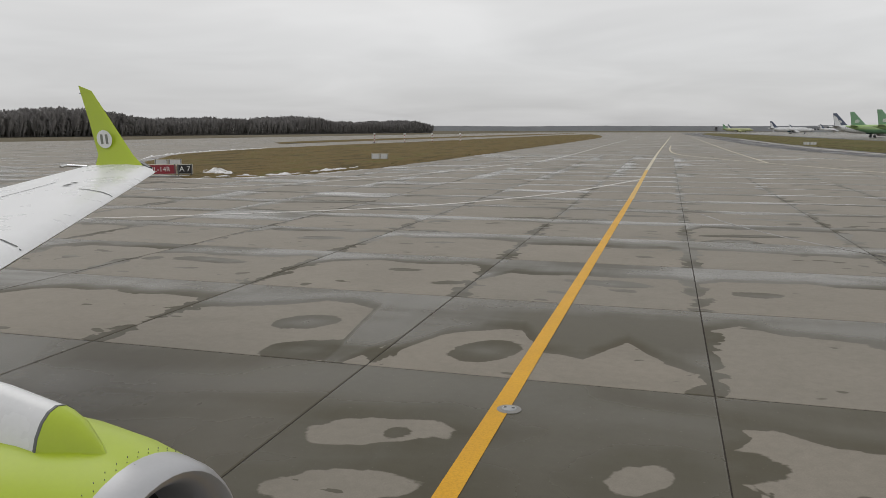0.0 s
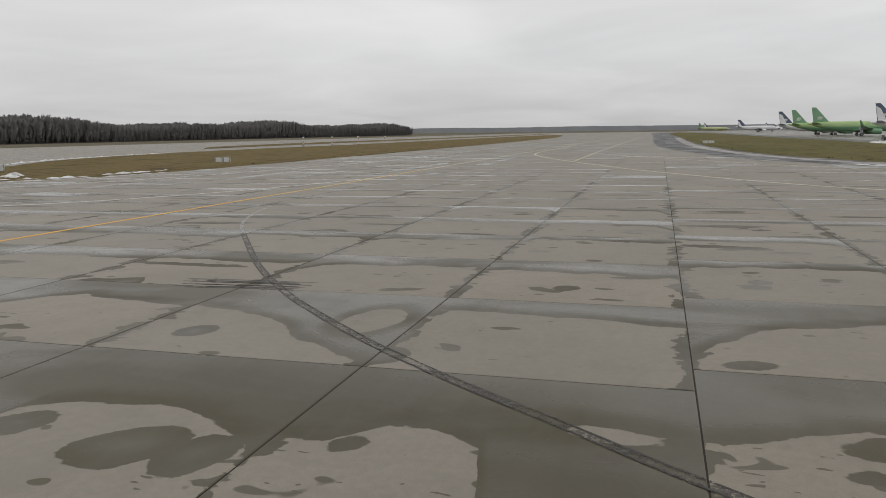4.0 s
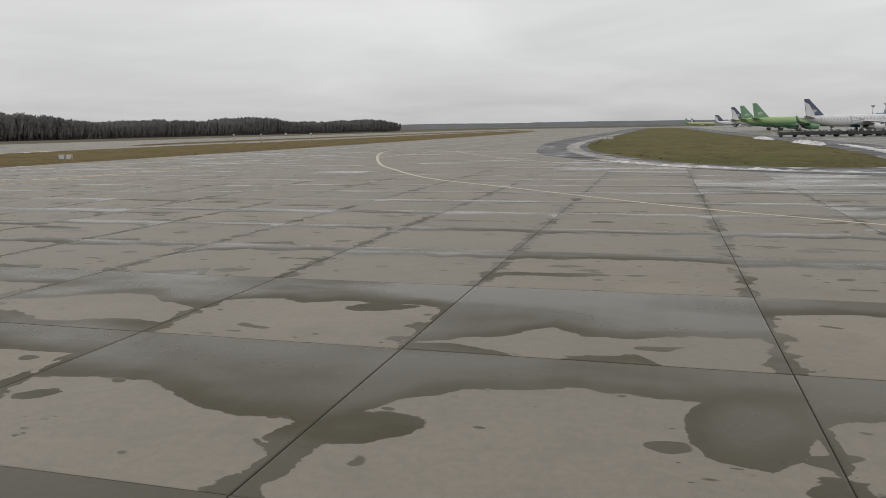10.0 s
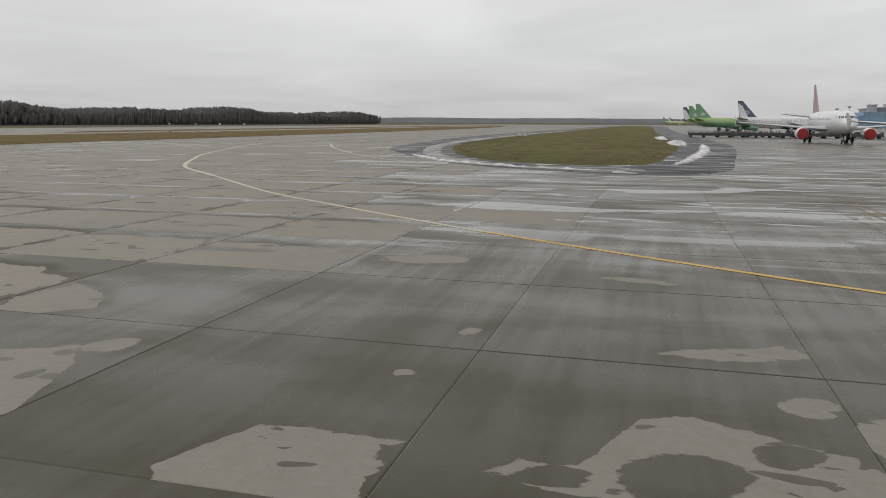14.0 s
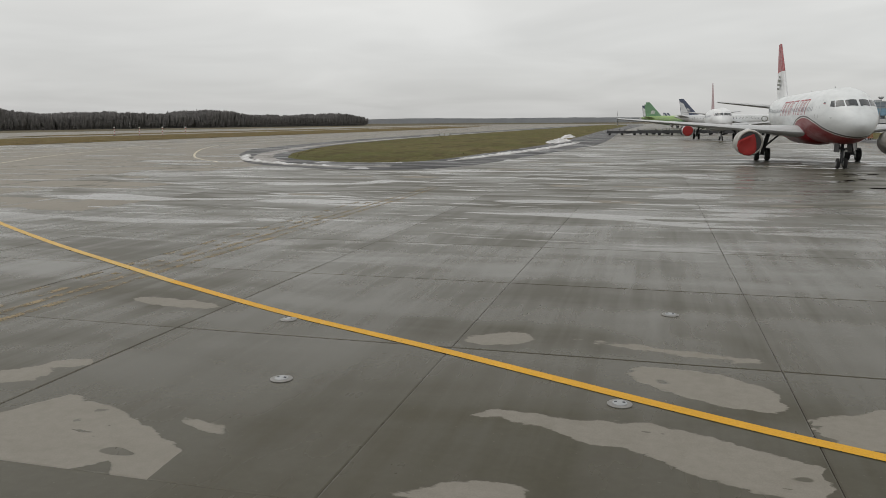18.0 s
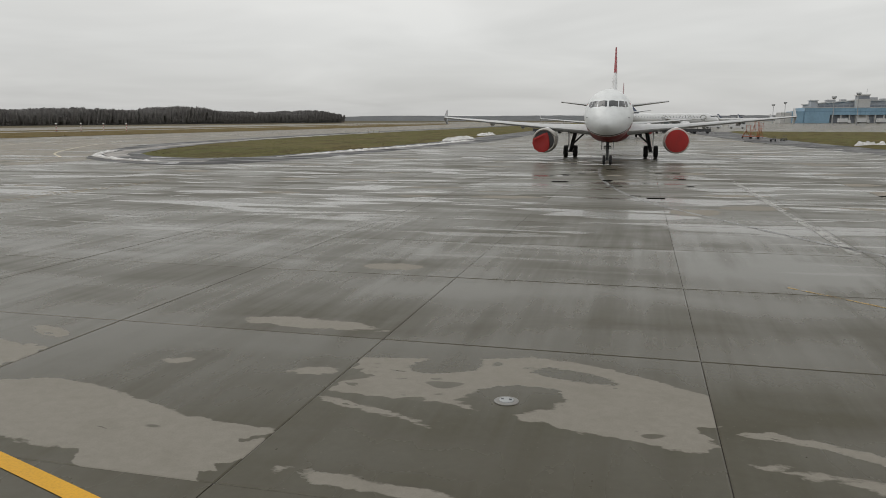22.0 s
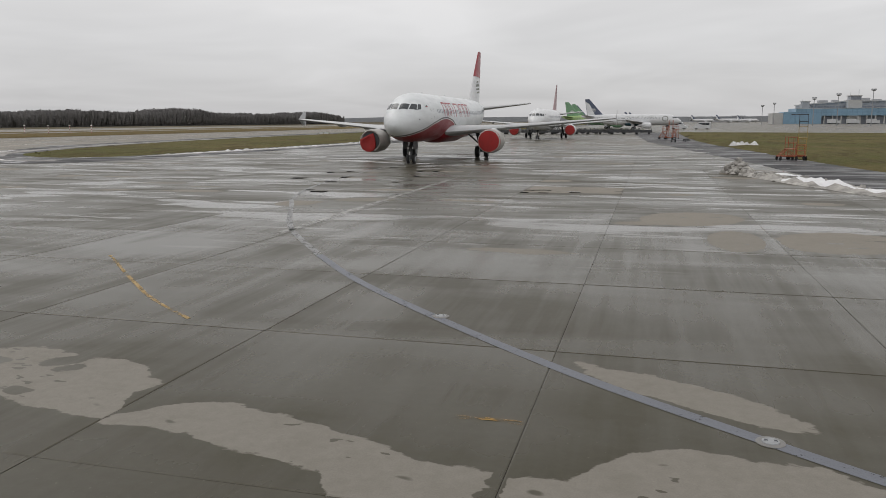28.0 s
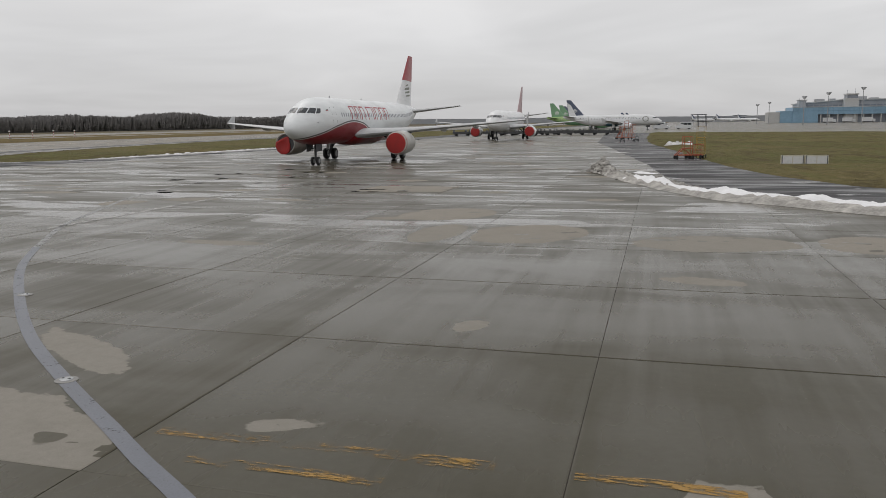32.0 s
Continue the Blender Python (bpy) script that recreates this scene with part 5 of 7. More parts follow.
for z_, x_ in ((3.95, -10.15), (3.5, -9.98), (4.12, -10.22)):
    part("static_wick", rod(local((x_, 11.88, z_)), local((x_ - 0.16, 11.88, z_)), 0.006), DARK_STEEL, own_wing, "thin static wick")
# emblem disc on the winglet, with plain strokes
disc_ = bmesh.new()
bmesh.ops.create_circle(disc_, cap_ends=True, segments=32, radius=0.16)
tilt_ = Matrix.Translation(local((-9.62, 11.545, 3.30))) @ Matrix.Rotation(radians(96), 4, "X")
disc_.transform(tilt_)
part("emblem_disc", disc_, PALE_MARK, own_wing, "plain pale round emblem")
for a_, b_, c_, d_ in ((-0.075, -0.03, -0.085, 0.085), (0.03, 0.075, -0.085, 0.085)):
    bm_ = a_box(a_, c_, -0.006, b_, d_, 0.004)
    bm_.transform(tilt_ @ Matrix.Translation((0, 0, 0.006)))
    part("emblem_stroke", bm_, GREY_MARK, own_wing)

EX, EY, EZ = -1.98, 2.58, 1.40
nac_ = part("nacelle", spun(((-0.15, 0.655), (-0.35, 0.712), (-0.6, 0.755), (-0.9, 0.78), (-2.0, 0.75), (-3.1, 0.54), (-3.1, 0.3)), "X", 48, local((EX, EY, EZ)), False), LIME, jet, "lime green engine nacelle", True)
part("inlet_lip", spun(((-0.34, 0.50), (-0.14, 0.515), (-0.05, 0.535), (-0.01, 0.565), (0.0, 0.59), (-0.012, 0.610), (-0.05, 0.632), (-0.15, 0.657)), "X", 48, local((EX, EY, EZ)), False), plain("silver_inlet_lip", (0.44, 0.445, 0.46), 0.34, 0.5, 0.06), nac_, "silver inlet lip", True)
part("inlet_duct", spun(((-0.34, 0.50), (-1.1, 0.50), (-1.12, 0.05)), "X", 36, local((EX, EY, EZ)), False), INLET_DARK, nac_, "dark inlet duct", True)
part("spinner", spun(((-0.75, 0.01), (-0.85, 0.1), (-1.1, 0.2)), "X", 20, local((EX, EY, EZ))), DARK_STEEL, nac_, "", True)
for k_ in range(20):
    a_ = radians(360 * k_ / 20)
    part("fan_blade", loft([[local((EX - 1.02 + e, EY + r * math.cos(a_ + d), EZ + r * math.sin(a_ + d))) for e, d in ((0.0, -0.07), (0.012, -0.07), (-0.06, 0.09), (-0.072, 0.09))] for r in (0.16, 0.495)]), DARK_STEEL, nac_)
part("nacelle_hump", loft([[local((EX + s, EY + 0.16 * f * math.cos(2 * math.pi * k / 20), EZ + 0.64 + h * max(-0.3, math.sin(2 * math.pi * k / 20)))) for k in range(20)] for s, f, h in ((-0.26, 0.08, 0.04), (-0.32, 0.36, 0.11), (-0.40, 0.66, 0.19), (-0.50, 0.95, 0.235))]), LIME, nac_, "lime green pylon fairing", True)
part("pylon", loft([[local((EX + s, EY + 0.16 * f * math.cos(2 * math.pi * k / 20), EZ + 0.64 + h * max(-0.3, math.sin(2 * math.pi * k / 20)))) for k in range(20)] for s, f, h in ((-0.515, 0.95, 0.237), (-0.8, 1.0, 0.305), (-1.2, 1.05, 0.36), (-2.2, 0.9, 0.44), (-4.2, 0.3, 0.46))]), GLOSS_WHITE, nac_, "pale grey pylon", True)
part("fairing_seam", loft([[local((EX + s, EY + 0.154 * math.cos(2 * math.pi * k / 20), EZ + 0.64 + 0.2385 * max(-0.3, math.sin(2 * math.pi * k / 20)))) for k in range(20)] for s in (-0.50, -0.515)]), SEAM, nac_)
for k_ in range(120):
    a_ = radians(3 * k_)
    for s_, r_ in ((-0.165, 0.661), (-0.19, 0.669)):
        c_ = Vector((EX + s_, EY + r_ * math.cos(a_), EZ + r_ * math.sin(a_)))
        if k_ % 2 == (0 if s_ == -0.165 else 1) and c_.z > 1.5:
            n_ = Vector((0, math.cos(a_), math.sin(a_)))
            part("rivet", rod(local(c_ - n_ * 0.004), local(c_ + n_ * 0.003), 0.002, 0.0018, 6), SEAM, nac_)

# main landing gear that carries the wing, aft of the engine
leg_ = part("main_gear", tube(rod(local((-7.6, 2.9, 0.5)), local((-7.5, 2.75, 1.95)), 0.11, 0.14), local((-7.58, 2.88, 1.0)), local((-7.5, 1.6, 1.85)), 0.06), STEEL, jet, "grey landing gear leg")
part("axle", rod(local((-7.6, 2.45, 0.52)), local((-7.6, 3.35, 0.52)), 0.07), STEEL, leg_)
for o_ in (-0.43, 0.43):
    part("wheel", spun(((-0.19, 0.36), (-0.16, 0.49), (-0.09, 0.52), (0.09, 0.52), (0.16, 0.49), (0.19, 0.36)), "Y", 24, local((-7.6, 2.9 + o_, 0.52))), RUBBER, leg_, "black rubber tyre", True)

# ---- guidance signs ----


def lettering(text, size, x, y, z, mat, parent, turn_x=90):
    cu = bpy.data.curves.new("lettering", "FONT")
    cu.body, cu.size, cu.extrude, cu.align_x, cu.align_y = text, size, 0.006, "CENTER", "CENTER"
    tmp = new("lettering", cu)
    me = bpy.data.meshes.new_from_object(tmp.evaluated_get(bpy.context.evaluated_depsgraph_get()))
    bpy.data.objects.remove(tmp)
    me.materials.clear()
    me.materials.append(mat)
    ob = new("lettering", me)
    ob.parent = parent
    ob.matrix_local = pose(x, y, z, turn_x, 0, 0)
    return ob


def guidance_sign(x, y, turn, panels, label):
    s = thing("guidance_sign", x, y, 0.0, label, "airfield sign", "airfield guidance signs", turn)
    total = sum(w for w, _, _ in panels)
    if not panels[0][1]:
        s.scale = (0.87, 0.87, 0.87)
    at = -total / 2
    for w, mat, text in panels:
        p = part("sign_panel", a_box(at + 0.02, -0.10, 0.16, at + w - 0.02, 0.10, 0.92, bevel=0.03), SIGN_BACK, s, "cream sign box")
        if mat:
            part("sign_face", a_box(at + 0.06, -0.115, 0.21, at + w - 0.06, -0.102, 0.87), mat, p)
        else:
            half = max(1, round(w / 0.95))
            for k in range(half):
                a, c = at + 0.07 + k * (w - 0.08) / half, at + 0.01 + (k + 1) * (w - 0.08) / half
                part("back_sheet", a_box(a, -0.112, 0.24, c, -0.102, 0.85, bevel=0.004), VAN_WHITE, p, "pale sheet back")
            part("top_edge", a_box(at + 0.03, -0.125, 0.88, at + w - 0.03, 0.125, 0.95, bevel=0.012), SIGN_BACK, p)
        if text:
            lettering(text, 0.56 if len(text) < 5 else 0.5, at + w / 2, -0.125, 0.54, PALE_MARK, p)
        for o in (0.12, w - 0.12):
            part("leg", a_box(at + o - 0.03, -0.135, 0.0, at + o + 0.03, -0.126, 0.94), SEAM, s, "dark upright")
        for o in (0.3, w - 0.3):
            part("leg", rod((at + o, 0, 0.0), (at + o, 0, 0.24), 0.045), STEEL, s)
        at += w
    part("plinth", a_box(-total / 2 - 0.15, -0.3, 0.0, total / 2 + 0.15, 0.3, 0.05, bevel=0.015), STEEL, s, "flat concrete footing")
    return s


guidance_sign(-36.32, 50.37, 30, ((2.6, SIGN_RED, "32L-14R"), (1.2, SIGN_BLACK, "A 7")), "red and black airfield guidance sign at the runway crossing")
guidance_sign(-31.88, 83.99, 10, ((1.2, None, ""), (1.1, None, "")), "cream back of an airfield guidance sign on grass")
guidance_sign(30.72, 189.65, 0, ((1.6, None, ""), (1.6, None, "")), "cream back of an airfield guidance sign on grass")
guidance_sign(133.99, 61.83, 4, ((1.9, None, ""), (1.9, None, "")), "cream back of an airfield guidance sign on grass")
guidance_sign(-44.62, 62.07, 35, ((1.4, None, ""), (1.4, None, "")), "cream airfield guidance sign near the crossing")

# ---- marker poles on the grass ----
for x_, y_ in [(-79.7, 205.3), (-70.7, 205.4), (-62.7, 205.6), (-54.7, 205.7)]:
    m_ = thing("approach_light_pole", x_, y_, 0.2, "red and white banded light pole on the grass", "runway light", "approach light poles")
    for k_ in range(5):
        part("band", spun(((0.42 * k_, 0.09), (0.42 * (k_ + 1), 0.09)), "Z", 10), PALE_MARK if k_ % 2 else RED_PAINT, m_)
    part("lamp_head", spun(((2.1, 0.06), (2.15, 0.28), (2.42, 0.30), (2.5, 0.1)), "Z", 14), PALE_MARK, m_, "pale lamp head")
    part("footing", a_box(-0.35, -0.35, -0.3, 0.35, 0.35, 0.06, bevel=0.03), STEEL, m_)

# ---- ground equipment ----


def dolly(x, y, turn=0.0):
    d = thing("cargo_dolly", x, y, 0.0, "low dark grey flatbed cargo dolly in a long row", "cargo trailer", "row of cargo dollies", turn)
    part("bed", a_box(-2.3, -1.2, 0.46, 2.3, 1.2, 0.82, bevel=0.03), DARK_STEEL, d)
    for k in range(7):
        xx = -1.95 + 0.65 * k
        part("roller", rod((xx, -1.05, 0.86), (xx, 1.05, 0.86), 0.05), STEEL, d)
    for sx in (-1.6, 1.6):
        for sy in (-0.85, 0.85):
            w = part("wheel", spun(((-0.09, 0.16), (-0.08, 0.25), (0.08, 0.25), (0.09, 0.16)), "Y", 16, (sx, sy, 0.25)), RUBBER, d)
            part("fork", a_box(sx - 0.05, sy - 0.13, 0.25, sx + 0.05, sy - 0.10, 0.53), DARK_STEEL, w)
    part("drawbar", rod((2.3, 0, 0.5), (3.4, 0, 0.35), 0.04), DARK_STEEL, d)
    for sy in (-1.15, 1.15):
        part("stop_rail", a_box(-2.25, sy - 0.03, 0.82, 2.25, sy + 0.03, 1.12, bevel=0.01), DARK_STEEL, d)
    for sx in (-2.2, 2.2):
        part("end_gate", a_box(sx - 0.04, -1.1, 0.82, sx + 0.04, 1.1, 1.55, bevel=0.01), DARK_STEEL, d)
    return d


first_ = dolly(72.5, 203.0)
for k_ in range(1, 14):
    copy_thing(first_, pose(72.5 + 3.05 * k_, 203.0 + (0.8 if k_ % 3 == 1 else -0.4) + 1.6 * k_ / 13, 0, 0, 0, (k_ * 37) % 7 - 3))
for k_ in range(9):
    copy_thing(first_, pose(80 + 3.6 * k_, 214.0 + (0.9 if k_ % 2 else 0), 0, 0, 0, (k_ * 23) % 9 - 4))


def stairs_cart(x, y, turn, tall, mat, label, size=1.0, thin=1.0):
    """A wheeled maintenance stand: base frame, ladder, platform, rails."""
    c = thing("maintenance_stand", x, y, 0.0, label, "access stairs", "maintenance stands", turn)
    base = bmesh.new()
    for sy in (-0.6, 0.6):
        tube(base, (-1.2, sy, 0.38), (1.2, sy, 0.38), 0.05 * thin)
    for sx in (-1.2, 0.0, 1.2):
        tube(base, (sx, -0.6, 0.38), (sx, 0.6, 0.38), 0.05 * thin)
    c.scale = (size, size, 1.0)
    part("base_frame", base, mat, c)
    for sx in (-1.1, 1.1):
        for sy in (-0.6, 0.6):
            w = part("wheel", spun(((-0.06, 0.1), (-0.055, 0.19), (0.055, 0.19), (0.06, 0.1)), "Y", 14, (sx, sy, 0.19)), RUBBER, c)
            part("fork", rod((sx, sy, 0.19), (sx, sy, 0.4), 0.03 * thin), DARK_STEEL, w)
    for sx in (-0.1, 1.1):
        for sy in (-0.5, 0.5):
            part("post", rod((sx, sy, 0.38), (sx, sy, tall), 0.04 * thin), mat, c)
    part("platform", a_box(-0.15, -0.55, tall - 1.05, 1.15, 0.55, tall - 0.98, bevel=0.01), mat, c)
    for z in (tall, tall - 0.5):
        rail = bmesh.new()
        tube(rail, (-0.1, -0.5, z), (1.1, -0.5, z), 0.03 * thin)
        tube(rail, (-0.1, 0.5, z), (1.1, 0.5, z), 0.03 * thin)
        tube(rail, (1.1, -0.5, z), (1.1, 0.5, z), 0.03 * thin)
        part("hand_rail", rail, mat, c)
    steps = max(3, int((tall - 1.0) / 0.26))
    for k in range(steps):
        u = (k + 1) / (steps + 1)
        part("step", a_box(-1.15 + 1.0 * u, -0.42, 0.4 + (tall - 1.4) * u, -0.93 + 1.0 * u, 0.42, 0.44 + (tall - 1.4) * u), mat, c)
    for sy in (-0.45, 0.45):
        part("stringer", rod((-1.15, sy, 0.38), (-0.1, sy, tall - 1.0), 0.04 * thin), mat, c)
        part("brace", rod((1.1, sy, 0.38), (-0.1, sy, tall - 1.05), 0.03 * thin), mat, c)
    return c


stairs_cart(125.81, 72.49, 15, 2.0, ORANGE, "orange wheeled maintenance stand beside the grass", 0.62)
stairs_cart(126.79, 73.6, -20, 1.3, ORANGE, "low orange wheeled maintenance stand", 0.6)
tall_ = stairs_cart(127.29, 74.18, 80, 2.9, AMBER, "tall thin yellow maintenance stand with a black cage on top", 0.7, 0.55)
for px_ in (-0.1, 1.1):
    for py_ in (-0.5, 0.5):
        part("cage_post", rod((px_, py_, 2.85), (px_, py_, 3.95), 0.032), DARK_STEEL, tall_, "black cage post")
for pz_ in (3.35, 3.95):
    cage_ = bmesh.new()
    for py_ in (-0.5, 0.5):
        tube(cage_, (-0.1, py_, pz_), (1.1, py_, pz_), 0.035)
    for px_ in (-0.1, 1.1):
        tube(cage_, (px_, -0.5, pz_), (px_, 0.5, pz_), 0.035)
    part("cage_rail", cage_, DARK_STEEL, tall_, "black cage rail")
part("arm", rod((1.1, 0.5, 3.95), (1.1, 1.5, 3.95), 0.035), DARK_STEEL, tall_, "black boom arm")
stairs_cart(117.48, 149.47, 10, 3.5, ORANGE, "tall red access stand far along the apron", 0.6)
stairs_cart(118.67, 151.87, 60, 2.8, ORANGE, "red access stand far along the apron", 0.6)
stairs_cart(116.47, 152.34, -15, 2.4, ORANGE, "red access stand far along the apron", 0.6)
stairs_cart(117.85, 131.2, 5, 0.75, DARK_STEEL, "low dark equipment cart on the shoulder", 0.32)
stairs_cart(119.95, 134.4, 40, 0.85, DARK_STEEL, "low dark equipment cart on the shoulder", 0.38)


def mast(x, y, tall, heads, label):
    m = thing("floodlight_mast", x, y, 0.0, label, "light mast", "floodlight masts")
    part("pole", rod((0, 0, 0), (0, 0, tall), 0.30, 0.15, 12), STEEL, m)
    part("head_frame", spun(((tall - 0.9, 0.5), (tall - 0.6, 1.1), (tall - 0.3, 1.2), (tall - 0.2, 0.3)), "Z", 14), STEEL, m)
    for k in range(heads):
        turn = 2 * math.pi * k / heads
        cx, cy = 1.05 * math.cos(turn), 1.05 * math.sin(turn)
        part("floodlight", a_box(cx - 0.32, cy - 0.28, tall - 0.15, cx + 0.32, cy + 0.28, tall + 0.55, bevel=0.05), STEEL, m)
    return m


def van(x, y, turn):
    v = thing("minibus", x, y, 0.0, "white minibus with dark side windows on the apron road", "van", "white minibuses", turn)
    prof = ((-2.7, 0.35), (2.55, 0.35), (2.75, 0.7), (2.65, 1.15), (1.9, 1.35), (1.25, 2.35), (0.9, 2.5), (-2.55, 2.5), (-2.72, 2.3))
    bm = bmesh.new()
    rings = [[bm.verts.new((px, sy * (0.98 if pz < 1.4 else 0.88), pz)) for px, pz in prof] for sy in (-1, 1)]
    bm.faces.new(rings[0])
    bm.faces.new(rings[1][::-1])
    for k in range(len(prof)):
        j = (k + 1) % len(prof)
        bm.faces.new((rings[0][k], rings[1][k], rings[1][j], rings[0][j]))
    bmesh.ops.recalc_face_normals(bm, faces=bm.faces)
    bmesh.ops.bevel(bm, geom=bm.edges[:], offset=0.06, segments=2, affect="EDGES")
    v.scale = (1.15, 1.15, 1.15)
    body = part("body", bm, VAN_WHITE, v, "white body", True)
    for sy in (-1, 1):
        for a, b in ((-2.4, -1.3), (-1.2, -0.1), (0.0, 1.0)):
            part("side_window", a_box(a, sy * 0.905 - 0.03, 1.5, b, sy * 0.905 + 0.035, 2.15, bevel=0.02), GLASS_DARK, body)
        for wx in (-1.7, 1.75):
            part("wheel", spun(((-0.11, 0.2), (-0.1, 0.34), (0.1, 0.34), (0.11, 0.2)), "Y", 18, (wx, sy * 0.85, 0.34)), RUBBER, v)
        part("headlamp", a_box(2.6, sy * 0.7 - 0.16, 0.8, 2.76, sy * 0.7 + 0.16, 1.0, bevel=0.03), PALE_MARK, body)
    part("windscreen", loft([[Vector((1.93, -0.78, 1.42)), Vector((1.93, 0.78, 1.42)), Vector((1.96, 0.78, 1.40)), Vector((1.96, -0.78, 1.40))], [Vector((1.33, -0.74, 2.28)), Vector((1.33, 0.74, 2.28)), Vector((1.37, 0.74, 2.27)), Vector((1.37, -0.74, 2.27))]]), GLASS_DARK, body)
    return v


van(124.6, 320.0, -12)
van(133.0, 316.0, 172)

# ---- terminal, far off ----
term = thing("airport_terminal", 330.0, 770.0, 0.0, "long grey and blue airport terminal far across the apron", "building")
LEFT_END, STEP, HALL, OPEN, END = -108.8, -99.6, -89.1, -67.9, 90.0
part("low_annex", a_box(LEFT_END, 2, 0, STEP - 0.05, 30, 9.8), GREY_PALE, term, "pale low annex")
part("link_block", a_box(STEP, 1, 0, HALL - 0.05, 30, 10.7), GLASS_BLUE, term, "blue link block")
part("lower_hall", a_box(HALL, 0, 0, OPEN, 45, 13.9), GLASS_BLUE, term, "blue clad lower hall")
part("upper_floor", a_box(OPEN, 0, 7.4, END, 45, 13.9), GLASS_BLUE, term, "blue clad gallery over the open ground floor")
part("ground_floor", a_box(OPEN, 5, 0, END, 45, 7.4), GREY_DARK, term, "dark recessed ground floor")
part("parapet", a_box(HALL - 0.2, -0.3, 13.7, END, 0.4, 14.2), GREY_PALE, term, "pale parapet")
for k_ in range(17):
    x_ = OPEN + 2 + 7.0 * k_
    part("column", a_box(x_, 0.3, 0, x_ + 0.9, 1.2, 7.4), GREY_PALE, term)
for k_ in range(30):
    x_ = HALL + 4.2 * k_
    part("cladding_joint", a_box(x_, -0.12, 7.7, x_ + 0.16, -0.02, 13.5), BLUE_JOINT, term)
part("cladding_band", a_box(HALL, -0.14, 10.4, END, -0.02, 10.7), BLUE_JOINT, term)
part("upper_hall", loft([[Vector((x, 12, 13.7)), Vector((x, 50, 13.7)), Vector((x, 50, z)), Vector((x, 12, z))] for x, z in ((-82.0, 17.0), (-46.1, 19.9), (END, 20.2))]), GREY_CLAD, term, "grey upper hall")
part("roof", loft([[Vector((x, 10, z)), Vector((x, 52, z)), Vector((x, 52, z + 0.9)), Vector((x, 10, z + 0.9))] for x, z in ((-83.0, 17.0), (-46.1, 19.9), (END + 1, 20.2))]), GREY_PALE, term, "pale sloping roof edge")
for k_ in range(22):
    x_ = -80.1 + 5.2 * k_
    part("window", a_box(x_, 11.7, 14.7, x_ + 4.4, 11.98, 16.0), GREY_DARK, term)
part("stair_tower", a_box(-83.4, 6, 0, -77.3, 16, 20.0, bevel=0.2), GREY_CLAD, term, "grey stair tower")
part("tower_cap", a_box(-84.1, 5.5, 20.0, -76.6, 16.5, 20.8), GREY_PALE, term)
part("centre_tower", a_box(-46.1, 3, 0, -34.6, 20, 21.3, bevel=0.2), GREY_PALE, term, "pale centre tower")
part("roof_house", a_box(-43.8, 5, 21.3, -35.1, 18, 24.5, bevel=0.2), GREY_DARK, term, "dark roof plant house")
part("roof_house_top", a_box(-44.5, 4.5, 24.5, -34.4, 18.5, 25.5), GREY_PALE, term)
for x_, h_ in ((-42.9, 3.2), (-36.2, 5.0), (-82.5, 2.0)):
    part("antenna", rod((x_, 11, 24.8 if h_ > 2.5 else 20.0), (x_, 11, 25.5 + h_ if h_ > 2.5 else 20.0 + h_), 0.12), GREY_DARK, term)
for x_, w_, h_ in ((-67.0, 8, 1.6), (-54.9, 5, 1.8), (-32.8, 9, 3.4), (-21.0, 7, 2.2)):
    part("roof_plant", a_box(x_, 22, 17.8, x_ + w_, 30, 20.0 + h_, bevel=0.4), GREY_CLAD, term)
for x_, y_, t_ in ((204.0, 490.0, 15.9), (216.7, 490.0, 17.9), (234.5, 490.0, 20.3), (200.5, 680.0, 15.1), (209.4, 680.0, 16.8), (330, 640, 26)):
    mast(x_, y_, t_, 5, "tall floodlight mast at the terminal apron")
for x_, y_, w_, h_ in ((236, 1450, 40, 8), (262, 1480, 22, 11), (205, 1500, 50, 6)):
    b_ = thing("service_building", x_, y_, 0.0, "low grey service building near the terminal", "building")
    part("wall", a_box(-w_ / 2, -8, 0, w_ / 2, 8, h_), GREY_CLAD, b_)
    part("roof", a_box(-w_ / 2 - 0.5, -8.5, h_, w_ / 2 + 0.5, 8.5, h_ + 0.6), GREY_DARK, b_)
    for k_ in range(int(w_ / 5)):
        part("window", a_box(-w_ / 2 + 1.5 + 5 * k_, -8.15, h_ * 0.45, -w_ / 2 + 4.5 + 5 * k_, -8.02, h_ * 0.75), GLASS_DARK, b_)
for x_, y_ in ((258, 700), (275, 712), (288, 704), (306, 700), (331, 712), (352, 690)):
    t_ = thing("service_truck", x_, y_, 0.0, "pale service truck at the terminal stands", "truck", "service trucks")
    part("cab", a_box(3.0, -1.2, 0.6, 5.0, 1.2, 3.0, bevel=0.2), VAN_WHITE, t_)
    part("cargo_box", a_box(-4.5, -1.25, 1.0, 2.8, 1.25, 4.2, bevel=0.05), VAN_WHITE, t_)
    part("chassis", a_box(-4.4, -0.5, 0.5, 4.8, 0.5, 0.95), DARK_STEEL, t_)
    for wx_ in (-3.0, 3.9):
        for sy_ in (-1.0, 1.0):
            part("wheel", spun(((-0.15, 0.2), (-0.14, 0.5), (0.14, 0.5), (0.15, 0.2)), "Y", 14, (wx_, sy_, 0.5)), RUBBER, t_)

# ---- woods and ridge ----


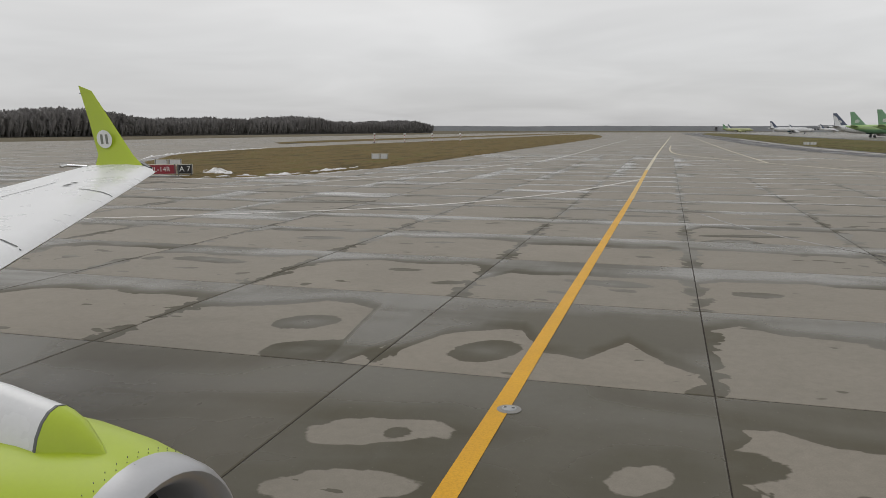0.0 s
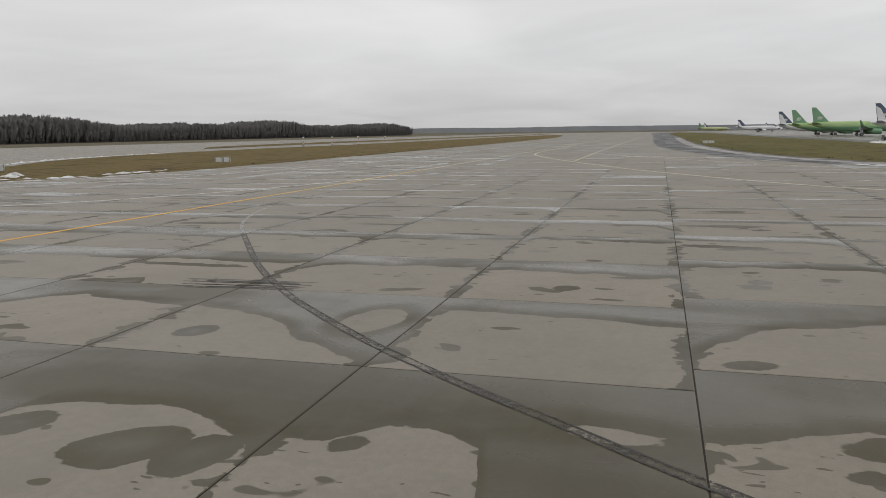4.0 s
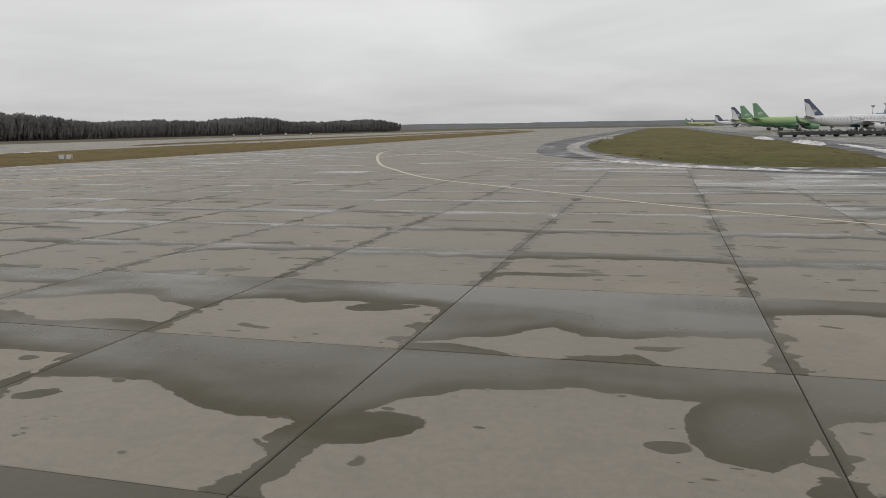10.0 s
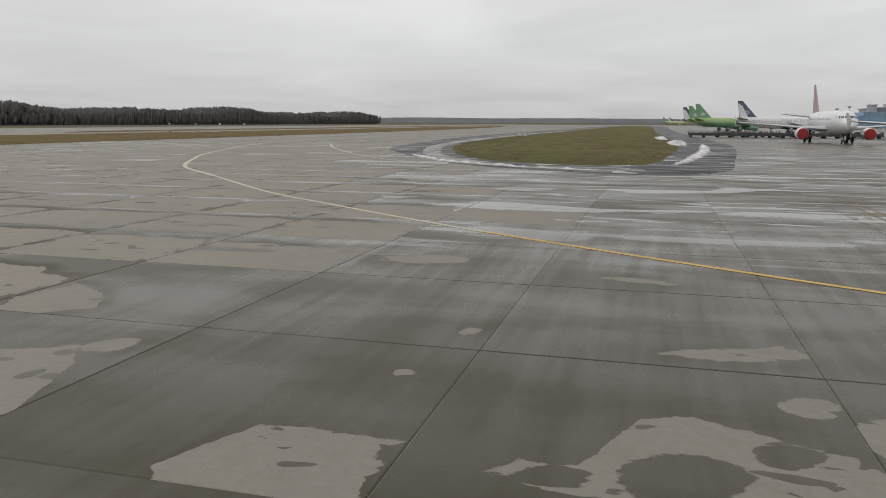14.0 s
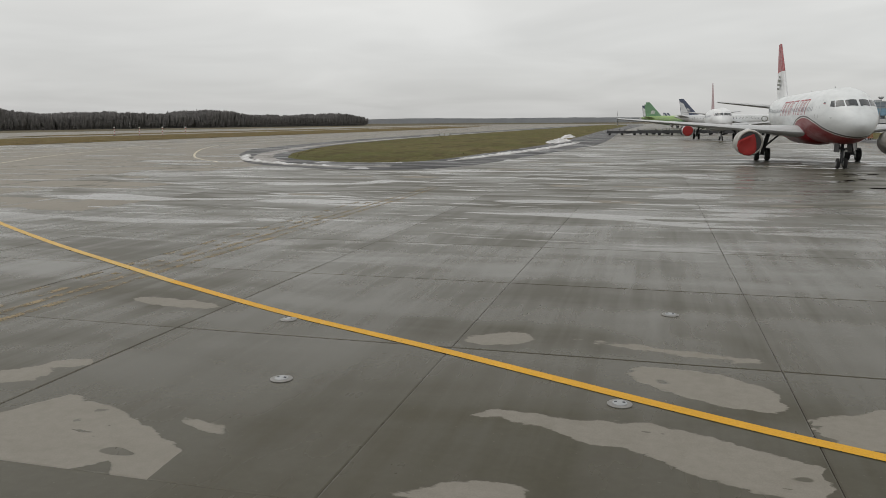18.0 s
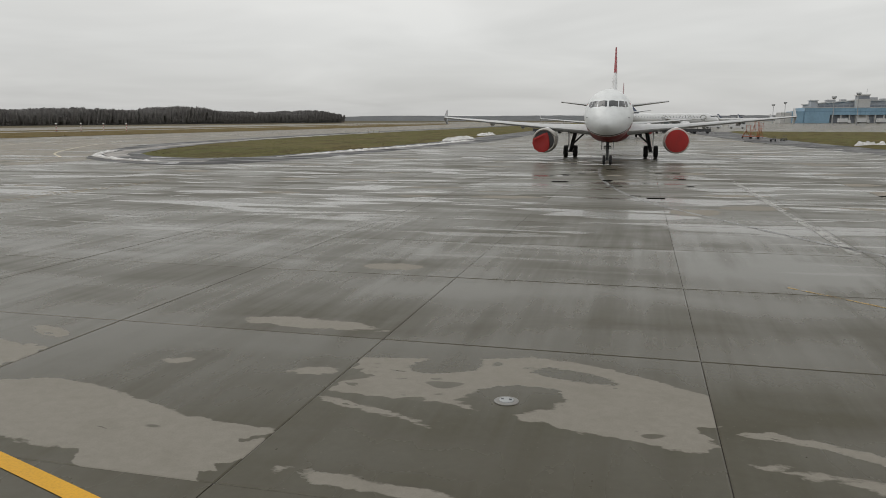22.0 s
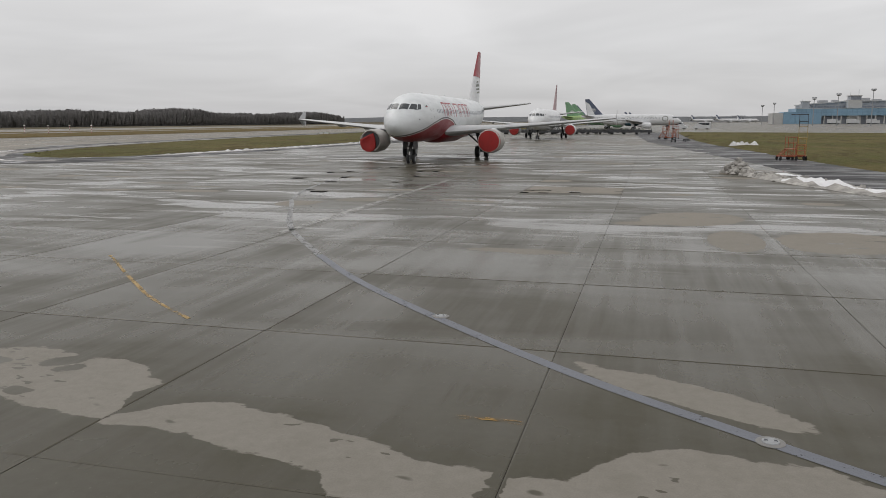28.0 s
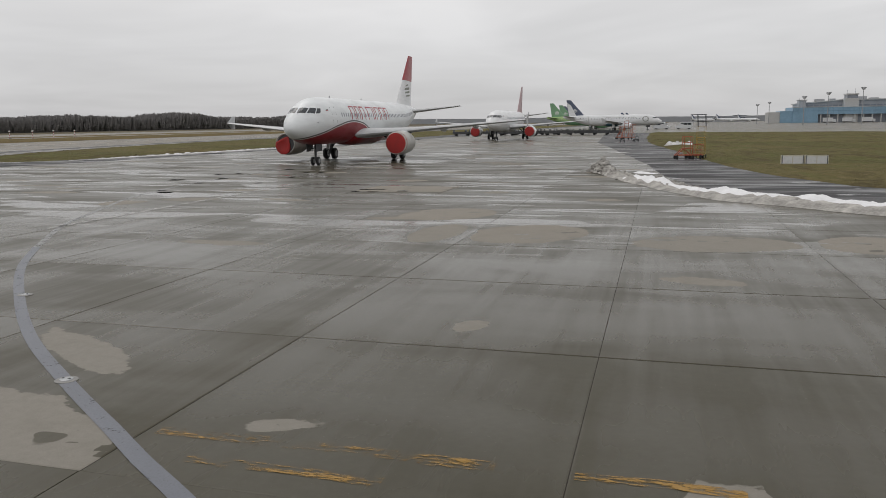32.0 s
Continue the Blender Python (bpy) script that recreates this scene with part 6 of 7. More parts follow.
def woodland(x0, x1, y0, y1, count, low, high, seed):
    """Bare trees: tapered trunks with rising twigs, built as one mass."""
    rng = np.random.default_rng(seed)
    verts, faces = [], []
    for _ in range(count):
        bx, by = rng.uniform(x0, x1), rng.uniform(y0, y1)
        h = rng.uniform(low, high) * (0.9 + 0.22 * math.sin(by * 0.03 + bx * 0.02) * math.sin(by * 0.011))
        fir = rng.random() < 0.03
        r = 0.16 + 0.012 * h
        k = len(verts)
        verts += [(bx - r, by, -1), (bx + r, by, -1), (bx, by + r, -1), (bx, by, h * 0.86)]
        faces += [(k, k + 1, k + 3), (k + 1, k + 2, k + 3), (k + 2, k, k + 3)]
        if fir:
            for lv in range(9):
                z = h * (0.15 + 0.83 * lv / 9)
                rad = (1 - lv / 9.5) * h * 0.16
                for _ in range(5):
                    a = rng.uniform(0, 6.283)
                    k = len(verts)
                    c, s = math.cos(a), math.sin(a)
                    verts += [(bx, by, z + h * 0.07), (bx + c * rad - s * rad * 0.4, by + s * rad + c * rad * 0.4, z - h * 0.03), (bx + c * rad + s * rad * 0.4, by + s * rad - c * rad * 0.4, z - h * 0.03)]
                    faces.append((k, k + 1, k + 2))
        else:
            for _ in range(88):
                z = h * rng.uniform(0.25, 0.93)
                spread = h * 0.17 * (1.1 - abs(z / h - 0.62) * 1.6)
                a = rng.uniform(0, 6.283)
                ln = spread * rng.uniform(0.5, 1.2)
                c, s = math.cos(a), math.sin(a)
                w = rng.uniform(0.06, 0.26)
                k = len(verts)
                verts += [(bx, by, z - ln * 0.9), (bx + c * ln - s * w, by + s * ln + c * w, z + ln * 0.45), (bx + c * ln * 0.8 + s * w, by + s * ln * 0.8 - c * w, z + ln * 0.8)]
                faces.append((k, k + 1, k + 2))
    me = bpy.data.meshes.new("woodland")
    me.from_pydata(verts, [], faces)
    me.materials.append(WOODS)
    return tagged(new("woodland", me), "dense belt of bare birches and dark firs", "forest", kind="stuff")


woodland(-352, -328, 150, 1080, 2600, 11.0, 15.0, 1)
woodland(-420, -350, 130, 1090, 3600, 13.0, 16.8, 2)
woodland(-335, -326, 150, 1075, 700, 4.0, 9.0, 3)
link("woodland_floor", a_box(-470, 130, -0.5, -345, 1095, 8.5), WOODS, None, "dark depth of the wood behind its front trees", kind="structure")


def ridge(y, x0, x1, base, high, step, seed):
    bm, last = bmesh.new(), None
    x = x0
    while x <= x1:
        h = high * (0.75 + 0.35 * noise.noise(Vector((x * 0.0016, seed, 0))) + 0.05 * noise.noise(Vector((x * 0.02, seed, 1))))
        pair = [bm.verts.new(p) for p in ((x, y, base), (x, y, h), (x, y + 120, h * 0.95), (x, y + 120, base))]
        if last:
            for k in range(3):
                bm.faces.new((last[k], last[k + 1], pair[k + 1], pair[k]))
        last = pair
        x += step
    bmesh.ops.recalc_face_normals(bm, faces=bm.faces)
    return bm


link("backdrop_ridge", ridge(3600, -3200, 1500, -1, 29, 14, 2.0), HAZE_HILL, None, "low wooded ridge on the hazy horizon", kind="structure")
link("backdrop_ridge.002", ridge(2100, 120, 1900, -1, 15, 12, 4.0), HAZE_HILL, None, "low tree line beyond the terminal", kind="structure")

# ---- concrete slabs, last ----
COLS = [-13.77, -8.86, -4.0, 0.91, 5.79, 10.65, 15.59, 20.35, 25.24, 30.1, 34.93, 39.75, 45.49, 50.28, 55.08, 59.94, 64.78, 69.56, 74.45, 79.33, 84.09, 89.02, 93.86, 98.69, 103.48, 108.29, 113.15, 118.01, 122.84, 127.68, 132.54]
ROWS_WEST = [5.25, 10.23, 15.2, 20.15, 25.1, 30.0, 34.95, 39.85, 44.8, 49.7, 54.6]
ROWS_EAST = [6.11, 11.2, 16.2, 21.15, 26.1, 31.05, 36.0, 40.9, 45.8, 50.7, 55.6]
GAP_WEST, GAP_EAST = 0.020, 0.015


def slab_mesh():
    bm = bmesh.new()
    uv = bm.loops.layers.uv.new("UVMap")
    c = 0.004
    low = [bm.verts.new((x, y, -0.05)) for x, y in ((0, 0), (1, 0), (1, 1), (0, 1))]
    mid = [bm.verts.new((x, y, -0.006)) for x, y in ((0, 0), (1, 0), (1, 1), (0, 1))]
    top = [bm.verts.new((x, y, 0.0)) for x, y in ((c, c), (1 - c, c), (1 - c, 1 - c), (c, 1 - c))]
    for k in range(4):
        j = (k + 1) % 4
        bm.faces.new((low[k], low[j], mid[j], mid[k]))
        bm.faces.new((mid[k], mid[j], top[j], top[k]))
    bm.faces.new(top)
    for f in bm.faces:
        for lp in f.loops:
            lp[uv].uv = lp.vert.co.xy
    me = bpy.data.meshes.new("slab")
    bm.to_mesh(me)
    bm.free()
    me.materials.append(SLAB_CONCRETE)
    return me


SLAB = slab_mesh()
slab_rng = random.Random(5)
STAINS = {}


def stain(col, row, far, near, dry=(), wet=()):
    """The dry field of one slab: its far and near edge in nine heights over the slab's near joint, more dry blots and damp blots in it, each as
    x, y, lean, half width, half depth."""
    STAINS[col, row] = (far, near, dry, wet)


stain(2, 0, (-1.00, -1.00, -1.00, -1.00, -1.00, -1.00, -1.00, -1.00, -1.00), (0.00, 0.00, 0.00, 0.00, 0.00, 0.00, 0.00, 0.00, 0.00), dry=[(-2.88, 7.96, 0.29, 0.85, 0.45), (-2.78, 6.50, 0.29, 0.69, 0.37), (0.06, 7.46, 0.29, 0.35, 0.34), (-4.30, 9.48, 0.29, 0.34, 0.55)], wet=[(-2.71, 7.94, 0.29, 0.13, 0.13)])
stain(3, 0, (3.91, 3.96, 3.64, 3.50, 3.26, 3.13, 3.16, 1.85, 1.68), (-0.40, -0.40, -0.40, -0.40, -0.40, -0.40, -0.40, -0.40, -0.40), wet=[(2.18, 7.13, 0.28, 0.60, 0.51), (0.87, 8.01, 0.28, 0.66, 0.42), (4.05, 7.82, 0.28, 0.29, 0.27)])
stain(4, 0, (2.92, 2.75, 2.62, 2.59, 2.57, 2.30, 2.09, 2.42, 2.43), (-0.40, -0.40, -0.40, -0.40, -0.40, -0.40, -0.40, -0.40, -0.40))
stain(5, 0, (-0.75, -0.75, 2.29, 2.71, 2.69, 2.83, 2.65, 2.19, 1.82), (-0.40, -0.40, -0.40, -0.40, -0.40, -0.40, -0.40, -0.40, -0.40), wet=[(15.00, 6.78, 0.26, 0.44, 0.61), (14.10, 6.83, 0.26, 0.63, 0.61), (12.32, 7.12, 0.25, 0.38, 0.40)])
stain(6, 0, (2.15, 2.26, 2.92, 2.86, 2.46, -0.75, -0.75, -0.75, -0.75), (-0.40, -0.40, -0.40, -0.40, -0.40, -0.40, -0.40, -0.40, -0.40), dry=[(19.31, 8.43, -0.12, 0.59, 0.23)], wet=[(16.53, 7.47, 0.25, 0.19, 0.21)])
stain(7, 0, (2.29, 2.42, 2.86, 3.08, 2.94, 2.94, 2.98, 3.20, 3.26), (-0.40, -0.40, -0.40, -0.40, -0.40, -0.40, -0.40, -0.40, -0.40), wet=[(22.25, 8.68, 0.23, 0.43, 0.35), (21.88, 7.92, 0.24, 0.19, 0.17)])
stain(8, 0, (2.74, 3.27, 3.11, 3.18, 3.25, 3.24, 3.27, 3.20, 3.24), (0.42, 0.42, -0.40, -0.40, -0.40, -0.40, -0.40, -0.40, -0.40))
stain(9, 0, (3.47, 3.53, 3.67, 3.79, 3.79, 3.60, 3.65, 3.70, 3.72), (0.64, 0.71, 0.80, 0.65, -0.40, -0.40, -0.40, -0.40, -0.40), wet=[(32.60, 8.12, -0.08, 1.75, 0.68)])
stain(10, 0, (2.50, 2.65, 2.73, 2.82, 2.52, 2.11, 1.91, 2.02, 2.12), (0.40, 0.32, -0.40, -0.40, -0.40, -0.40, -0.40, -0.40, -0.40), wet=[(35.64, 8.07, 0.24, 0.27, 0.23), (35.05, 7.63, 0.25, 0.26, 0.34)])
stain(11, 0, (1.61, 2.90, 3.41, 3.60, 3.79, 3.69, 3.64, 3.78, 3.92), (0.48, -0.40, -0.40, -0.40, -0.40, -0.40, -0.40, -0.40, -0.40), wet=[(40.28, 8.01, 0.24, 0.70, 0.50), (44.72, 9.06, 0.24, 0.73, 1.11)])
stain(12, 0, (3.30, 3.38, 3.37, 3.35, 3.17, 2.69, 1.90, 1.31, 1.07), (-0.40, -0.40, -0.40, -0.40, -0.40, -0.40, -0.40, -0.40, -0.40))
stain(13, 0, (2.21, 2.71, 2.90, 2.96, 3.02, 3.21, 3.56, 2.84, 1.14), (-0.40, -0.40, -0.40, -0.40, -0.40, -0.40, -0.40, -0.40, -0.40), dry=[(54.38, 9.88, 0.25, 0.33, 0.40)], wet=[(50.80, 8.13, 0.25, 0.33, 0.24), (54.21, 8.36, 0.25, 0.13, 0.20)])
stain(14, 0, (0.05, 0.05, 0.05, 0.05, 0.05, 1.50, 1.63, 1.57, 1.54), (0.40, 0.40, 0.40, 0.40, 0.40, -0.40, -0.40, -0.40, -0.40), dry=[(59.15, 9.87, 0.29, 0.19, 0.16)])
stain(15, 0, (0.72, 0.72, 1.44, 1.40, 2.91, 3.22, 2.86, 2.50, 2.40), (1.07, 1.07, 0.96, 0.81, 0.66, 0.35, -0.40, -0.40, -0.40), dry=[(64.39, 9.92, 0.28, 0.34, 0.35)], wet=[(63.91, 8.42, 0.28, 0.36, 0.30), (62.76, 7.53, 0.28, 0.65, 0.54), (61.61, 7.27, 0.28, 0.38, 0.26)])
stain(16, 0, (3.54, 3.81, 3.93, 3.86, 3.79, 3.84, 3.98, 4.05, 4.24), (-0.40, -0.40, -0.40, -0.40, -0.40, -0.40, -0.40, -0.40, -0.40), wet=[(65.33, 8.84, 0.28, 0.36, 0.60), (67.04, 7.88, -0.44, 1.14, 0.46), (65.72, 7.49, 0.28, 0.17, 0.13)])
stain(17, 0, (1.87, 2.11, 2.68, 2.85, 2.95, -0.75, -0.75, -0.75, -0.75), (-0.40, -0.40, -0.40, -0.40, -0.40, -0.40, -0.40, -0.40, -0.40), dry=[(73.75, 8.44, 0.27, 0.43, 0.38), (74.09, 9.03, 0.26, 0.29, 0.23)], wet=[(70.83, 8.17, 0.28, 0.54, 0.44)])
stain(18, 0, (0.64, 1.86, 1.65, 1.45, 1.09, 0.63, -6.39, -6.46, -6.46), (0.62, 0.51, -0.40, -0.40, 0.35, -0.40, -0.40, -0.40, -0.40), dry=[(77.22, 7.50, -0.33, 0.29, 0.10)])
stain(19, 0, (2.06, 2.06, 2.79, 2.66, 2.64, 2.70, 2.54, 2.26, 1.93), (2.41, 2.41, 2.42, 2.32, 1.91, 1.86, 1.39, 1.17, 1.15), dry=[(83.06, 10.29, -0.40, 1.02, 0.59), (80.67, 6.62, 0.26, 0.54, 0.26)])
stain(20, 0, (3.26, 3.50, 4.04, 3.88, 4.01, 3.82, 3.69, 3.48, 3.39), (2.56, 2.56, 2.32, 1.95, 1.73, 1.61, 1.46, 1.12, 0.92), dry=[(88.36, 10.33, -0.32, 0.38, 0.20), (86.45, 7.02, -0.30, 1.85, 0.18)])
stain(21, 0, (1.85, 2.09, 2.30, 2.10, 2.03, 1.72, 1.48, 1.40, 1.26), (1.17, 1.06, 0.78, 0.49, 0.31, 0.36, -0.40, -0.40, -0.40), dry=[(91.33, 9.45, 0.24, 0.25, 0.13), (93.40, 9.46, 0.24, 0.32, 0.17)])
stain(22, 0, (4.08, 4.24, 4.35, 4.55, 4.70, 4.60, 4.39, 4.02, 3.64), (2.73, 2.59, 2.58, 2.57, 2.39, 2.19, 1.99, 1.84, 1.81), dry=[(95.31, 6.41, -0.13, 1.06, 0.15), (94.69, 8.30, -0.29, 0.63, 0.11)], wet=[(96.29, 9.05, 0.25, 0.67, 0.48), (95.15, 10.14, 0.25, 0.52, 0.33), (97.01, 10.10, -0.24, 0.59, 0.22)])
stain(23, 0, (2.60, 2.65, 2.39, 2.18, 2.04, 1.88, 1.74, 1.68, 1.68), (2.43, 2.37, 2.21, 1.89, 1.70, 1.54, 1.47, 1.40, 1.37), dry=[(101.98, 8.80, -0.32, 1.34, 0.44), (100.78, 7.40, -0.22, 1.73, 0.17)])
stain(24, 0, (2.36, 2.46, 3.16, 3.28, 3.24, 3.18, 3.10, 2.80, 2.42), (2.25, 2.25, 1.88, 1.65, 1.51, 1.41, 1.24, 1.13, 1.09), dry=[(104.68, 7.22, -0.19, 0.78, 0.11), (104.51, 6.32, -0.22, 0.61, 0.10)], wet=[(106.20, 8.96, 0.26, 0.27, 0.19), (104.71, 8.74, 0.26, 0.26, 0.17), (106.60, 8.72, 0.26, 0.16, 0.14)])
stain(25, 0, (1.16, 1.77, 1.92, 1.78, 1.61, 1.39, 1.11, 0.86, 0.94), (0.99, 0.98, 0.90, 0.71, 0.56, 0.45, -0.40, -0.40, -0.40))
stain(26, 0, (0.82, 0.93, 1.71, 1.93, 1.81, 1.78, 1.38, 1.04, 0.68), (0.36, -0.40, -0.40, -0.40, -0.40, -0.40, -0.40, -0.40, -0.40), dry=[(114.97, 9.74, -0.55, 1.28, 0.47)])
stain(27, 0, (-1.00, -1.00, -1.00, -1.00, -1.00, -1.00, -1.00, -1.00, -1.00), (0.00, 0.00, 0.00, 0.00, 0.00, 0.00, 0.00, 0.00, 0.00), dry=[(119.47, 7.71, 0.25, 0.42, 0.17), (119.40, 7.69, 0.26, 0.38, 0.21)])
stain(28, 0, (-0.75, -0.75, 1.32, 1.31, -0.75, -0.75, -0.75, -0.75, -0.75), (-0.40, -0.40, -0.40, -0.40, -0.40, -0.40, -0.40, -0.40, -0.40))
stain(1, 1, (2.63, 2.76, 3.04, 3.40, 3.88, 3.83, 3.49, -0.75, 1.34), (-0.40, -0.40, -0.40, -0.40, -0.40, -0.40, -0.40, -0.40, -0.40), wet=[(-5.14, 10.76, 0.29, 0.78, 0.64), (-6.04, 12.38, 0.29, 0.50, 0.53)])
stain(2, 1, (0.29, 1.99, 2.54, 2.74, 1.37, 1.16, 2.28, 1.29, 0.77), (-0.40, -0.40, -0.40, -0.40, -0.40, -0.40, -0.40, -0.40, -0.40), wet=[(-2.45, 11.46, 0.29, 0.56, 0.61)])
stain(3, 1, (3.38, 4.01, 3.58, 3.49, 3.39, 3.25, 3.35, 2.62, 2.58), (-0.40, -0.40, -0.40, -0.40, -0.40, -0.40, -0.40, -0.40, -0.40), wet=[(3.89, 13.52, 0.26, 0.40, 0.33), (5.43, 13.04, 0.26, 0.55, 0.90), (4.86, 12.22, 0.27, 0.25, 0.20)])
stain(4, 1, (2.03, 2.40, 3.21, 3.62, 3.35, 3.25, 3.17, 3.07, 2.95), (-0.40, -0.40, -0.40, -0.40, -0.40, -0.40, -0.40, -0.40, -0.40))
stain(5, 1, (3.12, 3.05, 2.85, 2.59, 2.13, 1.35, 0.96, 0.45, 0.23), (-0.40, -0.40, -0.40, -0.40, -0.40, -0.40, -0.40, -0.40, -0.40), dry=[(14.75, 12.97, 0.26, 0.57, 0.97)], wet=[(11.90, 11.55, 0.26, 0.37, 0.39)])
stain(6, 1, (3.79, 3.88, 3.81, 3.76, 3.72, 3.73, 3.66, 3.44, 3.34), (-0.40, -0.40, -0.40, -0.40, -0.40, -0.40, -0.40, -0.40, -0.40), wet=[(15.73, 10.82, 0.27, 0.32, 0.47)])
stain(7, 1, (0.62, 1.75, 2.53, 2.82, 2.97, 3.25, 3.53, 3.51, 3.50), (-0.40, -0.40, -0.40, -0.40, -0.40, -0.40, -0.40, -0.40, -0.40), wet=[(20.59, 13.07, 0.21, 0.58, 0.51), (21.21, 11.57, 0.22, 0.52, 0.27)])
stain(8, 1, (3.36, 3.41, 3.52, 3.51, 3.49, 3.36, 3.23, 3.26, 3.28), (0.74, 0.52, -0.40, -0.40, -0.40, -0.40, -0.40, -0.40, -0.40))
stain(9, 1, (1.72, 1.84, 2.11, 2.45, 2.70, 2.73, 2.22, 1.98, 1.80), (0.79, 0.85, 0.87, 0.58, 0.38, 0.43, 0.70, 0.70, 0.62), dry=[(30.84, 11.05, 0.23, 0.52, 0.30)])
stain(10, 1, (2.41, 2.80, 2.95, 2.67, 3.00, 2.96, 2.81, 2.94, 2.81), (-0.40, -0.40, -0.40, -0.40, -0.40, -0.40, -0.40, -0.40, -0.40), wet=[(38.40, 13.85, 0.22, 0.69, 0.38)])
stain(11, 1, (0.38, 0.81, 1.09, 1.88, 1.35, 1.34, 1.73, 1.71, 1.89), (0.40, 0.37, 0.27, -0.40, 0.29, 0.50, -0.40, -0.40, -0.40))
stain(12, 1, (3.46, 3.58, 3.82, 3.74, 3.61, 3.75, 3.21, 2.86, 2.80), (-0.40, -0.40, -0.40, -0.40, -0.40, -0.40, -0.40, -0.40, -0.40), wet=[(49.33, 14.77, 0.23, 0.44, 0.56)])
stain(13, 1, (2.43, 2.25, 1.95, 1.32, 0.28, 0.28, 0.28, 0.28, 0.28), (-0.40, -0.40, -0.40, 0.36, 0.63, 0.63, 0.63, 0.63, 0.63))
stain(14, 1, (-1.00, -1.00, -1.00, -1.00, -1.00, -1.00, -1.00, -1.00, -1.00), (0.00, 0.00, 0.00, 0.00, 0.00, 0.00, 0.00, 0.00, 0.00), dry=[(59.55, 12.25, 0.30, 0.22, 0.27)])
stain(15, 1, (-1.00, -1.00, -1.00, -1.00, -1.00, -1.00, -1.00, -1.00, -1.00), (0.00, 0.00, 0.00, 0.00, 0.00, 0.00, 0.00, 0.00, 0.00), dry=[(63.83, 12.10, 0.28, 1.02, 0.31), (64.41, 12.31, 0.28, 0.27, 0.48)])
stain(16, 1, (-1.00, -1.00, -1.00, -1.00, -1.00, -1.00, -1.00, -1.00, -1.00), (0.00, 0.00, 0.00, 0.00, 0.00, 0.00, 0.00, 0.00, 0.00), dry=[(67.32, 11.83, -0.19, 1.14, 0.33)])
stain(17, 1, (-1.00, -1.00, -1.00, -1.00, -1.00, -1.00, -1.00, -1.00, -1.00), (0.00, 0.00, 0.00, 0.00, 0.00, 0.00, 0.00, 0.00, 0.00), dry=[(74.77, 11.64, 0.26, 0.23, 0.16), (73.22, 12.83, -0.13, 0.94, 0.28)])
stain(19, 1, (-1.00, -1.00, -1.00, -1.00, -1.00, -1.00, -1.00, -1.00, -1.00), (0.00, 0.00, 0.00, 0.00, 0.00, 0.00, 0.00, 0.00, 0.00), dry=[(80.00, 11.92, 0.26, 0.56, 0.38), (82.87, 11.76, -0.21, 1.12, 0.16)])
stain(21, 1, (-1.00, -1.00, -1.00, -1.00, -1.00, -1.00, -1.00, -1.00, -1.00), (0.00, 0.00, 0.00, 0.00, 0.00, 0.00, 0.00, 0.00, 0.00), dry=[(92.10, 11.80, -0.03, 1.22, 0.32)])
stain(27, 1, (-1.00, -1.00, -1.00, -1.00, -1.00, -1.00, -1.00, -1.00, -1.00), (0.00, 0.00, 0.00, 0.00, 0.00, 0.00, 0.00, 0.00, 0.00), dry=[(120.58, 12.52, 0.23, 0.31, 0.40)])
for k_ in (0, 1):
    stain(k_, 0, (-1,) * 9, (0,) * 9)
stain(26, 3, (-1,) * 9, (0,) * 9, dry=[(116.9, 23.4, 0.2, 0.8, 2.0)])
stain(27, 3, (-1,) * 9, (0,) * 9, dry=[(119.75, 23.7, 0.2, 1.85, 2.05)])
stain(28, 3, (-1,) * 9, (0,) * 9, dry=[(125.2, 22.7, 0.1, 2.3, 1.5)])
stain(29, 3, (-1,) * 9, (0,) * 9, dry=[(129.4, 23.2, 0.1, 1.4, 1.6)])
stain(26, 4, (-1,) * 9, (0,) * 9, dry=[(115.9, 28.4, 0.2, 1.8, 2.0), (114.3, 26.8, 0.2, 1.1, 0.5)])
stain(25, 6, (5.4,) * 9, (1.4,) * 9)
stain(25, 7, (-1,) * 9, (0,) * 9, dry=[(108.8, 44.8, 0.1, 1.3, 0.9)])
stain(23, 4, (-1,) * 9, (0,) * 9, dry=[(99.8, 30.2, 0.2, 0.9, 1.2)])

NONE = (0.0, 0.0, -9.0, -9.0)


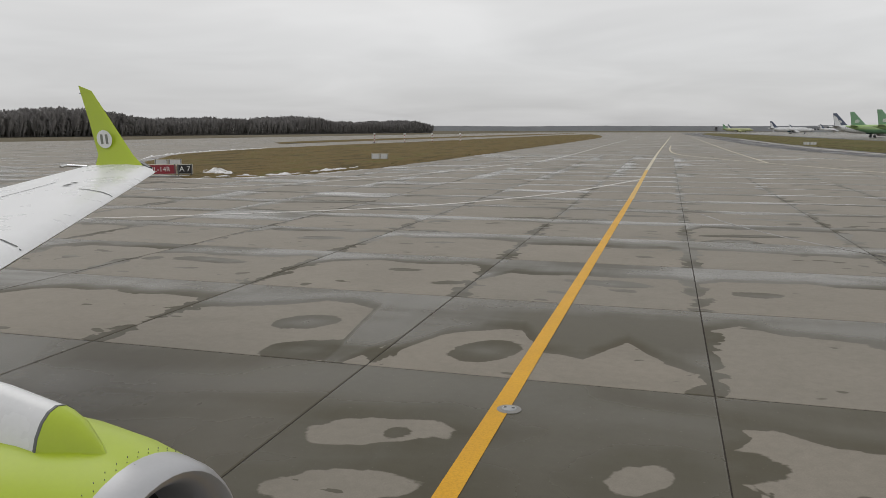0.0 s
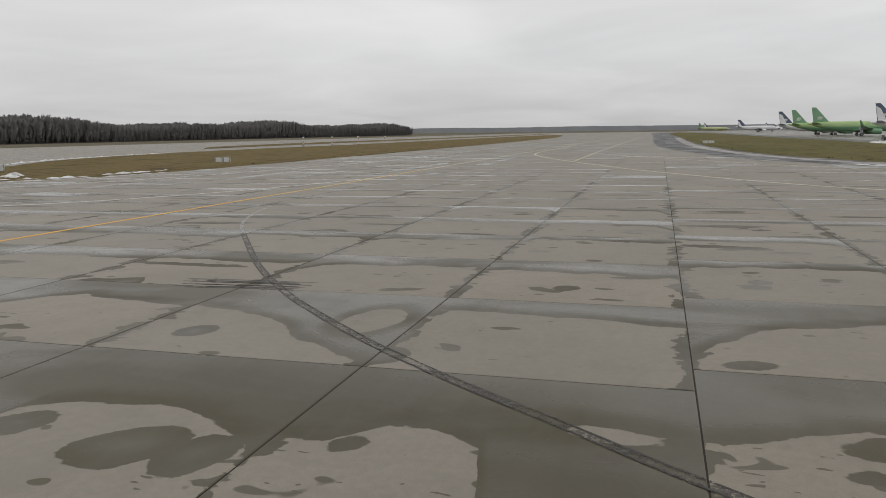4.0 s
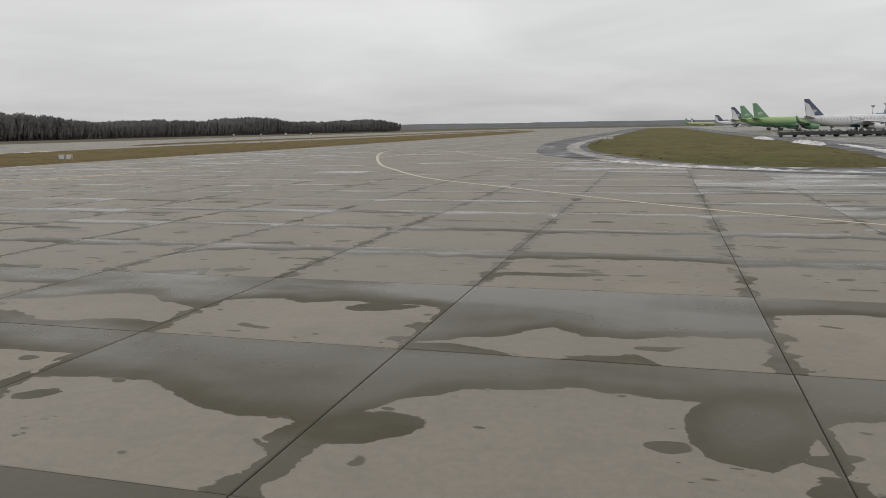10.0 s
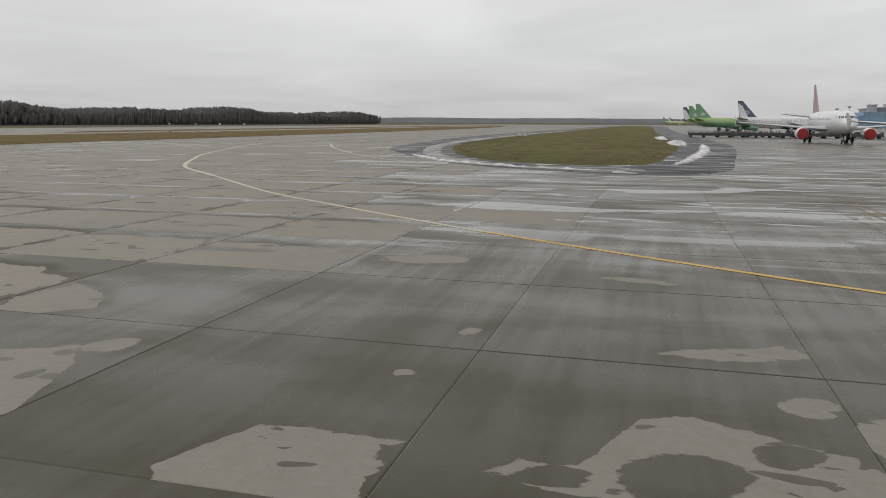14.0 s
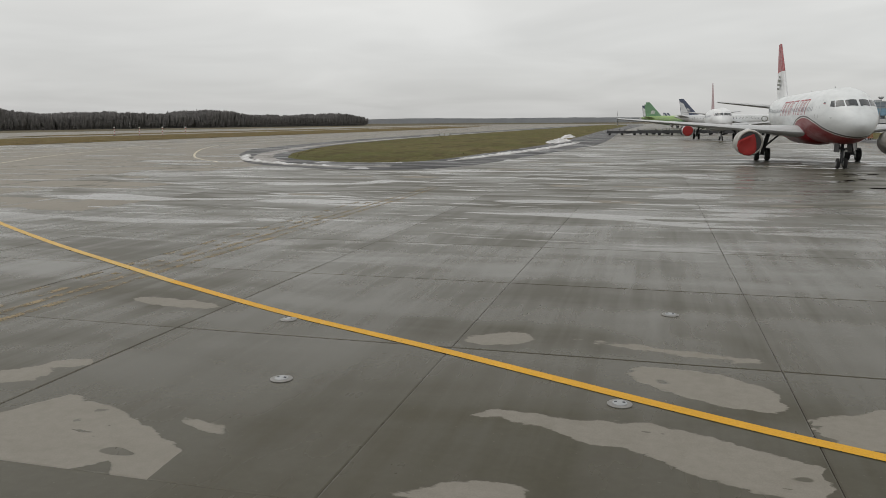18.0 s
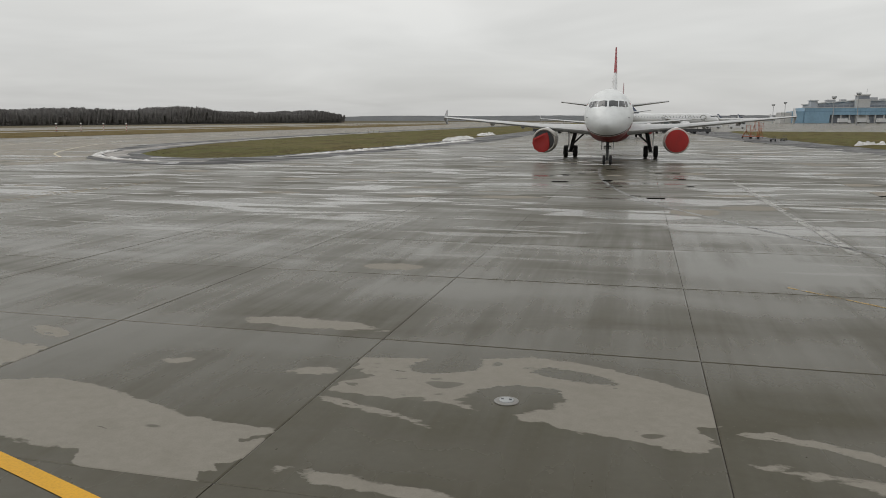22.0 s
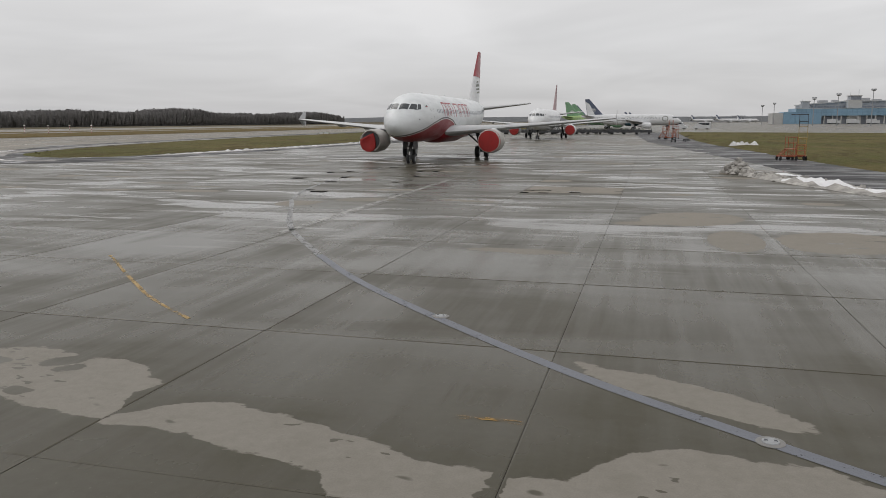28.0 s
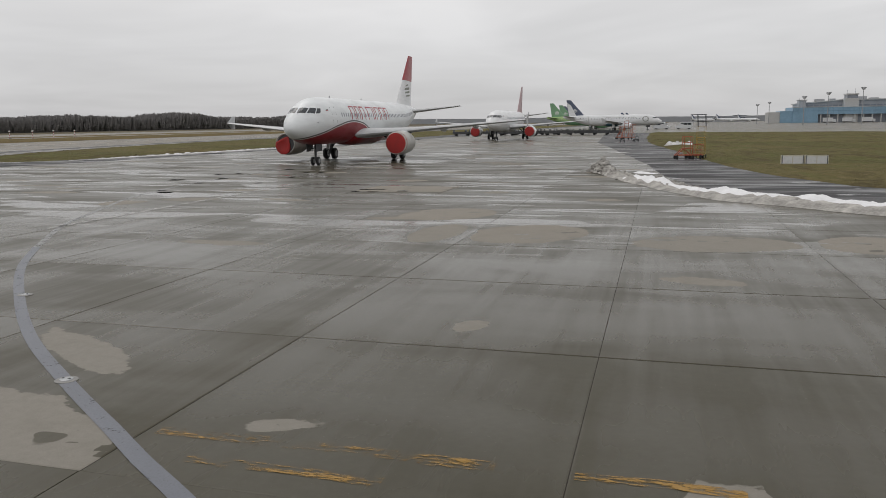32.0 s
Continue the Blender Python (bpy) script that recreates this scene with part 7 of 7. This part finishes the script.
def dried(x0, y0, x1, y1, rng):
    """Dry stretches of a slab: west of the holding line all but a wet band at its far edge, east of it little."""
    w, h = x1 - x0, y1 - y0
    x, y = (x0 + x1) / 2, (y0 + y1) / 2
    dryness = min(1.0, max(0.0, (60 - x - 0.12 * max(0.0, y - 20)) / 12))
    if rng.random() < dryness:
        left = rng.uniform(-0.01, 0.06) + (rng.uniform(0.0, 0.35) if x < 6 else 0.0)
        top = rng.uniform(0.60, 0.80) + 0.14 * min(1.0, max(0.0, (y - 15) / 20)) - (rng.uniform(0.0, 0.2) if x < 6 else 0.0)
        out = [(x0 + w * left, y0 - (0.4 if rng.random() < 0.7 else -0.35), x1 - w * rng.uniform(-0.03, 0.06), y0 + h * top)]
        if rng.random() < 0.22:
            cut = y0 + h * rng.uniform(0.22, 0.4)
            a, b, c, d = out[0]
            out = [(a, b, c, cut), (a + w * rng.uniform(0, 0.3), cut + 0.5, c, d + 0.3)]
        return out
    if rng.random() < 0.10 + 0.35 * min(1.0, max(0.0, (y - 25) / 40)):
        a, b = x0 + w * rng.uniform(0.05, 0.5), y0 + h * rng.uniform(0.05, 0.6)
        return [(a, b, min(x1 - 0.1, a + rng.uniform(0.9, 3.4)), b + rng.uniform(0.35, 0.9 + 0.02 * min(y, 60)))]
    return []


def some_stain(x0, y0, x1, y1, rng):
    """A slab as most are: west of the holding line dry but for a wet band along its far edge, east of it wet with small dry blots."""
    w, h = x1 - x0, y1 - y0
    x, y = (x0 + x1) / 2, (y0 + y1) / 2
    far, near, dry, wet = [-1.0] * 9, [0.0] * 9, [], []
    dryness = min(1.0, max(0.0, (60 - x - 0.12 * max(0.0, y - 20)) / 12))
    if rng.random() < dryness:
        top = h * (rng.uniform(0.66, 0.80) + 0.10 * min(1.0, max(0.0, (y - 15) / 20)) - (rng.uniform(0.0, 0.15) if x < 6 else 0.0))
        drift = rng.uniform(-0.06, 0.06) * h
        far = [top + drift * (k - 4) / 4 + rng.uniform(-0.04, 0.04) * h for k in range(9)]
        for k in (0, 8):
            far[k] -= rng.uniform(0.0, 0.25) * h * (rng.random() < 0.5)
        near = [-0.4] * 9
        if rng.random() < 0.35:
            k = rng.randrange(1, 6)
            near[k], near[k + 1], near[k + 2] = rng.uniform(0.1, 0.4), rng.uniform(0.2, 0.7), rng.uniform(0.2, 0.9)
        if rng.random() < 0.3:
            wet.append((x0 + w * rng.uniform(0.2, 0.8), y0 + h * rng.uniform(0.3, 0.55), rng.uniform(-0.2, 0.2), w * rng.uniform(0.15, 0.45), rng.uniform(0.15, 0.4)))
        for _ in range(rng.randrange(0, 3)):
            wet.append((x0 + w * rng.uniform(0.1, 0.9), y0 + h * rng.uniform(0.1, 0.7), rng.uniform(0.0, 0.3), rng.uniform(0.2, 0.55), rng.uniform(0.12, 0.3)))
    elif rng.random() < 0.10 + 0.35 * min(1.0, max(0.0, (y - 25) / 40)):
        dry.append((x0 + w * rng.uniform(0.2, 0.8), y0 + h * rng.uniform(0.15, 0.8), rng.uniform(-0.2, 0.2), rng.uniform(0.5, 1.6), rng.uniform(0.2, 0.45 + 0.01 * min(y, 60))))
    return far, near, dry, wet


for i_, (x0_, x1_) in enumerate(zip(COLS, COLS[1:])):
    rows_ = ROWS_WEST if x1_ <= 20.4 else ROWS_EAST
    for j_, (y0_, y1_) in enumerate(zip(rows_, rows_[1:])):
        s_ = new("slab", SLAB)
        gap_ = GAP_WEST if x0_ < 54 else GAP_EAST
        side_ = gap_ if x0_ < 54 else 0.010
        s_.parent = pavement
        far_, near_, dry_, wet_ = STAINS.get((i_, j_)) or some_stain(x0_, y0_, x1_, y1_, slab_rng)
        for key_, edge_ in (("far_", far_), ("near_", near_)):
            for k_, half_ in enumerate("abc"):
                s_[key_ + half_] = [y0_ + v_ for v_ in edge_[3 * k_:3 * k_ + 3]]
        for key_, blots_ in (("dry_", dry_), ("wet_", wet_)):
            for k_ in range(3):
                bx_, by_, lean_, rx_, ry_ = blots_[k_] if k_ < len(blots_) else (-900.0, 0.0, 0.0, 0.5, 0.5)
                s_["%s%d_at" % (key_, k_)], s_["%s%d_size" % (key_, k_)] = (bx_, by_, lean_), (rx_, ry_, 0.0)
        s_.matrix_world = Matrix.LocRotScale((x0_ + side_ / 2 + slab_rng.uniform(-0.002, 0.002), y0_ + gap_ / 2, -slab_rng.uniform(0, 0.0025)), None, (x1_ - x0_ - side_, y1_ - y0_ - gap_, 1))

# the rest of the slabs, farther from the way, as one mass
verts_, faces_, lows_, highs_ = [], [], [], []


def more_slabs(cols, rows):
    for x0, x1 in zip(cols, cols[1:]):
        for y0, y1 in zip(rows, rows[1:]):
            k = len(verts_)
            gap = GAP_WEST if x0 < 54 else GAP_EAST
            a, b, c, d = x0 + gap / 2, x1 - gap / 2, y0 + gap / 2, y1 - gap / 2
            verts_.extend(((a, c, -0.001), (b, c, -0.001), (b, d, -0.001), (a, d, -0.001), (a, c, -0.05), (b, c, -0.05), (b, d, -0.05), (a, d, -0.05)))
            faces_.append((k, k + 1, k + 2, k + 3))
            p = (dried(x0, y0, x1, y1, slab_rng) or [NONE])[0]
            for m in range(4):
                n = (m + 1) % 4
                faces_.append((k + 4 + m, k + 4 + n, k + n, k + m))
            lows_.extend((p[0], p[1], 0.0) * 5)
            highs_.extend((p[2], p[3], 0.0) * 5)


WEST = [c for c in COLS if c <= 20.4]
EAST = [c for c in COLS if c >= 20.3]
LEFT = [-67.1 + 4.86 * k for k in range(11)] + [-13.77]
RIGHT = [132.54 + 4.86 * k for k in range(7)]
SOUTH = [-57.0 + 4.8 * k for k in range(10)]
UP = [55.6 + 4.92 * k for k in range(12)]
more_slabs(WEST, [54.6, *UP[1:]])
more_slabs(EAST, UP)
more_slabs(LEFT, [*SOUTH, -9.0, -4.6, 0.3, *ROWS_WEST, *UP[1:]])
more_slabs(RIGHT, [*SOUTH, -9.0, -3.95, 1.05, *ROWS_EAST, *UP[1:]])
more_slabs(WEST, [*SOUTH, -9.0, -4.6, 0.3, 5.25])
more_slabs(EAST, [*SOUTH, -9.0, -3.95, 1.05, 6.11])
me_ = bpy.data.meshes.new("slab_field")
me_.from_pydata(verts_, [], faces_)
me_.attributes.new("field_low", "FLOAT_VECTOR", "FACE").data.foreach_set("vector", lows_)
me_.attributes.new("field_high", "FLOAT_VECTOR", "FACE").data.foreach_set("vector", highs_)
me_.materials.append(SLAB_FIELD)
rest_ = tagged(new("slab_field", me_), "more concrete slabs of the same pavement", kind="stuff")
rest_.parent = pavement
